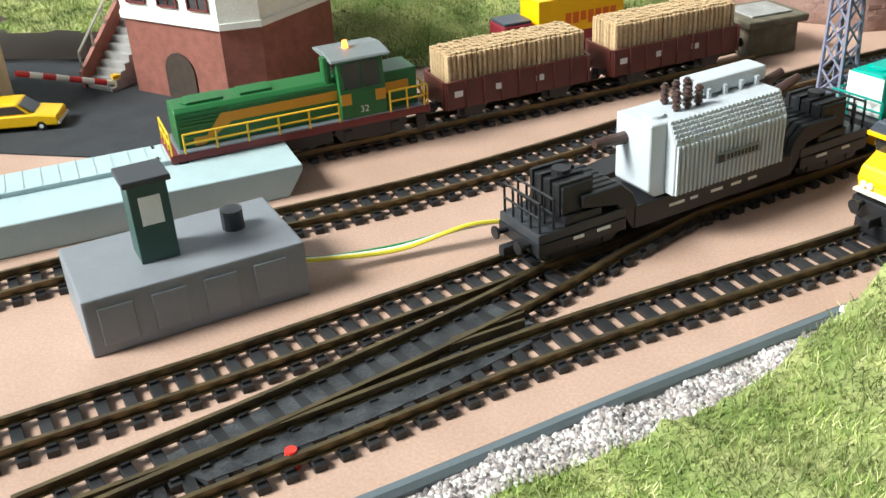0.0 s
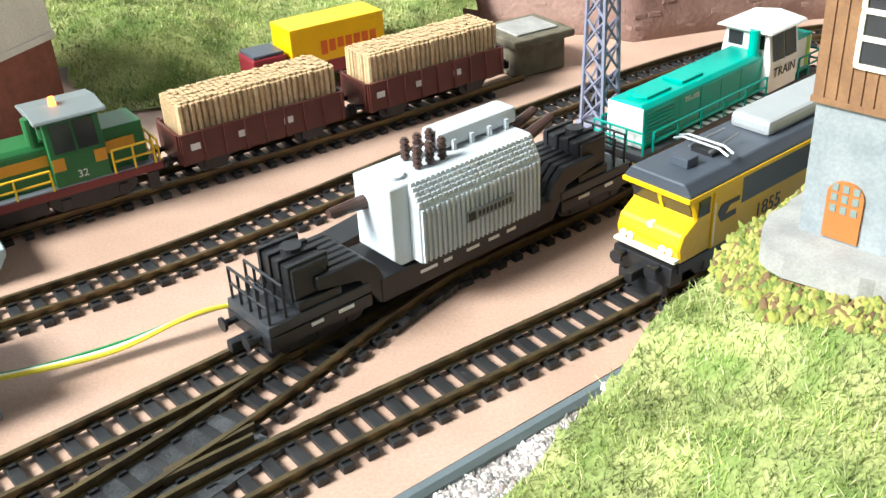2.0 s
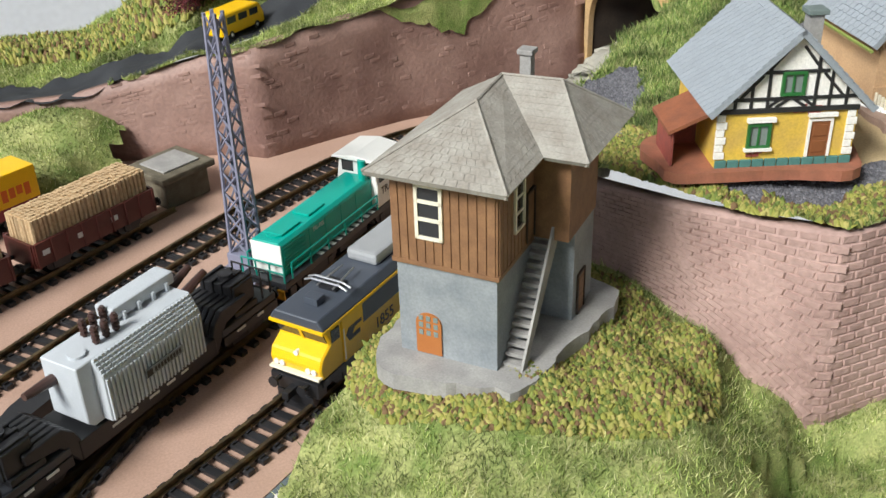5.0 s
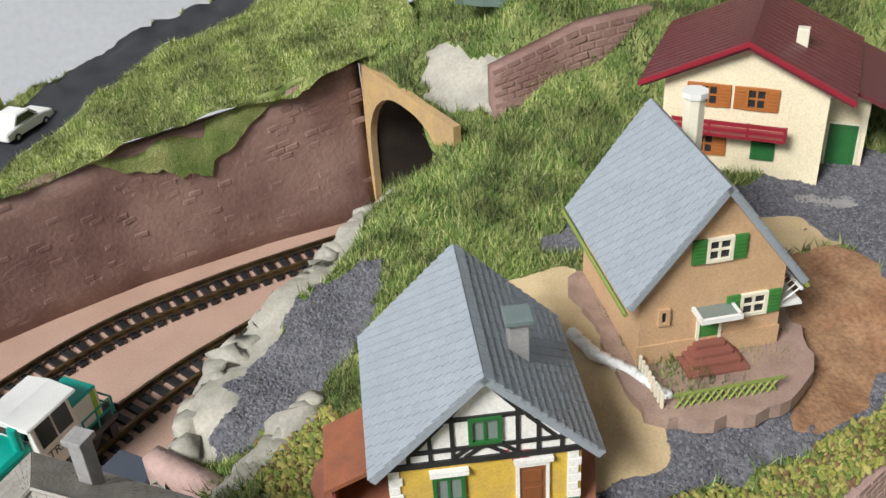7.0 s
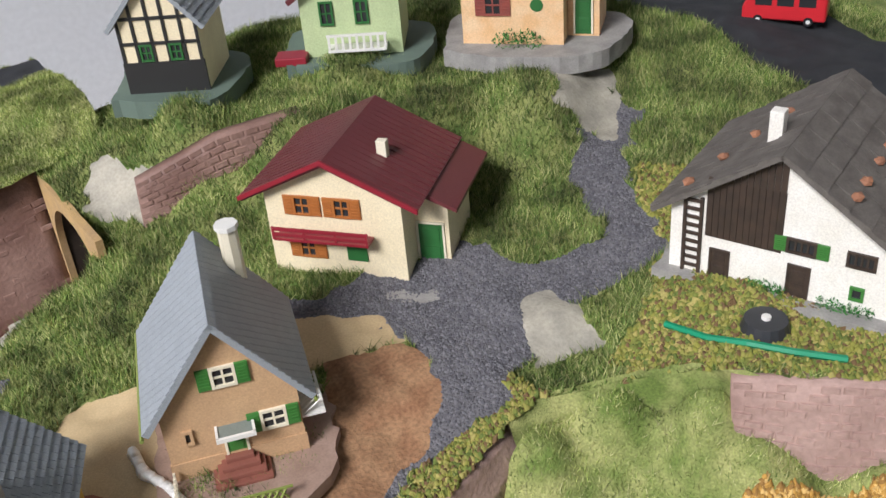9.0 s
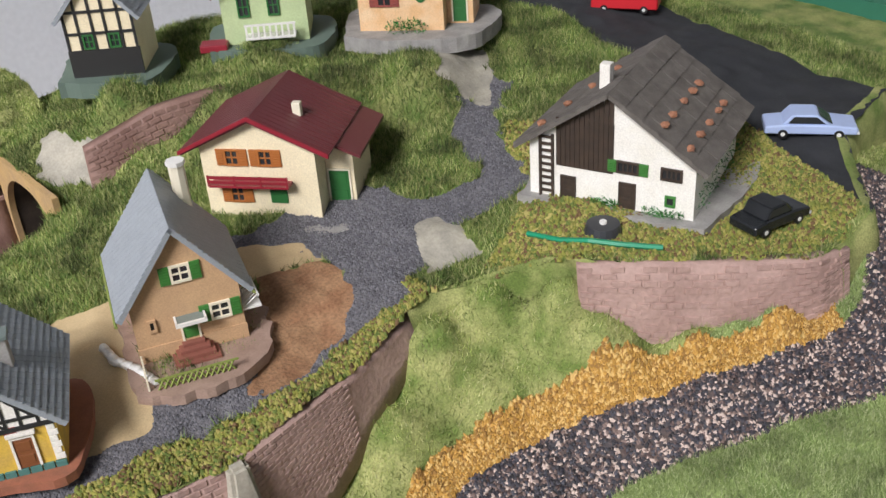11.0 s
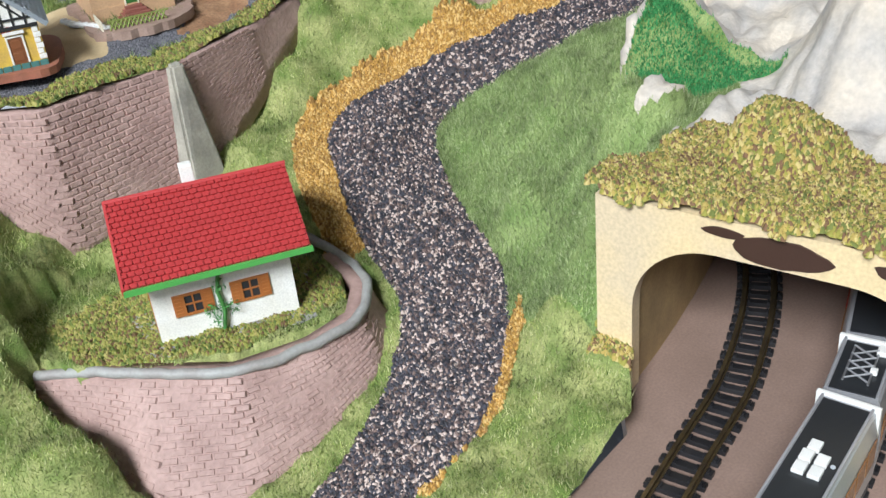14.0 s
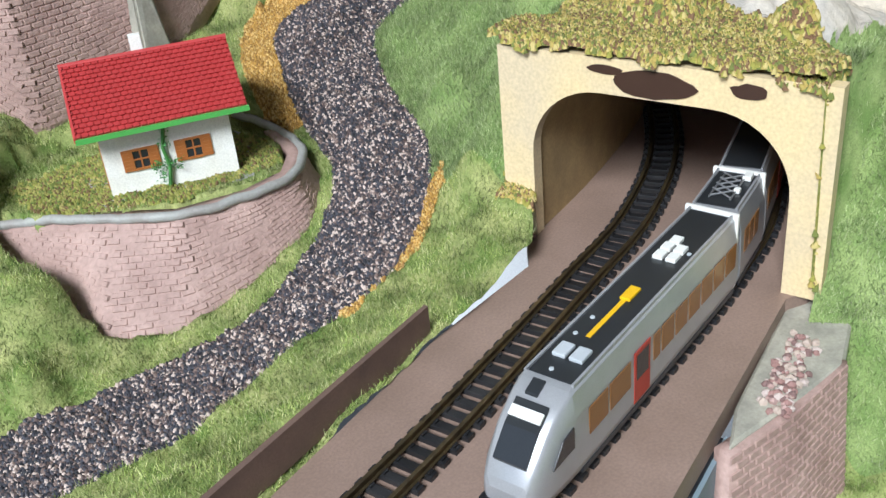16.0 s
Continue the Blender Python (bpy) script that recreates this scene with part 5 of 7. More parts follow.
for k in range(8):
    part("picket", box(-0.02, 0.03, -1.4 + 0.17 * k, -1.33 + 0.17 * k, 0, 0.36), M_CREAMTRIM, t2)
part("rail", box(0.2, 2.5, -1.47, -1.42, 0.3, 0.35), bpy.data.materials["moss_green"], t2)

# cream chalet
t, sl = gable_house(29.86, 22.4, 8.5, -52, 4.1, 3.9, 2.95, 3.9, 0.6, 0.35, 0.3, M_CREAMWALL, M_MAROON, M_MAROON, "cream rendered chalet with maroon roof and red balcony", 1, 17, "chalet", 0.26)
for px, pz in ((1.15, 2.15), (2.35, 2.15), (1.15, 0.75)):
    window(t, px, pz, 0.4, 0.48, M_ORANGEWOOD, 0, (1, 1), None, M_ORANGEWOOD)
part("shutter", box(2.35, 2.95, -0.06, 0, 0.7, 1.2), M_DKGREEN, t, "closed dark green shutter")
bal = part("balcony", box(0.35, 3.2, -0.5, 0, 1.45, 1.53), plain("crimson_plastic", (0.28, 0.02, 0.035), 0.4), t, "crimson balcony")
for k in range(2):
    part("balcony_rail", box(0.33, 3.22, -0.53, -0.47, 1.62 + 0.17 * k, 1.72 + 0.17 * k), bpy.data.materials["crimson_plastic"], bal)
for px in (0.35, 1.3, 2.25, 3.18):
    part("balcony_post", box(px - 0.03, px + 0.03, -0.52, -0.46, 1.5, 1.9), bpy.data.materials["crimson_plastic"], bal)
part("annex", slab([(4.05, 0), (5.1, 0), (5.1, 2.25), (4.05, 2.7)], 1.0, 3.2), M_CREAMWALL, t)
part("annex_roof", slab([(3.9, 2.83), (5.5, 2.15), (5.5, 2.27), (3.9, 2.97)], 0.6, 4.1), M_MAROON, t)
door(t, 4.55, 0.15, 0.72, 1.35, M_DKGREEN, M_CREAMTRIM, 1.0)
for k in range(2):
    part("step", box(4.1, 5.0, 0.7 - 0.2 * (1 - k) + 0.2, 1.0, 0.0, 0.08 + 0.08 * k), M_CONC, t)
part("chimney", box(3.05, 3.35, 1.3, 1.55, 3.3, 3.85, None, 0.02), M_CREAMTRIM, t)
bm = bmesh.new()
for a, b in (((-0.62, 2.60), (2.05, 3.9)), ((4.72, 2.60), (2.05, 3.9))):
    slab([(a[0], a[1]), (b[0], b[1]), (b[0], b[1] + 0.14), (a[0], a[1] + 0.14)], -0.42, -0.34, bm)
part("barge_board", bm, bpy.data.materials["crimson_plastic"], t)
part("base", blob([(-0.3, -0.2), (1.2, -0.5), (2.8, -0.75), (4.0, -1.0), (5.2, -0.6), (5.6, 0.4), (5.3, 3.8), (-0.2, 4.0)], -0.3, 0.03, 5, 0.2), M_CONC, t, "grey stone base with chipped edge")

# white farmhouse
t, sl = gable_house(37.3, 13.9, 9.55, -70, 5.5, 5.0, 2.1, 3.95, 0.45, 0.35, 0.3, M_WHITEWALL, M_BOARDROOF, M_BOARDROOF, "white farmhouse with weathered board roof weighted by stones", 6, 5, "farmhouse")
hay = part("barn_door", box(0.93, 2.87, -0.02, 0.02, 1.18, 2.85), M_DARKWOOD, t, "dark brown boarded hay door")
for k in range(12):
    a = 0.95 + 0.16 * k
    part("board", box(a, a + 0.145, -0.05, -0.015, 1.2, 2.1 + sl * a - 0.1), M_DARKWOOD, hay)
bm = bmesh.new()
for a in (0.35, 0.78):
    box(a, a + 0.08, -0.1, -0.02, 0, 2.25, bm)
for k in range(9):
    box(0.35, 0.86, -0.09, -0.03, 0.18 + 0.24 * k, 0.26 + 0.24 * k, bm)
part("ladder", bm, M_DARKWOOD, t)
door(t, 1.35, 0.05, 0.42, 0.75, M_DARKWOOD, M_DARKWOOD)
door(t, 3.35, 0.05, 0.45, 0.85, M_DARKWOOD, M_DARKWOOD)
window(t, 3.35, 1.35, 0.6, 0.28, M_DARKWOOD, 0, (3, 0), None, M_GREENPAINT)
window(t, 4.75, 1.35, 0.55, 0.28, M_DARKWOOD, 0, (3, 0))
window(t, 4.75, 0.45, 0.2, 0.24, M_GREENPAINT, 0, (0, 0))


def foliage(name, spots, size, material, parent, seed, leaves=60):
    r = random.Random(seed)
    bm = bmesh.new()
    for x, y, z, s in spots:
        for k in range(leaves):
            d = Vector((r.gauss(0, 1), r.gauss(0, 1), r.gauss(0, 1))).normalized() * s * r.random() ** 0.4
            p = Vector((x, y, z)) + d
            a, b = Vector((r.gauss(0, 1), r.gauss(0, 1), r.gauss(0, 1))).normalized() * size, Vector((r.gauss(0, 1), r.gauss(0, 1), r.gauss(0, 1))).normalized() * size
            bm.faces.new([bm.verts.new(q) for q in (p - a * 0.5, p + b * 0.5, p + a * 0.5 + b * 0.2)])
    return part(name, bm, material, parent)


M_IVY = island("ivy_leaves", [(0.03, 0.16, 0.03), (0.05, 0.24, 0.04), (0.02, 0.10, 0.02)])
foliage("shrub", [(2.2 + 0.2 * k, -0.12, 0.18, 0.16) for k in range(5)] + [(4.0 + 0.22 * k, -0.12, 0.16, 0.16) for k in range(6)], 0.12, M_IVY, t, 3, 40)
foliage("ivy", [(5.56, 0.4 + 0.55 * k, 0.5 + 0.35 * (k % 3), 0.34) for k in range(8)], 0.13, M_IVY, t, 4, 50)
r = random.Random(8)
M_FIELDSTONE = mat("terracotta_stone", (0.38, 0.17, 0.09), (0.28, 0.13, 0.08), 0.2, 0.04, 0.8)
for k in range(14):
    u, v = 0.25 + 0.95 * (k % 5) + r.uniform(-0.15, 0.15), (k // 5) * 0.75 + 0.5
    right = k < 10
    px = 5.5 + 0.3 - v * 1.15 if right else 0.3 + (k - 10) * 0.5
    pz = 2.1 + sl * (5.5 - px) if right else 2.1 + sl * px
    bm = bmesh.new(); bmesh.ops.create_icosphere(bm, subdivisions=1, radius=0.16)
    for w in bm.verts:
        w.co = Vector((w.co.x * r.uniform(0.7, 1.3) + px, w.co.y * r.uniform(0.9, 1.5) + u, w.co.z * 0.7 + pz + 0.12))
    part("roof_stone", bm, M_FIELDSTONE, t)
part("chimney", box(1.9, 2.25, 1.2, 1.55, 3.0, 4.3, None, 0.03), M_WHITEWALL, t)
part("base", blob([(-0.3, -0.3), (2.5, -0.5), (5.6, -0.4), (6.1, 0.2), (6.1, 5.2), (-0.3, 5.2)], -0.3, 0.02, 7), M_CONC, t, "grey base plate")

# red-roofed cottage
t = thing("cottage", 17.75, 5.45, 1.75, -28.8, "white cottage with red tiled roof and climbing ivy", "house", "village houses")
part("wall", gable([(0, 0), (3.7, 0), (3.7, 2.75), (1.85, 3.95), (0, 2.75)], 0, 4.3), M_WHITEWALL, t)
bm = tiles((-0.6, -0.75, 2.62), (4.9, -0.75, 2.62), (-0.6, 1.85, 4.25), (4.9, 1.85, 4.25), 16, 24, bmesh.new(), 0.085, 0.24)
part("roof_side", bm, M_REDROOF, t)
part("roof_side", tiles((4.9, 4.4, 2.62), (-0.6, 4.4, 2.62), (4.9, 1.85, 4.25), (-0.6, 1.85, 4.25), 16, 24, bmesh.new(), 0.085, 0.24), M_REDROOF, t)
part("ridge_tile", rod((-0.62, 1.85, 4.26), (4.92, 1.85, 4.26), 0.08, None, 8), M_REDROOF, t)
part("barge_board", gable([(-0.78, 2.52), (1.85, 4.15), (1.85, 4.33), (-0.78, 2.7)], -0.66, -0.58), M_REDROOF, t)
part("gutter", box(-0.62, 4.95, -0.86, -0.74, 2.46, 2.62), plain("bright_green_plastic", (0.10, 0.38, 0.08), 0.45), t, "bright green eaves board")
part("chimney", box(1.75, 2.15, 2.1, 2.5, 3.7, 4.75, None, 0.03), M_WHITEWALL, t)
for px in (1.2, 2.95):
    w = window(t, px, 0.95, 0.5, 0.62, M_ORANGEWOOD, 0, (1, 1), None, M_ORANGEWOOD)
part("side_door", box(-0.05, 0.0, 0.6, 1.2, 0.1, 1.7), M_ORANGEWOOD, t)
stem = [(1.9, -0.12, 0.05), (2.05, -0.12, 0.8), (1.95, -0.12, 1.5), (2.15, -0.12, 2.4)]
vine = part("vine", tube(stem, 0.07), plain("vine_green", (0.07, 0.22, 0.05), 0.6), t, "green climbing vine")
foliage("leaves", [(1.75, -0.16, 0.55, 0.3), (2.0, -0.15, 0.9, 0.25), (2.35, -0.15, 0.9, 0.25), (2.0, -0.15, 1.7, 0.22), (2.1, -0.14, 2.3, 0.3), (1.6, -0.15, 0.95, 0.18)], 0.14, island("vine_leaves", [(0.07, 0.24, 0.05), (0.10, 0.30, 0.08), (0.05, 0.16, 0.04)]), vine, 9, 46)
part("base", blob([(-0.5, -0.3), (0.2, -0.75), (2.2, -0.6), (4.1, -0.7), (4.8, -0.2), (4.7, 3.8), (-0.5, 3.8)], -0.3, 0.04, 9, 0.15), M_CONC, t, "grey concrete base")

at_station(True)
# signal tower: local x along the stair side, y along the loading side
t = thing("signal_tower", 12.34, 16.75, 2.88, 38, "signal tower with blue-grey base and brown boarded upper floor", "signal box")
L, D, H1, H2 = 4.6, 2.75, 2.75, 5.36
part("lower_wall", box(0, L, 0, D, -0.4, H1), M_BLUEGREY, t, "blue-grey rendered lower storey")
part("upper_wall", box(-0.04, 2.35, -0.04, D + 0.04, H1 + 0.003, H2), M_BROWNWOOD, t)
part("upper_wing", box(2.353, L + 0.04, -1.02, D + 0.037, H1 + 0.003, H2), M_BROWNWOOD, t)
part("wing_wall", box(2.98, L, -0.98, 0.0, -0.4, H1), M_BLUEGREY, t)
bm = bmesh.new()
for k in range(12):
    box(-0.075, -0.035, 0.02 + 0.235 * k, 0.235 * k + 0.22, H1 + 0.06, H2, bm)
part("cladding", bm, M_BROWNWOOD, t)
bm = bmesh.new()
for k in range(8):
    box(0.02 + 0.24 * k, 0.24 * k + 0.225, -0.075, -0.035, H1 + 0.06, H2, bm)
part("cladding", bm, M_BROWNWOOD, t)
part("belt", box(-0.09, 2.3, -0.09, D + 0.09, H1 - 0.06, H1 + 0.06), M_BROWNWOOD, t)


def end_window(parent, y, z, w, h):
    """A window in the wall that faces local -x."""
    bm = bmesh.new()
    for a, b, c, d in ((y - w / 2, y + w / 2, z, z + 0.09), (y - w / 2, y + w / 2, z + h - 0.09, z + h), (y - w / 2, y - w / 2 + 0.09, z, z + h), (y + w / 2 - 0.09, y + w / 2, z, z + h), (y - w / 2, y + w / 2, z + h * 0.34, z + h * 0.40), (y - w / 2, y + w / 2, z + h * 0.66, z + h * 0.72)):
        box(-0.14, -0.06, a, b, c, d, bm)
    win = part("window", bm, M_CREAMTRIM, parent)
    part("pane", box(-0.1, -0.07, y - w / 2 + 0.05, y + w / 2 - 0.05, z + 0.05, z + h - 0.05), GLASS, win)


end_window(t, 1.75, H1 + 0.75, 0.75, 1.5)
window(t, 1.2, H1 + 0.85, 0.5, 1.25, M_CREAMTRIM, -0.075, (0, 2))
arch = [(1.9 + 0.36 * math.cos(a), 1.0 + 0.28 * math.sin(a)) for a in [math.pi * k / 8 for k in range(9)]]
part("door", gable([(2.26, 0.05)] + arch + [(1.54, 0.05)], -0.06, 0.02), M_ORANGEWOOD, t, "orange-brown arched door")
bm = bmesh.new()
for a in (1.63, 1.84, 2.05):
    for b in (0.62, 0.85, 1.06):
        box(-0.075, -0.055, a - 0.0, a + 0.12, b, b + 0.15, bm)
part("door_pane", bm, M_GLASS2, t)
door(t, 2.02, H1 + 0.1, 0.46, 1.35, M_BROWNWOOD, M_DARKWOOD, -0.06)
door(t, 3.6, 0.0, 0.5, 1.2, M_BROWNWOOD, M_DARKWOOD, -0.98)
st = part("stair", gable([(-0.42, -0.1), (-0.08, -0.1), (-0.08, 0.0), (-0.42, 0.0)], 0.35, 0.5), M_CONC, t, "grey outside stair")
for k in range(13):
    u = 0.3 + 0.165 * k
    part("step", box(u, u + 0.22, -0.55, -0.02, 0.21 * k - 0.02, 0.21 * k + 0.08), M_CONC, st)
part("stringer", slab([(0.1, -0.1), (0.45, -0.1), (2.6, 2.55), (2.6, 3.2), (2.4, 3.2)], -0.62, -0.55), M_CONC, st)
bm = bmesh.new()
e0 = H2 - 0.03
A, B, FAR = (-0.64, -0.52, e0), (-0.64, 3.22, e0), (5.3, 3.22, e0)
INNER, WF, WR = (1.7, -0.52, e0), (1.7, -1.66, e0), (5.3, -1.74, e0)
R1, R2, W1 = (1.95, 1.35, H2 + 1.08), (3.6, 1.35, H2 + 1.22), (3.6, -0.3, H2 + 1.26)
for a, b, c, d, n in ((B, A, R1, R1, 12), (FAR, B, R2, R1, 18), (A, INNER, R1, R2, 8), (INNER, WF, R2, W1, 7), (WF, WR, W1, W1, 12), (WR, FAR, W1, R2, 14)):
    tiles(a, b, c, d, 12, n, bm, 0.022, 0.05)
part("roof", bm, M_SHINGLE, t, "weathered grey shingle hip roof with a wing")
for a, b in ((A, R1), (B, R1), (R1, R2), (R2, W1), (W1, WF), (W1, WR)):
    part("ridge_cap", rod(Vector(a) + Vector((0, 0, 0.02)), Vector(b) + Vector((0, 0, 0.02)), 0.045, None, 5), M_SHINGLE, t)
part("chimney", box(4.5, 4.82, 0.9, 1.22, H2 + 0.2, H2 + 1.5, None, 0.03), M_CONC, t)
part("chimney_cap", box(4.44, 4.88, 0.84, 1.28, H2 + 1.5, H2 + 1.64, None, 0.03), M_CONC, t)
part("base", blob([(-0.7, -0.6), (0.2, -1.15), (1.6, -1.2), (3.2, -1.6), (5.2, -1.4), (5.2, 2.9), (-0.7, 3.2)], -0.5, -0.02, 11, 0.15), M_CONC, t, "rough grey concrete plinth")

# lattice mast
t = thing("lattice_mast", 9.35, 29.5, 0, 38, "violet-grey lattice mast on a stepped concrete foot", "mast")
M_MAST = plain("violet_grey_plastic", (0.20, 0.20, 0.27), 0.5)
part("foot", box(-0.85, 0.85, -0.85, 0.85, 0, 0.38, None, 0.06), M_MAST, t)
part("plinth", box(-0.5, 0.5, -0.5, 0.5, 0.38, 1.1, None, 0.05), M_MAST, t)
for sx in (-1, 1):
    for sy in (-1, 1):
        part("corner_post", rod((sx * 0.38, sy * 0.38, 1.1), (sx * 0.2, sy * 0.2, 9.6), 0.07, None, 5), M_MAST, t)
for k in range(11):
    z0, z1 = 1.1 + 0.77 * k, 1.1 + 0.77 * (k + 1)
    r0, r1 = 0.38 - 0.18 * k / 11, 0.38 - 0.18 * (k + 1) / 11
    bm = bmesh.new()
    for (ax, ay), (bx, by) in (((-1, -1), (1, -1)), ((1, -1), (1, 1)), ((1, 1), (-1, 1)), ((-1, 1), (-1, -1))):
        rod((ax * r0, ay * r0, z0), (bx * r1, by * r1, z1), 0.042, bm, 4)
        rod((bx * r0, by * r0, z0), (ax * r1, ay * r1, z1), 0.042, bm, 4)
    part("brace", bm, M_MAST, t)

# ---- rolling stock: local x along the rails, z up from the rail heads ----
def lettering(text, size, x, y, z, parent, material, turn=(90, 0, 0)):
    cu = bpy.data.curves.new("lettering", "FONT")
    cu.body, cu.size, cu.extrude, cu.align_x = text, size * C, 0.006 * C, "CENTER"
    tmp = bpy.data.objects.new("tmp", cu)
    me = bpy.data.meshes.new_from_object(tmp)
    bpy.data.objects.remove(tmp)
    ob = new("lettering", me)
    me.materials.clear(); me.materials.append(material)
    ob.parent = parent
    ob.matrix_basis = pose(C * x, C * y, C * z, *turn)
    return ob


def wheelset(t, x, r=0.28, half=0.52):
    ax = part("wheelset", rod((x, -half, r), (x, half, r), 0.06, None, 6), M_DARK, t)
    for s in (-1, 1):
        part("wheel", rod((x, s * (half - 0.1), r), (x, s * half, r), r, None, 14), M_DARK, ax)


def bogie(t, x, long=2.6, wide=1.5, axles=2):
    bm = bmesh.new()
    for s in (-1, 1):
        slab([(x - long / 2, 0.45), (x - long / 2 + 0.2, 0.2), (x - 0.3, 0.12), (x + 0.3, 0.12), (x + long / 2 - 0.2, 0.2), (x + long / 2, 0.45), (x + long / 2 - 0.1, 0.66), (x - long / 2 + 0.1, 0.66)], s * wide / 2 - 0.07, s * wide / 2 + 0.07, bm)
        for k in range(axles):
            u = x - long * 0.32 + long * 0.64 * k / max(axles - 1, 1)
            box(u - 0.14, u + 0.14, s * (wide / 2 + 0.06) - 0.05, s * (wide / 2 + 0.06) + 0.05, 0.18, 0.5, bm, 0.03)
    part("bogie", bm, M_BLACK, t)
    for k in range(axles):
        wheelset(t, x - long * 0.32 + long * 0.64 * k / max(axles - 1, 1))


def rails_of(t, x0, x1, y, z0, z1, posts, material, name="handrail", r=0.035):
    bm = bmesh.new()
    for k in range(posts):
        u = x0 + (x1 - x0) * k / (posts - 1)
        rod((u, y, z0), (u, y, z1), r, bm, 5)
    rod((x0, y, z1), (x1, y, z1), r, bm, 5); rod((x0, y, (z0 + z1) / 2), (x1, y, (z0 + z1) / 2), r, bm, 5)
    return part(name, bm, material, t)


def end_rails(t, x, w, z0, z1, posts, material, r=0.035):
    bm = bmesh.new()
    for k in range(posts):
        u = -w + 2 * w * k / (posts - 1)
        rod((x, u, z0), (x, u, z1), r, bm, 5)
    rod((x, -w, z1), (x, w, z1), r, bm, 5); rod((x, -w, (z0 + z1) / 2), (x, w, (z0 + z1) / 2), r, bm, 5)
    return part("end_railing", bm, material, t)


def buffers(t, x, s, z=0.62):
    for y in (-0.5, 0.5):
        b = part("buffer", rod((x, y, z), (x + s * 0.3, y, z), 0.08, None, 8), M_BLACK, t)
        part("buffer_head", rod((x + s * 0.3, y, z), (x + s * 0.36, y, z), 0.17, None, 10), M_BLACK, b)
    part("coupler", box(min(x, x + s * 0.5), max(x, x + s * 0.5), -0.12, 0.12, 0.25, 0.5, None, 0.04), M_BLACK, t)


ON = 0.37
# transformer wagon
t = thing("transformer_wagon", 4.1, 23.4, ON, 34, "pale grey transformer on a black depressed-centre wagon", "goods wagon")
M_TRAFO = plain("pale_grey_plastic", (0.50, 0.53, 0.56), 0.4)
M_INSUL = plain("brown_insulator", (0.06, 0.03, 0.025), 0.35)
part("well_deck", box(-2.7, 2.7, -0.85, 0.85, 0.3, 0.92, None, 0.04), M_BLACK, t)
for s in (-1, 1):
    part("end_platform", box(min(s * 3.0, s * 5.6), max(s * 3.0, s * 5.6), -0.85, 0.85, 0.72, 0.98, None, 0.04), M_DARK, t)
    part("sole_bar", box(min(s * 3.0, s * 5.62), max(s * 3.0, s * 5.62), -0.88, 0.88, 0.4, 0.72, None, 0.03), M_BLACK, t)
    for k in range(7):
        y = -0.72 + 0.24 * k
        path = [(s * 2.35, 0.30), (s * 2.75, 0.30), (s * 3.25, 1.1), (s * 4.3, 1.3), (s * 4.3, 1.62), (s * 3.1, 1.62), (s * 2.75, 1.3)]
        part("gooseneck_beam", slab(path if s > 0 else path[::-1], y - 0.1, y + 0.1, None, 0.03), M_BLACK, t)
    part("turntable", box(s * 4.25 - 0.55, s * 4.25 + 0.55, -0.8, 0.8, 0.98, 1.2, None, 0.05), M_BLACK, t)
    blk = part("pivot_block", box(s * 4.35 - 0.45, s * 4.35 + 0.45, -0.7, 0.7, 1.2, 1.95, None, 0.06), M_BLACK, t)
    for k in range(4):
        part("rib", box(s * 4.35 - 0.5, s * 4.35 + 0.5, -0.62 + 0.37 * k, -0.5 + 0.37 * k, 1.15, 2.02, None, 0.02), M_BLACK, blk)
    part("pivot_cap", rod((s * 4.35, 0, 1.95), (s * 4.35, 0, 2.12), 0.24, None, 12), M_BLACK, blk)
    end_rails(t, s * 5.5, 0.75, 0.98, 1.75, 5, M_BLACK)
    end_rails(t, s * 5.1, 0.75, 0.98, 1.75, 5, M_BLACK)
    bogie(t, s * 4.3, 2.4, 1.4, 3)
    buffers(t, s * 5.62, s)
tr = part("transformer", slab([(-2.05, 0.96), (1.9, 0.96), (2.05, 1.0), (2.05, 2.9), (-2.25, 2.9), (-2.25, 1.15)], -0.78, 0.55, None, 0.03), M_TRAFO, t, "pale grey ribbed transformer tank")
part("cooler", gable([(-1.12, 1.02), (-0.77, 1.02), (-0.77, 2.85), (-0.85, 2.88), (-1.12, 2.35)], -1.75, 2.0, None, 0.02), M_TRAFO, tr)
for k in range(26):
    u = -1.7 + 0.142 * k
    part("cooling_rib", box(u, u + 0.06, -1.19, -1.1, 1.04, 2.34), M_TRAFO, tr)
for j in range(5):
    bm = bmesh.new()
    for k in range(26):
        u = -1.72 + 0.142 * k
        f = (j + 0.4) / 5
        box(u, u + 0.09, -1.14 + 0.3 * f, -1.05 + 0.3 * f, 2.36 + 0.5 * f, 2.48 + 0.5 * f, bm)
    part("stud_row", bm, M_TRAFO, tr)
part("conservator", box(-0.2, 2.2, -0.1, 0.6, 2.95, 3.35, None, 0.08), M_TRAFO, tr)
for k in range(4):
    part("pipe", box(0.1 + 0.55 * k, 0.2 + 0.55 * k, -0.2, -0.1, 2.9, 3.15), M_TRAFO, tr)
part("lid", rod((-1.75, -0.3, 2.9), (-1.75, -0.3, 2.98), 0.24, None, 14), M_TRAFO, tr)
for i in range(3):
    for j in range(2):
        x, y = -1.1 + 0.36 * i + 0.1 * j, -0.35 + 0.55 * j
        ins = part("insulator", rod((x, y, 2.9), (x, y, 3.45), 0.07, None, 8), M_INSUL, tr)
        for k in range(4):
            part("shed", rod((x, y, 2.98 + 0.12 * k), (x, y, 3.04 + 0.12 * k), 0.12, None, 10, 0.1), M_INSUL, ins)
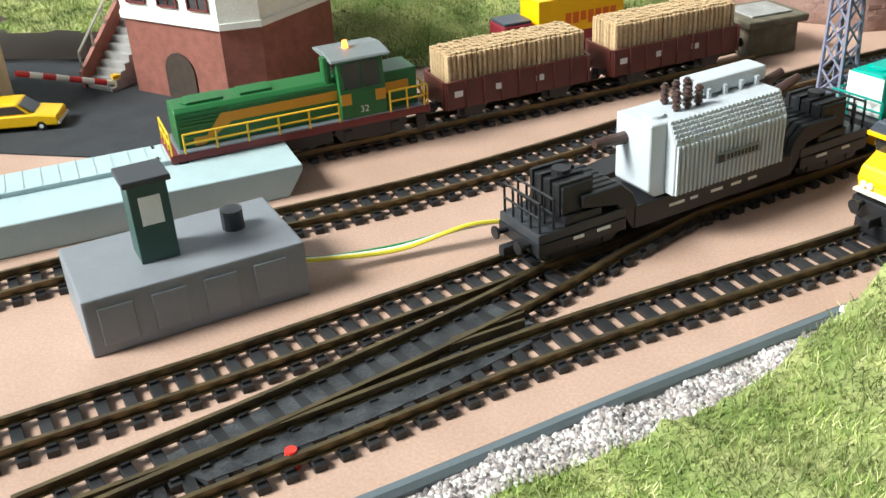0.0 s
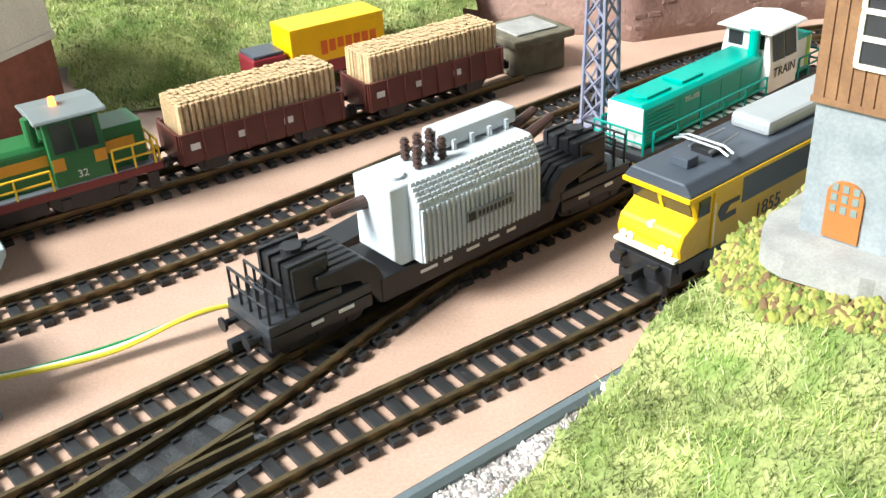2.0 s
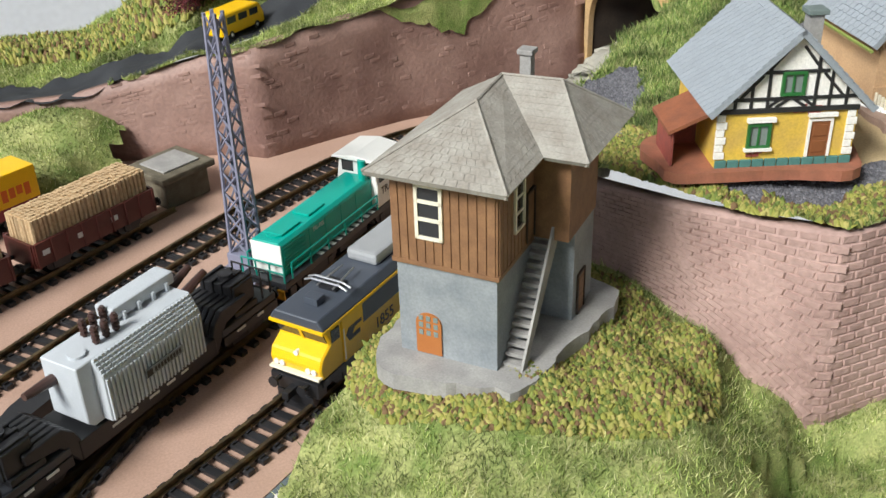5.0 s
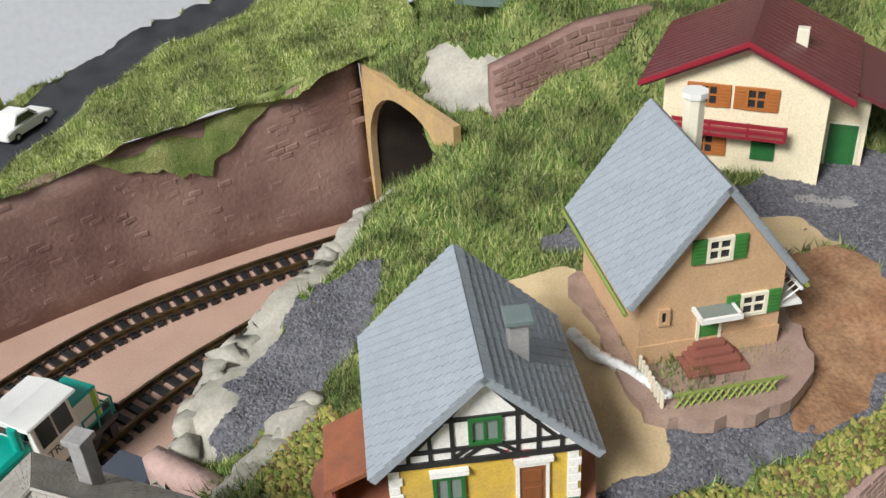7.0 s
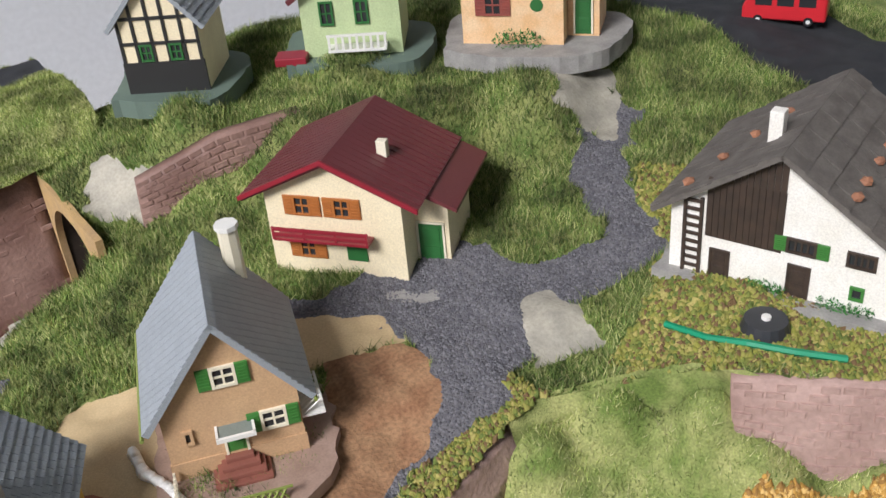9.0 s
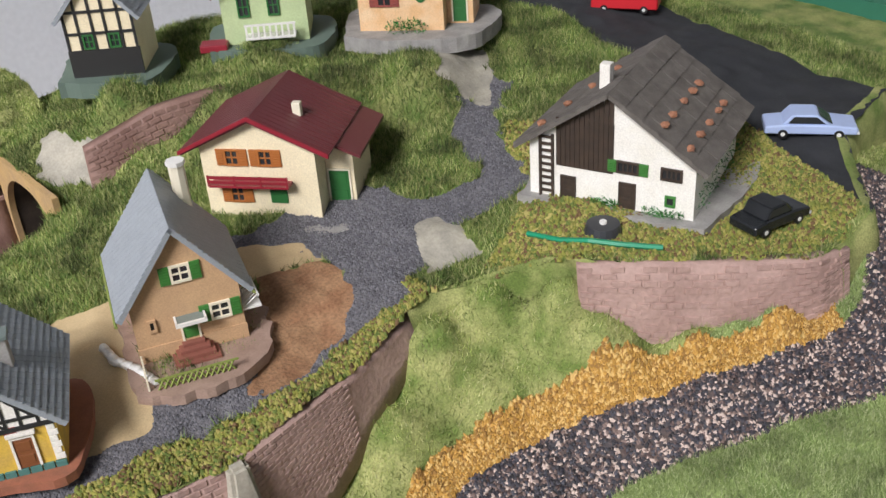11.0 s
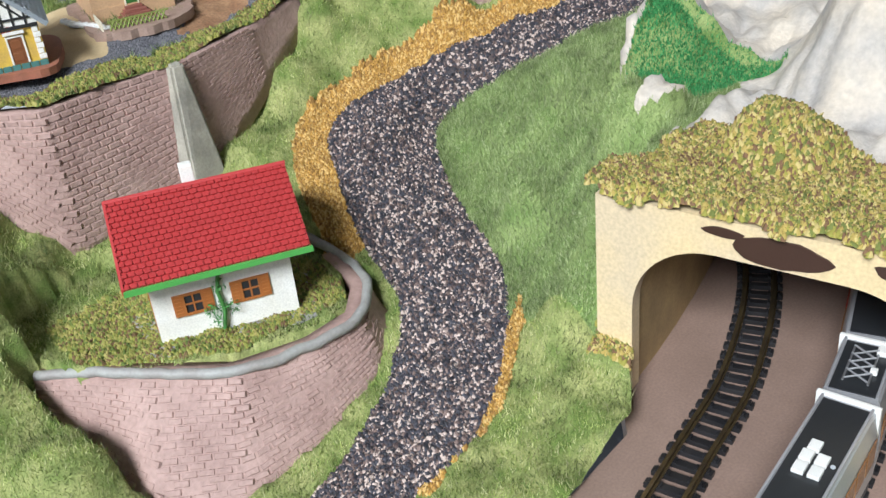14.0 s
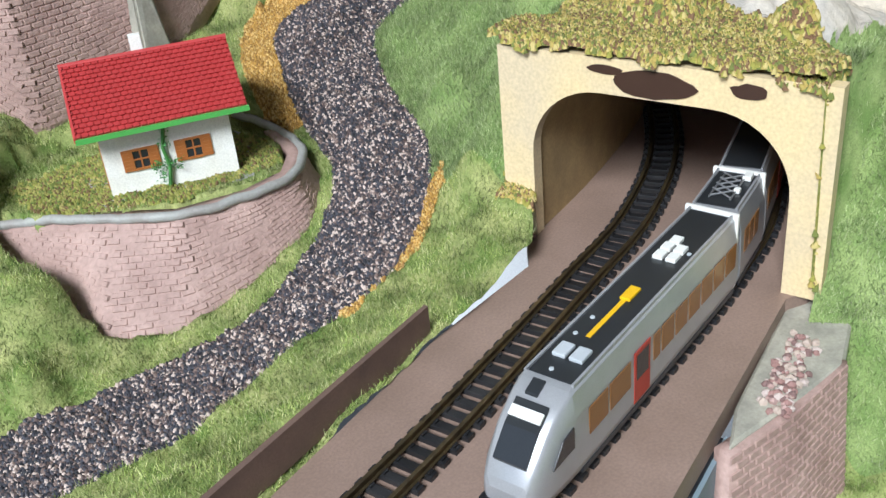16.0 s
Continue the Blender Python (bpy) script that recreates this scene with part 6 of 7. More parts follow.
for s, a in ((-1, 0.2), (1, 0.3), (1, -0.3)):
    bs = part("bushing", rod((s * 2.1, a, 2.3 if s < 0 else 2.5), (s * 3.2, a, 2.35 if s < 0 else 2.85), 0.18, None, 10, 0.11), M_INSUL, tr)
pl = part("name_plate", box(-0.45, 1.0, -1.24, -1.19, 1.6, 1.86), plain("plate_grey", (0.22, 0.24, 0.25), 0.4), tr, "grey name plate with illegible raised bars")
part("emblem", box(-0.42, -0.22, -1.26, -1.235, 1.63, 1.83), M_BLACK, pl)
for k in range(9):
    part("letter_bar", box(-0.12 + 0.12 * k, -0.05 + 0.12 * k, -1.255, -1.235, 1.66, 1.80), M_BLACK, pl)
M_MARK = plain("white_marking", (0.7, 0.7, 0.68), 0.6)
for a, w in ((-1.6, 0.5), (-0.9, 0.25), (-0.2, 0.4), (0.5, 0.35), (1.1, 0.3), (-4.6, 0.3), (-3.9, 0.4), (3.6, 0.4), (4.6, 0.3)):
    part("marking", box(a, a + w, -0.9 if abs(a) > 3 else -0.862, -0.875 if abs(a) > 3 else -0.845, 0.6, 0.68), M_MARK, t)


def hood_loco(name, x, y, turn, L, body, cabm, roofm, frame, railm, label, cab0, cab1, stripe=None, white_end=None):
    t = thing(name, x, y, ON, turn, label, "locomotive", "locomotives")
    h = L / 2
    part("frame", box(-h, h, -0.92, 0.92, 0.62, 0.86, None, 0.03), frame, t)
    part("tank", box(-1.0, 0.9, -0.7, 0.7, 0.15, 0.6, None, 0.05), M_BLACK, t)
    hood = part("long_hood", gable([(-0.62, 0.86), (0.62, 0.86), (0.62, 2.0), (0.5, 2.12), (-0.5, 2.12), (-0.62, 2.0)], -h + 0.35, cab0, None, 0.02), body, t)
    for a, b in ((-h + 0.8, -h + 1.9), (-h + 2.4, -h + 3.4)):
        part("hatch", box(a, b, -0.35, 0.35, 2.12, 2.2, None, 0.02), body, hood)
    part("roof_fan", rod((-h + 0.95, 0, 2.12), (-h + 0.95, 0, 2.17), 0.34, None, 20), body, hood)
    for k in range(9):
        part("louvre", box(-h + 0.45, -h + 1.7, -0.645, -0.61, 0.98 + 0.11 * k, 1.05 + 0.11 * k), body, hood)
    for k in range(4):
        u = -h + 1.95 + (cab0 + h - 2.1) * k / 4
        part("panel_door", box(u, u + (cab0 + h - 2.1) / 4 - 0.05, -0.64, -0.6, 0.95, 1.95, None, 0.012), body, hood)
    part("exhaust", rod((cab0 - 0.25, -0.42, 1.9), (cab0 - 0.25, -0.42, 2.85), 0.16, None, 12), body, hood)
    part("short_hood", box(cab1, h - 0.3, -0.62, 0.62, 0.86, 2.1, None, 0.04), body, t)
    cab = part("cab", gable([(-0.88, 0.86), (0.88, 0.86), (0.88, 1.75), (0.72, 2.75), (-0.72, 2.75), (-0.88, 1.75)], cab0, cab1, None, 0.02), cabm, t)
    part("cab_roof", gable([(-0.95, 2.74), (0.95, 2.74), (0.9, 2.82), (0, 2.95), (-0.9, 2.82)], cab0 - 0.22, cab1 + 0.22, None, 0.02), roofm, cab)
    mid = (cab0 + cab1) / 2
    for s in (-1, 1):
        for a in (cab0 + 0.16, mid + 0.04):
            w = gable([(s * 0.885, 1.84), (s * 0.90, 1.84), (s * 0.775, 2.62), (s * 0.76, 2.62)], a, a + (cab1 - cab0) / 2 - 0.2)
            part("side_window", w, GLASS, cab)
        for yy in (-0.62, 0.12):
            u = cab0 - 0.012 if s < 0 else cab1
            part("end_window", box(u, u + 0.012, yy, yy + 0.5, 2.2, 2.62), GLASS, cab)
    for s in (-1, 1):
        rails_of(t, -h + 0.45, cab0 - 0.1, s * 0.9, 0.86, 1.45, 6, railm)
        rails_of(t, cab1 + 0.1, h - 0.2, s * 0.9, 0.86, 1.55, 3, railm)
        end_rails(t, s * (h - 0.06), 0.85, 0.86, 1.5, 4, railm)
        part("ladder", box(s * (h - 0.35) - 0.15, s * (h - 0.35) + 0.15, -0.95, -0.82, 0.1, 0.62), M_BLACK, t)
        bogie(t, s * (h - 2.0), 2.5, 1.45)
        buffers(t, s * h, s)
    if stripe:
        for a, b, z0, z1 in ((-h + 2.0, cab0 - 0.02, 1.5, 1.8), (cab1 + 0.02, h - 0.6, 1.4, 1.75)):
            part("stripe", box(a, b, -0.65, -0.60, z0, z1), stripe, t)
        part("stripe", slab([(-h + 0.8, 0.95), (-h + 1.1, 0.95), (-h + 2.0, 1.5), (-h + 2.0, 1.8), (-h + 1.7, 1.8), (-h + 1.2, 1.2), (-h + 0.8, 1.2)], -0.652, -0.6), stripe, t)
        part("stripe", box(cab0 + 0.02, cab0 + 0.35, -0.9, -0.86, 1.35, 1.7), stripe, cab)
        part("stripe", box(cab1 - 0.35, cab1 - 0.02, -0.9, -0.86, 1.35, 1.7), stripe, cab)
    if white_end:
        part("end_panel", box(-h + 0.325, -h + 0.355, -0.6, 0.6, 0.9, 2.05), white_end, t)
    return t, cab


M_TEAL = plain("teal_paint", (0.0, 0.34, 0.27), 0.38)
M_TEALRAIL = plain("teal_rail", (0.0, 0.25, 0.20), 0.45)
t, cab = hood_loco("diesel_locomotive", 12.9, 29.7, 36, 9.2, M_TEAL, M_WHITE, M_WHITE, M_DARK, M_TEALRAIL, "teal and white diesel locomotive coupled to the transformer wagon", 1.5, 3.1, None, M_WHITE)
lettering("TG-105", 0.22, -2.1, -0.648, 1.72, t, M_MARK)
lettering("TRAIN", 0.42, 2.35, -0.895, 1.32, cab, M_DARK)
for k in range(10):
    part("tread_mark", box(-2.4 + 0.38 * k, -2.2 + 0.38 * k, -0.9, -0.66, 0.862, 0.868), M_MARK, t)
part("side_panel", box(3.12, 4.28, -0.63, -0.615, 0.95, 2.0), M_WHITE, t)
part("lime_patch", box(4.0, 4.2, -0.64, -0.628, 1.0, 2.0), plain("lime_green", (0.30, 0.55, 0.04)), t)
part("warning_patch", box(-4.66, -4.6, -0.85, -0.45, 0.25, 0.6), plain("orange_warning", (0.65, 0.33, 0.02)), t)
M_LOCOGREEN = plain("green_loco_paint", (0.02, 0.13, 0.035), 0.4)
M_AMBER = plain("amber_stripe", (0.60, 0.27, 0.02), 0.45)
M_YELLOWRAIL = plain("yellow_rail", (0.72, 0.45, 0.02), 0.45)
t, cab = hood_loco("diesel_locomotive", -7.5, 27.85, 28, 8.3, M_LOCOGREEN, M_LOCOGREEN, plain("grey_cab_roof", (0.17, 0.19, 0.19), 0.5), plain("red_frame", (0.16, 0.02, 0.02), 0.5), M_YELLOWRAIL, "green diesel locomotive with amber stripe and yellow railings", 1.2, 2.7, M_AMBER)
part("walkway", box(-3.9, 3.9, -0.9, 0.9, 0.86, 0.9), plain("walkway_grey", (0.22, 0.24, 0.27)), t)
lettering("32", 0.3, 1.95, -0.9, 1.05, cab, M_MARK)
bc = part("beacon", rod((1.75, -0.1, 2.9), (1.75, -0.1, 3.15), 0.11, None, 12, 0.08), plain("beacon_amber", (0.8, 0.16, 0.02), 0.2), t, "glowing orange-red roof beacon")
glow = bpy.data.materials["beacon_amber"].node_tree.nodes["Principled BSDF"]
glow.inputs["Emission Color"].default_value, glow.inputs["Emission Strength"].default_value = (1, 0.22, 0.03, 1), 4.0

# electric locomotive
t = thing("electric_locomotive", 12.8, 24.4, ON, 33.5, "yellow electric locomotive with dark grey roof and band", "locomotive", "locomotives")
M_YEL = plain("loco_yellow", (0.80, 0.47, 0.005), 0.35)
M_SLATEGREY = plain("slate_grey_roof", (0.055, 0.065, 0.085), 0.4)
h = 5.3
body = part("body", gable([(-0.92, 0.75), (0.92, 0.75), (0.92, 2.25), (-0.92, 2.25)], -h + 1.15, h - 1.15, None, 0.02), M_YEL, t)
for s in (-1, 1):
    nose = [(s * (h - 1.15), 0.75), (s * (h - 0.1), 0.75), (s * h, 1.15), (s * (h - 0.12), 1.45), (s * (h - 0.55), 1.72), (s * (h - 0.35), 2.25), (s * (h - 1.15), 2.25)]
    ns = part("nose", slab(nose if s > 0 else nose[::-1], -0.9, 0.9, None, 0.05), M_YEL, t)
    part("windscreen", slab([(s * (h - 0.56), 1.78), (s * (h - 0.38), 2.2), (s * (h - 0.33), 2.2), (s * (h - 0.51), 1.76)], -0.82, 0.82), GLASS, ns)
    part("pillar", slab([(s * (h - 0.56), 1.76), (s * (h - 0.36), 2.22), (s * (h - 0.31), 2.22), (s * (h - 0.49), 1.74)], -0.05, 0.05), M_YEL, ns)
    part("bumper", box(min(s * (h - 0.2), s * (h + 0.1)), max(s * (h - 0.2), s * (h + 0.1)), -0.88, 0.88, 0.82, 0.9, None, 0.02), M_CREAMTRIM, ns)
    for y in (-0.66, -0.46, 0.46, 0.66):
        part("headlight", rod((s * (h - 0.1), y, 1.04), (s * (h + 0.03), y, 1.04), 0.09, None, 10), M_WHITE, ns)
    part("top_light", rod((s * (h - 0.25), 0, 1.45), (s * (h - 0.08), 0, 1.45), 0.08, None, 10), M_WHITE, ns)
    part("side_window", box(min(s * (h - 1.0), s * (h - 0.62)), max(s * (h - 1.0), s * (h - 0.62)), -0.93, 0.93, 1.75, 2.15), GLASS, ns)
    part("cab_step", box(min(s * (h - 0.3), s * (h + 0.12)), max(s * (h - 0.3), s * (h + 0.12)), -0.85, 0.85, 0.2, 0.72, None, 0.05), M_BLACK, t)
    part("plough", box(min(s * (h - 0.1), s * (h + 0.15)), max(s * (h - 0.1), s * (h + 0.15)), -0.65, 0.65, -0.15, 0.22, None, 0.04), M_BLACK, t)
    buffers(t, s * (h + 0.1), s)
    bogie(t, s * 3.0, 3.4, 1.5, 3)
    for y in (-0.93, 0.93):
        part("grab_rail", rod((s * (h - 1.2), y, 0.85), (s * (h - 1.2), y, 1.9), 0.025, None, 5), M_CREAMTRIM, ns)
part("frame", box(-h + 0.1, h - 0.1, -0.9, 0.9, 0.5, 0.75), M_BLACK, t)
roof = part("roof", gable([(-0.93, 2.25), (0.93, 2.25), (0.93, 2.36), (0.74, 2.62), (-0.74, 2.62), (-0.93, 2.36)], -h + 0.25, h - 0.25, None, 0.03), M_SLATEGREY, t)
part("roof_edge", box(-h + 0.2, h - 0.2, -0.95, 0.95, 2.22, 2.33, None, 0.02), M_YEL, roof)
part("grey_band", box(-h + 2.2, h - 2.0, -0.925, 0.925, 1.55, 2.22), M_SLATEGREY, body)
part("roof_box", box(-h + 0.9, -h + 1.3, -0.3, 0.2, 2.62, 2.85, None, 0.03), M_SLATEGREY, roof)
part("machine_cover", box(-h + 3.6, h - 2.6, -0.55, 0.55, 2.62, 3.0, None, 0.12), plain("silver_cover", (0.42, 0.43, 0.44), 0.35, 0.3), roof)
pg = part("pantograph", box(-h + 1.8, -h + 2.4, -0.3, 0.3, 2.62, 2.72), M_BLACK, roof)
bm = bmesh.new()
for y in (-0.28, 0.28):
    rod((-h + 1.7, y, 2.78), (-h + 2.9, y * 0.7, 2.86), 0.03, bm, 5)
for u in (-h + 1.75, -h + 1.95):
    tube([(u, -0.75, 2.82), (u, -0.5, 2.92), (u, 0.5, 2.92), (u, 0.75, 2.82)], 0.035, bm)
part("collector", bm, plain("bright_metal", (0.5, 0.5, 0.5), 0.3, 0.8), pg)
lettering("1855", 0.52, -2.0, -0.932, 0.95, body, M_BLACK)
em = [(-h + 1.45, 1.35), (-h + 2.0, 1.35), (-h + 2.0, 1.5), (-h + 1.6, 1.5), (-h + 1.75, 1.68), (-h + 2.1, 1.68), (-h + 2.1, 1.8), (-h + 1.45, 1.8), (-h + 1.3, 1.6)]
part("emblem", slab(em, -0.932, -0.92), M_BLACK, body, "black angular railway emblem")

# open wagons with bundled logs
M_OXIDE = mat("oxide_red_plastic", (0.115, 0.028, 0.022), (0.09, 0.022, 0.018), 0.5, 0.04, 0.5)
M_LOG = mat("pale_log_wood", (0.56, 0.40, 0.23), (0.44, 0.30, 0.16), 0.12, 0.03, 0.8, vary=0.16)
stake = rod((0, 0, 0), (0, 0, 1.15), 0.085, None, 7)
for v in stake.verts:
    v.co *= C
log_mesh = bpy.data.meshes.new("log"); stake.to_mesh(log_mesh); stake.free(); log_mesh.materials.append(M_LOG)
for px, py, turn in ((-0.95, 31.3, 28.5), (4.55, 34.2, 29)):
    w = thing("open_wagon", px, py, ON, turn, "oxide-red open wagon on the loading track", "goods wagon", "open wagons")
    part("floor", box(-2.7, 2.7, -0.82, 0.82, 0.55, 0.7), M_OXIDE, w)
    for s in (-1, 1):
        sd = part("side", box(-2.7, 2.7, s * 0.82 - 0.05, s * 0.82 + 0.05, 0.5, 1.42), M_OXIDE, w)
        part("end", box(s * 2.7 - 0.05, s * 2.7 + 0.05, -0.769, 0.769, 0.5, 1.42), M_OXIDE, w)
        for k in range(9):
            part("stanchion", box(-2.62 + 0.655 * k - 0.04, -2.62 + 0.655 * k + 0.04, s * 0.9 - 0.03, s * 0.9 + 0.03, 0.5, 1.44), M_OXIDE, sd)
        for k in range(3):
            part("marking", box(-2.4 + 1.5 * k, -2.1 + 1.5 * k, s * 0.876 - 0.004, s * 0.876 + 0.004, 0.9, 1.1), M_MARK, sd)
        bogie(w, s * 1.6, 0.9, 1.35, 1)
        buffers(w, s * 2.75, s)
    part("underframe", box(-2.6, 2.6, -0.45, 0.45, 0.35, 0.55), M_BLACK, w)
    ld = thing("log_load", px, py, ON + 0.71, turn, "stack of pale upright cut logs in the red wagon", "logs", "log loads")
    part("stack_core", box(-2.45, 2.45, -0.62, 0.62, 0, 1.5), M_LOG, ld)
    r = random.Random(px)
    def stand(x, y, z=0.0):
        ob = new("log", log_mesh); ob.parent = ld
        ob.matrix_basis = pose(C * x, C * y, C * z, r.uniform(-0.5, 0.5), r.uniform(-0.5, 0.5), r.uniform(0, 90)) @ Matrix.Diagonal((1, 1, 1.32 * r.uniform(0.99, 1.01), 1))
    for k in range(28):
        stand(-2.46 + 0.182 * k, -0.66); stand(-2.46 + 0.182 * k, 0.66)
    for k in range(6):
        stand(-2.48, -0.5 + 0.2 * k); stand(2.48, -0.5 + 0.2 * k)
    bm = bmesh.new()
    for i in range(27):
        for j in range(7):
            x, y, s = -2.4 + 0.182 * i, -0.55 + 0.185 * j, 0.09 * r.uniform(0.85, 1.05)
            rod((x, y, 1.48), (x, y, 1.56 + 0.05 * r.random()), s, bm, 7)
    tagged(part("log_ends", bm, M_LOG, ld), "", "", "", "stuff")

at_station(False)
# railcar on the deck
M_SILVER = plain("silver_paint", (0.42, 0.42, 0.44), 0.32, 0.4)
M_ROOFBLACK = plain("railcar_roof", (0.02, 0.022, 0.025), 0.4)
M_LIT = plain("lit_amber_window", (0.25, 0.11, 0.03), 0.2)
rc = thing("railcar", 17.2, -13.02, -0.15 + ON, 4.9, "silver articulated railcar with black roof entering the tunnel", "railcar")


def hull(sections, bm=None):
    """A car body lofted through sections (x, half width, shoulder height, roof half width, roof height, floor)."""
    own = bmesh.new()
    rings = []
    for x, w, zs, rw, zr, zf in sections:
        half = [(w * 0.92, zf), (w, zf + 0.25), (w, zf + (zs - zf) * 0.6), (w * 0.97, zs), (rw + 0.08, zr - 0.08), (rw, zr)]
        rings.append([own.verts.new((x, -a, z)) for a, z in half] + [own.verts.new((x, a, z)) for a, z in half[::-1]])
    for u, v in zip(rings, rings[1:]):
        for k in range(12):
            own.faces.new((u[k], v[k], v[(k + 1) % 12], u[(k + 1) % 12]))
    own.faces.new(rings[0]); own.faces.new(rings[-1][::-1])
    bmesh.ops.recalc_face_normals(own, faces=own.faces[:])
    return join(bm, own)


def car(parent, x0, y0, turn, L, nose, windows):
    """One section: local x backwards along the car, from its outer end."""
    g = pose(C * x0, C * y0, 0, 0, 0, turn)
    full = (0.8, 1.75, 0.6, 2.42, 0.12)
    rows = [(x, *full) for x in (0.0, L)]
    if nose:
        rows = [(-1.95, 0.46, 0.62, 0.36, 0.72, 0.2), (-1.86, 0.58, 0.8, 0.46, 0.95, 0.14), (-1.55, 0.68, 1.15, 0.52, 1.35, 0.12), (-1.1, 0.75, 1.5, 0.56, 1.85, 0.12), (-0.6, 0.78, 1.68, 0.58, 2.2, 0.12), (-0.15, 0.8, 1.74, 0.6, 2.4, 0.12)] + rows
    shell = part("car_body", hull(rows), M_SILVER, parent)
    shell.matrix_basis = g
    for p in shell.data.polygons:
        p.use_smooth = nose and p.center.x < -0.1 * C and abs(p.normal.x) < 0.9
    part("roof_panel", box(0.06, L - 0.25, -0.55, 0.55, 2.415, 2.45, None, 0.012), M_ROOFBLACK, shell)
    for sd in (-1, 1):
        part("roof_rail", box(0.0, L, sd * 0.6 - 0.035, sd * 0.6 + 0.035, 2.38, 2.48, None, 0.01), M_SILVER, shell)
        for a, b, red in windows:
            if red:
                dr = part("door", box(a, b, sd * 0.803 - 0.012, sd * 0.803 + 0.012, 0.3, 1.78), M_DOORRED, shell, "red sliding door")
                part("door_pane", box(a + 0.1, b - 0.1, sd * 0.818 - 0.006, sd * 0.818 + 0.006, 0.95, 1.65), GLASS, dr)
            else:
                part("side_window", box(a, b, sd * 0.803 - 0.01, sd * 0.803 + 0.01, 0.95, 1.7), M_LIT, shell)
        part("skirt", box(0.1, L - 0.1, sd * 0.72 - 0.04, sd * 0.72 + 0.04, -0.02, 0.13), M_DARK, shell)
    part("end_frame", box(L - 0.16, L, -0.78, 0.78, 0.2, 2.5, None, 0.05), M_WHITE, shell)
    if nose:
        wl = [(-1.62, 1.1), (-1.12, 1.66), (-0.62, 2.06), (-0.62, 2.14), (-1.14, 1.76), (-1.66, 1.2)]
        ws = part("windscreen", slab([(x - 0.03, z + 0.12) for x, z in wl], -0.42, 0.42, None, 0.01), GLASS, shell, "wide raked windscreen")
        part("display_blind", slab([(-1.02, 2.0), (-0.82, 2.14), (-0.84, 2.19), (-1.05, 2.05)], -0.4, 0.4), M_WHITE, ws)
        part("roof_aerial", slab([(-0.5, 2.2), (-0.1, 2.38), (-0.12, 2.46), (-0.5, 2.32)], -0.02, 0.3, None, 0.01), M_ROOFBLACK, shell)
        for sd in (-1, 1):
            part("tail_light", rod((-1.82, sd * 0.42, 0.86), (-1.68, sd * 0.42, 0.92), 0.08, None, 10), M_TAIL, shell)
            part("buffer_block", box(-2.05, -1.8, sd * 0.5 - 0.12, sd * 0.5 + 0.12, 0.08, 0.36, None, 0.04), M_BLACK, shell)
            part("cab_window", slab([(-1.2, 1.05), (-0.3, 1.05), (-0.3, 1.62), (-0.75, 1.55)], sd * 0.79 - 0.015, sd * 0.79 + 0.015), GLASS, shell)
        part("coupler_pocket", box(-1.98, -1.9, -0.34, 0.34, 0.1, 0.34), M_BLACK, shell)
        for yy in (-0.24, 0.2):
            part("roof_hatch", box(0.75, 1.25, yy - 0.17, yy + 0.17, 2.45, 2.56, None, 0.03), M_TRAFO, shell)
        part("roof_stripe", box(1.75, 3.7, -0.06, 0.06, 2.45, 2.47), M_YEL, shell)
        part("roof_box", box(3.5, 4.1, -0.16, 0.12, 2.45, 2.53, None, 0.02), M_YEL, shell)
        for a, yy in ((5.6, -0.2), (5.6, 0.16), (6.05, -0.2), (6.05, 0.16), (6.45, 0.1)):
            part("roof_unit", box(a, a + 0.36, yy - 0.14, yy + 0.14, 2.45, 2.56, None, 0.02), M_WHITE, shell)
        for a, yy in ((0.3, 0.1), (1.75, 0.33), (2.5, 0.3), (6.2, -0.45)):
            part("roof_bolt", rod((a, yy, 2.44), (a, yy, 2.48), 0.06, None, 8), M_TRAFO, shell)
    return shell


M_DOORRED = plain("door_red", (0.40, 0.035, 0.02), 0.4)
M_TAIL = plain("tail_red", (0.7, 0.06, 0.04), 0.3)
SIDE = [(0.35, 1.2, 0), (1.3, 2.3, 0), (2.5, 3.3, 1), (3.5, 3.85, 0)] + [(3.95 + 0.78 * k, 4.62 + 0.78 * k, 0) for k in range(6)]
car(rc, 0.0, 0.0, 0, 8.75, True, SIDE)
mid = car(rc, 8.95, 0.04, 6, 2.45, False, [(0.3, 0.7, 0), (0.8, 1.2, 0), (1.3, 1.7, 0)])
bm = bmesh.new()
for k in range(4):
    rod((0.5 + 0.35 * k, -0.3, 2.5), (0.75 + 0.35 * k, 0.3, 2.62), 0.03, bm, 5)
    rod((0.5 + 0.35 * k, 0.3, 2.5), (0.75 + 0.35 * k, -0.3, 2.62), 0.03, bm, 5)
for sd in (-1, 1):
    rod((0.4, sd * 0.3, 2.5), (1.9, sd * 0.3, 2.5), 0.03, bm, 5)
part("pantograph", bm, plain("pantograph_metal", (0.35, 0.35, 0.36), 0.35, 0.7), mid, "folded metal pantograph")
part("roof_unit", box(1.75, 2.1, -0.5, -0.25, 2.45, 2.6, None, 0.03), M_WHITE, mid)
part("roof_unit", box(0.9, 1.1, -0.42, -0.24, 2.45, 2.58, None, 0.03), M_WHITE, mid)
car(rc, 11.55, 0.34, 12, 8.0, False, SIDE)
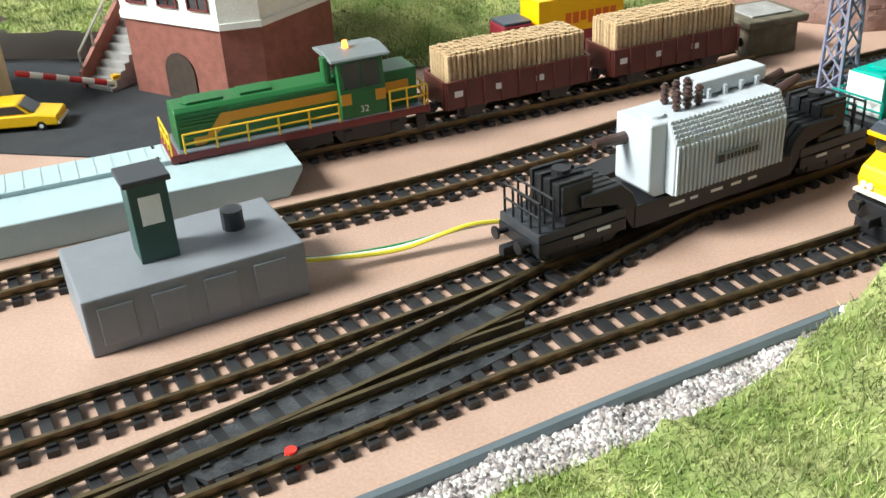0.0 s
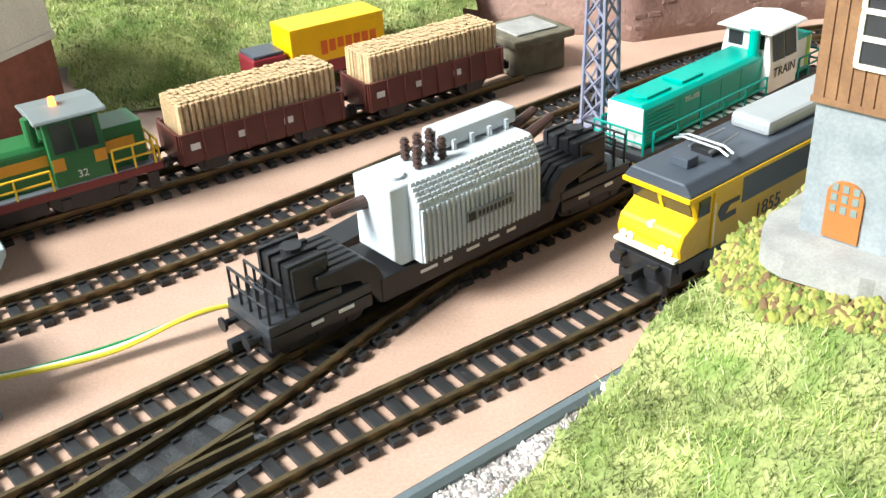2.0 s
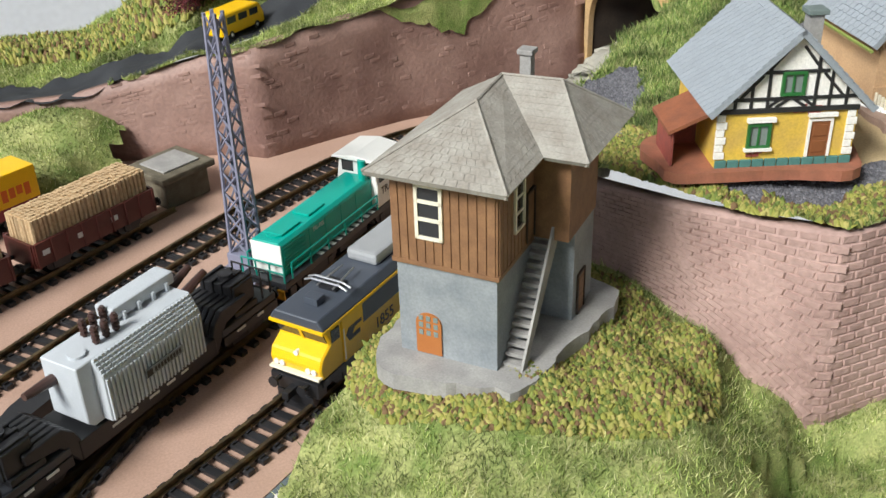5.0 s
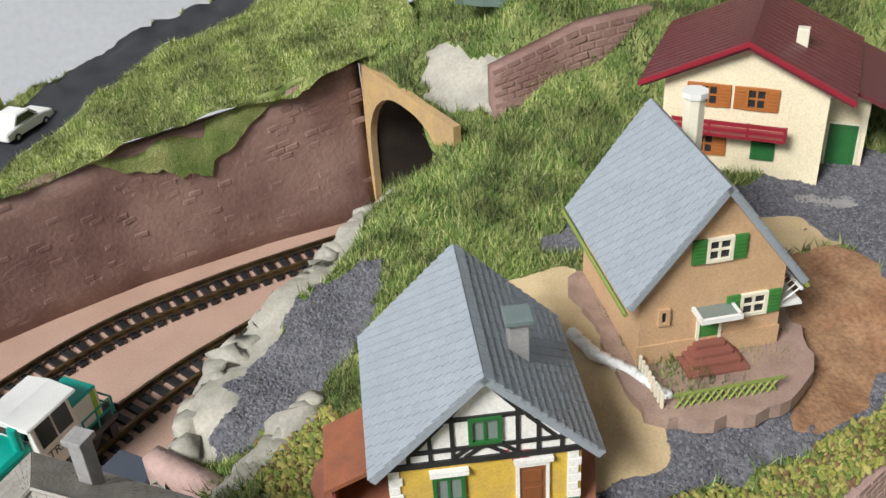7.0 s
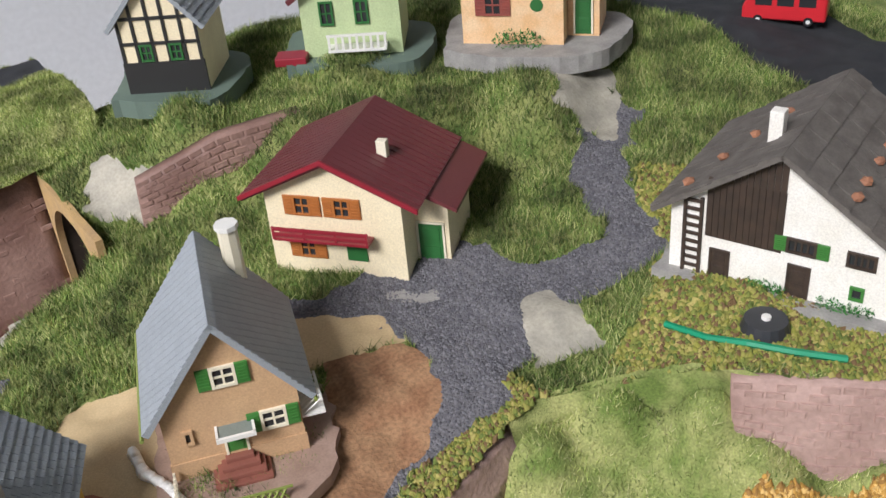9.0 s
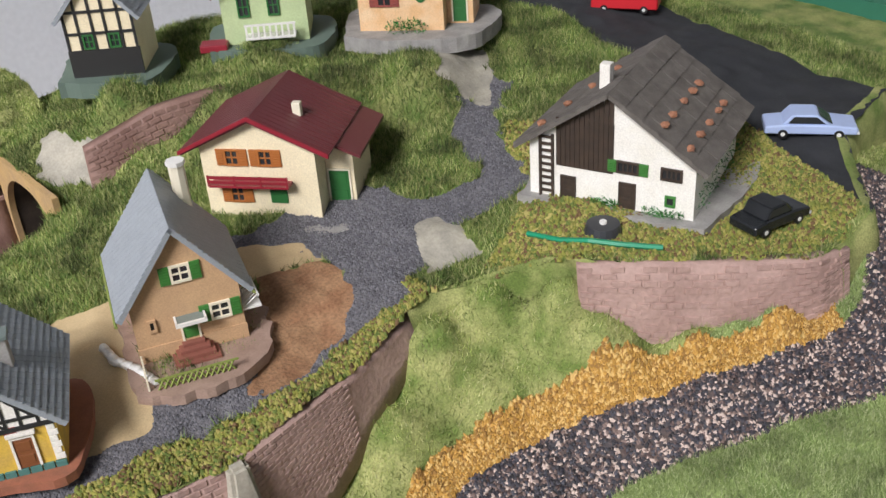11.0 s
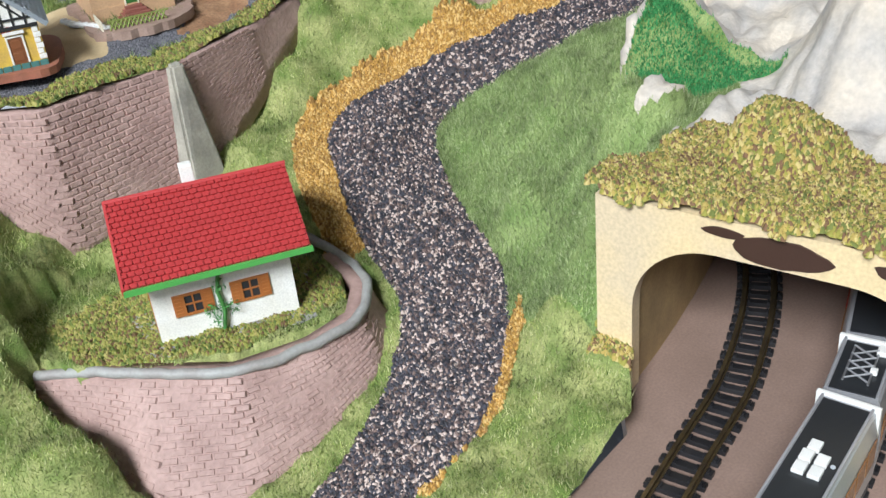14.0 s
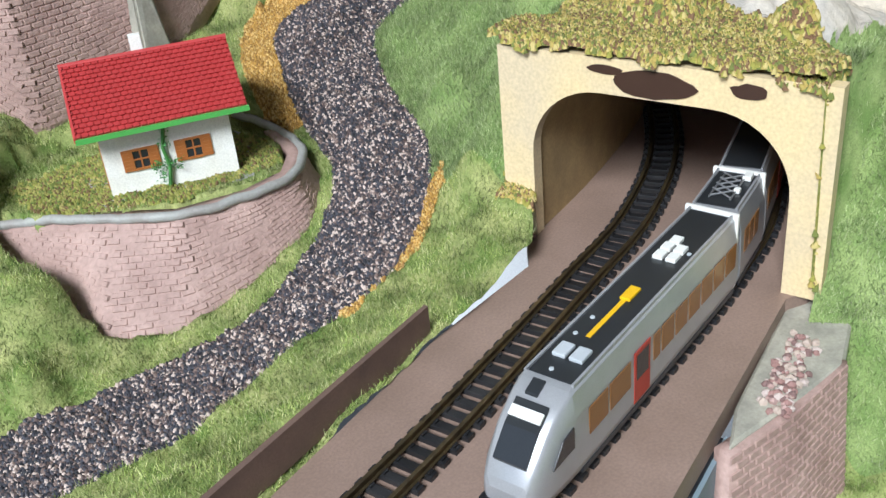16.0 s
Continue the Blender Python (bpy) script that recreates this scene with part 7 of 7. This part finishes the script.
for a, yy, tt in ((8.75, 0.0, 3), (11.35, 0.28, 9)):
    bm = bmesh.new()
    for k in range(3):
        gable([(-0.7, 0.3), (0.7, 0.3), (0.7, 1.9), (0.5, 2.3), (-0.5, 2.3), (-0.7, 1.9)], 0.02 + 0.07 * k, 0.065 + 0.07 * k, bm)
    part("bellows", bm, M_DARK, rc).matrix_basis = pose(C * a, C * yy, 0, 0, 0, tt)
for u, yy in ((0.9, 0.0), (7.4, 0.0)):
    bogie(rc, u, 1.6, 1.2)

# ---- road vehicles ----
def vehicle(name, x, y, z, turn, L, W, H, paint, label, van=False, cat="car"):
    t = thing(name, x, y, z, turn, label, cat, "road vehicles")
    h, w = L / 2, W / 2
    if van:
        prof = [(-h, 0.16), (h, 0.16), (h, H * 0.5), (h * 0.82, H * 0.94), (h * 0.7, H), (-h * 0.92, H), (-h, H * 0.85)]
        part("body", slab(prof, -w, w, None, 0.06), paint, t)
        part("windscreen", slab([(h * 0.99, H * 0.55), (h * 0.84, H * 0.9), (h * 0.87, H * 0.92), (h * 1.02, H * 0.56)], -w * 0.8, w * 0.8), GLASS, t)
        for s in (-1, 1):
            for k in range(3):
                u = -h * 0.75 + k * h * 0.52
                part("side_window", box(u, u + h * 0.4, s * w - 0.006, s * w + 0.006, H * 0.58, H * 0.84), GLASS, t)
    else:
        part("body", slab([(-h, 0.16), (h, 0.16), (h, H * 0.5), (h * 0.5, H * 0.6), (-h * 0.55, H * 0.6), (-h, H * 0.52)], -w, w, None, 0.05), paint, t)
        part("cabin", slab([(-h * 0.62, H * 0.58), (h * 0.42, H * 0.58), (h * 0.12, H), (-h * 0.42, H)], -w * 0.86, w * 0.86, None, 0.04), paint, t)
        part("windscreen", slab([(h * 0.43, H * 0.62), (h * 0.16, H * 0.95), (h * 0.19, H * 0.95), (h * 0.46, H * 0.62)], -w * 0.72, w * 0.72), GLASS, t)
        for s in (-1, 1):
            part("side_window", slab([(-h * 0.5, H * 0.64), (h * 0.3, H * 0.64), (h * 0.1, H * 0.92), (-h * 0.38, H * 0.92)], s * w * 0.865 - 0.01, s * w * 0.865 + 0.01), GLASS, t)
        part("bumper", box(h - 0.02, h + 0.05, -w, w, 0.2, 0.28), M_MARK, t)
    for a in (-0.6, 0.6):
        for s in (-1, 1):
            wh = part("wheel", rod((a * h, s * (w - 0.1), 0.17), (a * h, s * (w + 0.01), 0.17), 0.17, None, 12), M_BLACK, t)
            part("hub", rod((a * h, s * (w - 0.01), 0.17), (a * h, s * (w + 0.02), 0.17), 0.08, None, 8), M_MARK, wh)
    return t


def ground_at(x, y, gx_, gy_, gz_):
    i, j = int(round((x - gx_[0, 0]) / (gx_[0, 1] - gx_[0, 0]))), int(round((y - gy_[0, 0]) / (gy_[1, 0] - gy_[0, 0])))
    return float(gz_[j, i])


at_station(True)
vehicle("delivery_van", 13.3, 42.5, ground_at(13.3, 42.5, BX, BY, BZ) + 0.03, 35, 3.0, 1.15, 1.15, plain("van_yellow", (0.85, 0.50, 0.0), 0.4), "yellow toy delivery van on the back road", True, "van")
vehicle("saloon_car", 17.9, 44.2, ground_at(17.9, 44.2, BX, BY, BZ) + 0.03, 38, 2.6, 1.1, 0.95, M_WHITE, "white rounded toy car on the back road")
at_station(False)
vehicle("saloon_car", 46.6, 9.3, ground_at(46.6, 9.3, VX, VY, VZ), -52, 3.1, 1.2, 0.85, plain("pale_blue_paint", (0.42, 0.52, 0.78), 0.35), "pale blue toy saloon car on the black road")
vehicle("hatchback_car", 41.0, 7.2, ground_at(41.0, 7.2, VX, VY, VZ) + 0.05, -10, 2.4, 1.1, 0.9, plain("black_gloss", (0.015, 0.017, 0.02), 0.25), "glossy black toy hatchback beside the farmhouse")
vehicle("camper_van", 50.3, 20.6, ground_at(50.3, 20.6, VX, VY, VZ), 120, 2.9, 1.2, 1.2, plain("toy_red", (0.60, 0.02, 0.03), 0.4), "bright red toy camper van on the black road", True, "van")
at_station(True)
vehicle("small_car", -18.3, 31.0, 0.06, 10, 3.0, 1.3, 1.0, bpy.data.materials["van_yellow"], "yellow toy car on the asphalt yard")
tk = thing("box_lorry", 1.0, 37.6, 0.15, 27, "lorry with dark red cab and yellow box body", "lorry")
part("chassis", box(-2.6, 2.2, -0.5, 0.5, 0.3, 0.5), M_BLACK, tk)
part("cab", box(-2.75, -1.5, -0.68, 0.68, 0.4, 1.5, None, 0.08), plain("dark_red_cab", (0.22, 0.02, 0.03), 0.4), tk)
part("cab_roof", box(-2.7, -1.55, -0.6, 0.6, 1.5, 1.62, None, 0.04), M_SLATEGREY, tk)
part("box_body", box(-1.35, 2.4, -0.78, 0.78, 0.95, 2.3, None, 0.04), bpy.data.materials["van_yellow"], tk)
part("box_skirt", box(-1.35, 2.4, -0.76, 0.76, 0.5, 0.95), bpy.data.materials["dark_red_cab"], tk)
for k in range(7):
    part("letter_bar", box(-0.2 + 0.33 * k, 0.05 + 0.33 * k, -0.79, -0.775, 1.2 + 0.07 * (k % 3), 1.7), plain("orange_red_print", (0.65, 0.13, 0.01)) if k == 0 else bpy.data.materials["orange_red_print"], tk)
for u in (-2.1, 0.9, 1.6):
    for s in (-1, 1):
        part("wheel", rod((u, s * 0.45, 0.25), (u, s * 0.68, 0.25), 0.25, None, 12), M_BLACK, tk)

at_station(False)
# ---- upper houses ----
t, sl = gable_house(29.4, 31.0, 11.75, -38, 2.7, 3.0, 2.6, 4.1, 0.3, 0.25, 0.2, M_CREAMWALL, M_SLATE, M_SLATE, "cream half-timbered house on a dark stone base", 10, 10, "timbered_house")
part("plinth", box(-0.03, 2.73, -0.06, 0.05, 0, 1.1), M_TIMBER, t)
bm = bmesh.new()
for px in (0.05, 0.55, 1.1, 1.6, 2.15, 2.65):
    box(px - 0.05, px + 0.05, -0.05, 0.0, 1.1, 2.6 + sl * (min(px, 2.7 - px)) - 0.1, bm)
for pz in (1.75, 2.6):
    box(0, 2.7, -0.05, 0, pz - 0.05, pz + 0.05, bm)
part("timber_frame", bm, M_TIMBER, t)
window(t, 0.85, 1.2, 0.3, 0.45, M_DKGREEN); window(t, 1.85, 1.2, 0.3, 0.45, M_DKGREEN)
part("base", blob([(-0.6, -0.5), (1.5, -0.9), (3.2, -0.6), (3.3, 3.2), (-0.6, 3.2)], -0.6, 0.02, 14), plain("dull_green_base", (0.12, 0.17, 0.14), 0.7), t)
M_MINT = mat("mint_render", (0.50, 0.60, 0.33), (0.45, 0.55, 0.30), 0.6, 0.05, 0.7)
t, sl = gable_house(35.0, 28.8, 12.0, -38, 3.4, 2.8, 2.3, 3.4, 0.35, 0.3, 0.2, M_MINT, M_MAROON, M_MAROON, "mint green house with white balcony", 8, 10, "mint_house")
for px in (0.9, 2.1):
    window(t, px, 1.2, 0.34, 0.7, M_DKGREEN)
bb = part("balcony", box(0.9, 2.9, -0.6, 0, 0.35, 0.45), M_WHITE, t)
for k in range(9):
    part("baluster", box(0.92 + 0.24 * k, 1.0 + 0.24 * k, -0.6, -0.54, 0.45, 0.9), M_WHITE, bb)
part("balcony_rail", box(0.9, 2.95, -0.62, -0.52, 0.9, 0.97), M_WHITE, bb)
part("step", box(-1.0, 0.1, -0.6, 0.2, -0.05, 0.25, None, 0.05), bpy.data.materials["crimson_plastic"], t)
part("base", blob([(-0.6, -0.6), (1.7, -1.0), (4, -0.6), (4, 3), (-0.6, 3)], -0.6, 0.02, 15), bpy.data.materials["dull_green_base"], t)
M_PEACH = mat("peach_render", (0.72, 0.44, 0.22), (0.78, 0.56, 0.34), 0.7, 0.05, 0.7)
t, sl = gable_house(39.6, 25.8, 12.0, -50, 3.5, 3.2, 2.6, 3.6, 0.4, 0.3, 0.2, M_PEACH, M_MAROON, M_MAROON, "peach rendered house with red shutters on the terrace", 8, 10, "peach_house")
window(t, 1.1, 1.1, 0.5, 0.6, M_BRICKRED, 0, (1, 1), None, M_BRICKRED)
part("round_window", rod((2.6, -0.03, 1.4), (2.6, 0.03, 1.4), 0.22, None, 14), M_DKGREEN, t)
part("annex", box(3.52, 4.6, 0.9, 3.0, 0, 2.3), M_PEACH, t)
door(t, 4.05, 0.1, 0.55, 1.3, M_DKGREEN, M_CREAMTRIM, 0.9)
foliage("shrub", [(1.4 + 0.3 * k, -0.3, 0.25 + 0.12 * (k % 2), 0.32) for k in range(5)], 0.16, M_IVY, t, 21, 50)
part("base", blob([(-0.6, -0.6), (1.7, -1.2), (4.8, -0.5), (5.2, 3.2), (-0.6, 3.2)], -0.6, 0.02, 16), M_CONC, t)

# ---- station side ----
at_station(True)
t = thing("station_building", -15.9, 34.9, 0, -28, "brick and white station building with outside stair", "building")
M_BRICKWALL = mat("brown_red_brick", (0.26, 0.09, 0.065), (0.20, 0.07, 0.05), 0.3, 0.05, 0.75, bump=0.4)
plan = [(0.8, 0), (5.6, 0), (6.6, 1.0), (6.6, 5), (0, 5), (0, 0.9)]
part("lower_wall", prism(plan, 0, 3.0), M_BRICKWALL, t, "brown-red brick lower storey")
part("upper_wall", prism([(x * 1.02 - 0.06, y * 1.02 - 0.05) for x, y in plan], 3.0, 6.0), M_WHITEWALL, t, "white panelled upper storey")
part("belt", prism([(x * 1.04 - 0.13, y * 1.04 - 0.1) for x, y in plan], 2.92, 3.15), M_WHITE, t)
part("roof", prism([(x * 1.25 - 0.8, y * 1.25 - 0.6) for x, y in plan], 6.0, 6.3), M_SHINGLE, t)
for px in (1.7, 3.3, 4.8):
    window(t, px, 3.6, 0.85, 1.6, plain("maroon_frame", (0.14, 0.03, 0.03)) if px < 2 else bpy.data.materials["maroon_frame"], -0.06, (1, 0))
arc = [(3.3 + 0.75 * math.cos(a), 1.1 + 0.75 * math.sin(a)) for a in [math.pi * k / 8 for k in range(9)]]
part("arched_door", slab([(4.05, 0)] + arc + [(2.55, 0)], -0.05, 0.02), M_DARKWOOD, t)
stq = part("stair", box(-1.6, -0.02, 0.8, 1.0, 0, 0.1), M_BRICKWALL, t)
for k in range(12):
    part("step", box(-1.4, 0.0, -0.6 + 0.27 * k, -0.3 + 0.27 * k, 0, 0.25 * k + 0.2), M_CONC, stq)
part("stair_wall", gable([(-0.7, 0), (2.8, 0), (2.8, 3.6), (2.4, 3.6), (-0.7, 0.7)], -1.62, -1.42), M_BRICKWALL, stq)
rr = bmesh.new()
for k in range(5):
    rod((-1.52, -0.6 + 0.75 * k, 0.7 + 0.72 * k), (-1.52, -0.6 + 0.75 * k, 1.45 + 0.72 * k), 0.05, rr, 5)
rod((-1.52, -0.6, 1.45), (-1.52, 2.4, 4.33), 0.06, rr, 5)
part("handrail", rr, M_PLASTER, stq)
t = thing("shed", -22.6, 33.2, 0, -20, "pale yellow shed at the edge of the yard", "shed")
part("wall", box(-2.4, 2.4, -1.5, 1.5, 0, 3.2), M_CREAM, t)
part("roof", gable([(-1.9, 3.1), (1.9, 3.1), (0, 4.6)], -2.7, 2.7), M_SHINGLE, t)
t = thing("level_barrier", -17.2, 34.0, 0, 40, "red and white striped barrier pole beside the yard", "barrier")
for k in range(8):
    part("band", rod((-2.2 + 0.45 * k, 0, 1.5 - 0.16 * k), (-1.75 + 0.45 * k, 0, 1.34 - 0.16 * k), 0.12, None, 8), M_WHITE if k % 2 else plain("barrier_red", (0.55, 0.03, 0.03)) if k == 0 else bpy.data.materials["barrier_red"] if not k % 2 else M_WHITE, t)
part("post", box(1.2, 1.5, -0.15, 0.15, 0, 0.6), M_YEL, t)
t = thing("loading_ramp", -12.0, 24.4, 0, 27, "pale blue-grey plastic loading platform beside the tracks", "platform")
M_PALE = plain("pale_blue_grey_plastic", (0.40, 0.50, 0.52), 0.5)
part("deck", slab([(-8, 0), (4.4, 0), (4.9, 0.75), (4.9, 0.95), (-8, 0.95)], -1.75, 1.6, None, 0.03), M_PALE, t)
part("upper_step", box(-8, 4.3, 0.15, 1.62, 0.95, 1.1, None, 0.03), M_PALE, t)
for k in range(24):
    part("joint", box(-7.7 + 0.5 * k, -7.66 + 0.5 * k, 0.2, 1.58, 1.1, 1.115), M_PALE, t)
t = thing("hut", -8.6, 19.2, 0, 32, "grey weathered concrete hut base with dark standpipe", "hut")
part("base", box(-2.6, 2.6, -1.5, 1.5, 0, 1.45, None, 0.06), plain("mid_grey_plastic", (0.20, 0.21, 0.23), 0.5), t)
for k in range(4):
    part("recess_frame", box(-2.3 + 1.2 * k, -1.5 + 1.2 * k, -1.55, -1.49, 0.25, 1.2, None, 0.03), bpy.data.materials["mid_grey_plastic"], t)
part("standpipe", rod((1.4, 0.2, 1.45), (1.4, 0.2, 1.95), 0.28, None, 12), M_DARK, t)
kq = part("kiosk", box(-1.0, -0.1, -0.5, 0.4, 1.45, 3.4, None, 0.03), plain("kiosk_green", (0.03, 0.07, 0.06), 0.5), t, "dark green kiosk")
part("kiosk_roof", box(-1.1, 0.0, -0.6, 0.5, 3.4, 3.55, None, 0.03), M_DARK, kq)
part("kiosk_window", box(-0.8, -0.3, -0.53, -0.49, 2.4, 3.1), M_WHITE, kq)
t = thing("stone_well", 8.6, 37.6, 0, 25, "square dark stone basin with a pale lid", "basin")
M_MOSS = mat("mossy_stone", (0.09, 0.075, 0.05), (0.15, 0.13, 0.09), 0.4, 0.06, 0.85)
part("basin", box(-1.1, 1.1, -1.0, 1.0, 0, 1.2, None, 0.1), M_MOSS, t)
part("rim", box(-1.35, 1.35, -1.25, 1.25, 1.2, 1.5, None, 0.08), M_MOSS, t)
part("lid", box(-0.9, 0.9, -0.8, 0.8, 1.5, 1.58, None, 0.03), M_CONC, t)

# turnout parts
t = thing("point_motor", 0, 0, 0, 0, "long black point motor housing beside the rails", "point motor")
bm = bmesh.new()
rows = []
d = Vector((0.83, 0.555, 0)); n = Vector((-0.555, 0.83, 0))
for s, w, hh in ((0, 0.15, 0.35), (0.05, 0.55, 0.4), (2.2, 1.0, 0.75), (4.5, 1.1, 0.95), (6.8, 0.95, 0.95), (8.0, 0.7, 0.8), (8.1, 0.5, 0.5)):
    p = Vector((-0.5, 22.62, 0)) + d * s
    rows.append([bm.verts.new(p + n * a + Vector((0, 0, z))) for a, z in ((0, 0), (0, hh), (w * 0.9, hh * 0.95), (w, 0))])
for u, v in zip(rows, rows[1:]):
    for k in range(4):
        bm.faces.new((u[k], v[k], v[(k + 1) % 4], u[(k + 1) % 4]))
bm.faces.new(rows[0]); bm.faces.new(rows[-1][::-1])
part("housing", bm, M_BLACK, t)
p = Vector((-0.5, 22.62, 0)) + d * 5.6 + n * 0.5
sl_ = rod(p - d * 0.5 + Vector((0, 0, 0.93)), p + d * 0.5 + Vector((0, 0, 0.95)), 0.09, None, 6)
part("slot", sl_, M_DARK, t)
t = thing("turnout_bed", 0, 0, 0, 0, "dark grey cast bedding of the turnout between the rails", "turnout")
M_BED = mat("turnout_bed", (0.06, 0.062, 0.066), (0.02, 0.021, 0.024), 0.35, 0.05, 0.4, bump=0.6)
part("plate", prism([(-0.9, 21.2), (1.6, 22.3), (5.6, 25.2), (7.2, 26.2), (7.4, 25.4), (5, 23.3), (2.6, 20.9), (1.4, 20.2)], 0.01, 0.175), M_BED, t)
part("plate", prism([(-7.4, 12.9), (-3.4, 16.9), (-1.2, 18.5), (0.2, 17.3), (-1.9, 15.4), (-3.6, 14.1), (-6.2, 12.4)], 0.01, 0.172), M_BED, t)
bm = bmesh.new()
for q in ((1.05, 20.9), (-1.1, 17.3)):
    for a in (-1, 1):
        prism([(q[0] - 0.9, q[1] - 0.7 + 0.1 * a), (q[0] + 0.7, q[1] + 0.35 + 0.16 * a), (q[0] + 0.68, q[1] + 0.43 + 0.16 * a), (q[0] - 0.92, q[1] - 0.6 + 0.1 * a)], 0.15, 0.37, bm)
part("frog", bm, M_RAIL, t)
tagged(part("peg", rod((-4.75, 13.0, 0.02), (-4.75, 13.0, 0.42), 0.16, None, 10, 0.12), plain("red_peg", (0.65, 0.03, 0.02))), "small bright red plastic peg by the track", "peg")
for k, (m, nm) in enumerate(((plain("wire_green", (0.02, 0.22, 0.06)), "green"), (M_WHITE, "white"), (plain("wire_yellow", (0.75, 0.65, 0.05)), "yellow"))):
    o = 0.13 * k
    tagged(part("wire", tube([tuple(p) for p in glide([(-0.4 + o, 22.55 - o, 0.35), (-1.8 + o * 0.3, 21.9 - o, 0.45 + 0.1 * k), (-3.6, 21.2 - o, 0.3), (-5.4, 20.4 - o, 0.4 + 0.05 * k), (-6.6, 19.9 - o, 0.7)], 0.25)], 0.055), m), nm + " insulated wire from the point motor", "wire", "point motor wires")

at_station(False)
# small things
t = thing("garden_hose", 0, 0, 0, 0, "bright green hose along the farmhouse wall", "hose")
part("tube", tube([(x, y, ground_at(x, y, VX, VY, VZ) + 0.12) for x, y in ((35.6, 12.4), (35.8, 11.2), (36.1, 10.3), (36.7, 9.4), (37.4, 8.5))], 0.09), plain("hose_green", (0.0, 0.25, 0.12)), t)
t = thing("well_ring", 37.0, 10.5, ground_at(37, 10.5, VX, VY, VZ), 0, "small dark round well ring in the turf", "well")
part("ring", rod((0, 0, 0), (0, 0, 0.28), 0.6, None, 18, 0.52), M_DARK, t)
part("cap", rod((0, 0, 0.28), (0, 0, 0.36), 0.12, None, 8), M_WHITE, t)
at_station(True)
bz = ground_at(12.4, 45.2, BX, BY, BZ)
t = thing("bush", 12.4, 45.2, bz, 0, "dark crimson bush beside the back road", "bush")
rs = random.Random(5)
part("stem", rod((0, 0, -0.1), (0, 0, 0.8), 0.12, None, 6), M_DARKWOOD, t)
foliage("crown", [(rs.gauss(0, 1.0), rs.gauss(0, 0.7), 0.6 + rs.random() * 1.5, 0.6) for k in range(16)], 0.22, island("crimson_leaves", [(0.10, 0.015, 0.02), (0.16, 0.03, 0.03), (0.06, 0.01, 0.015)]), t, 6, 260)
at_station(False)
wet = bmesh.new()
for q in along([(23.55, 17.9, 8.46), (23.5, 17.0, 8.46), (23.75, 16.2, 8.46), (23.85, 15.2, 8.46)], 26)[0]:
    rod(q - Vector((0, 0, 0.1)), q + Vector((0, 0, 0.05 + 0.02 * (len(wet.verts) // 18 % 3))), 0.14 + 0.06 * noise.noise(q * 3), wet, 9, 0.1)
tagged(part("glue_trace", wet, plain("white_glue", (0.85, 0.85, 0.83), 0.3), None, "", True), "dried white glue along the tan house base", "glue")
rs = random.Random(12)
bm = bmesh.new()
for k in range(330):
    if k < 150:
        f = rs.random()
        x, y, z = 22.6 + 3.2 * f + rs.uniform(-0.2, 0.3), -15.35 + 0.55 * f - rs.random() * 0.9, -0.5
    else:
        f = rs.random()
        x, y, z = 19.6 + 6.2 * f, -6.6 + 0.75 * f + rs.uniform(-0.15, 0.3), -0.05
    own = bmesh.new()
    bmesh.ops.create_icosphere(own, subdivisions=1, radius=rs.uniform(0.06, 0.15))
    for v in own.verts:
        v.co = Vector((v.co.x * rs.uniform(0.7, 1.3) + x, v.co.y * rs.uniform(0.7, 1.3) + y, v.co.z * rs.uniform(0.6, 1.0) + z))
    join(bm, own)
tagged(part("pink_stones", bm, island("pinkish_stones", [(0.42, 0.28, 0.25), (0.30, 0.17, 0.15), (0.52, 0.42, 0.38), (0.20, 0.12, 0.11), (0.46, 0.36, 0.30)])), "pinkish ballast stones beside the deck", "stones", "", "stuff")
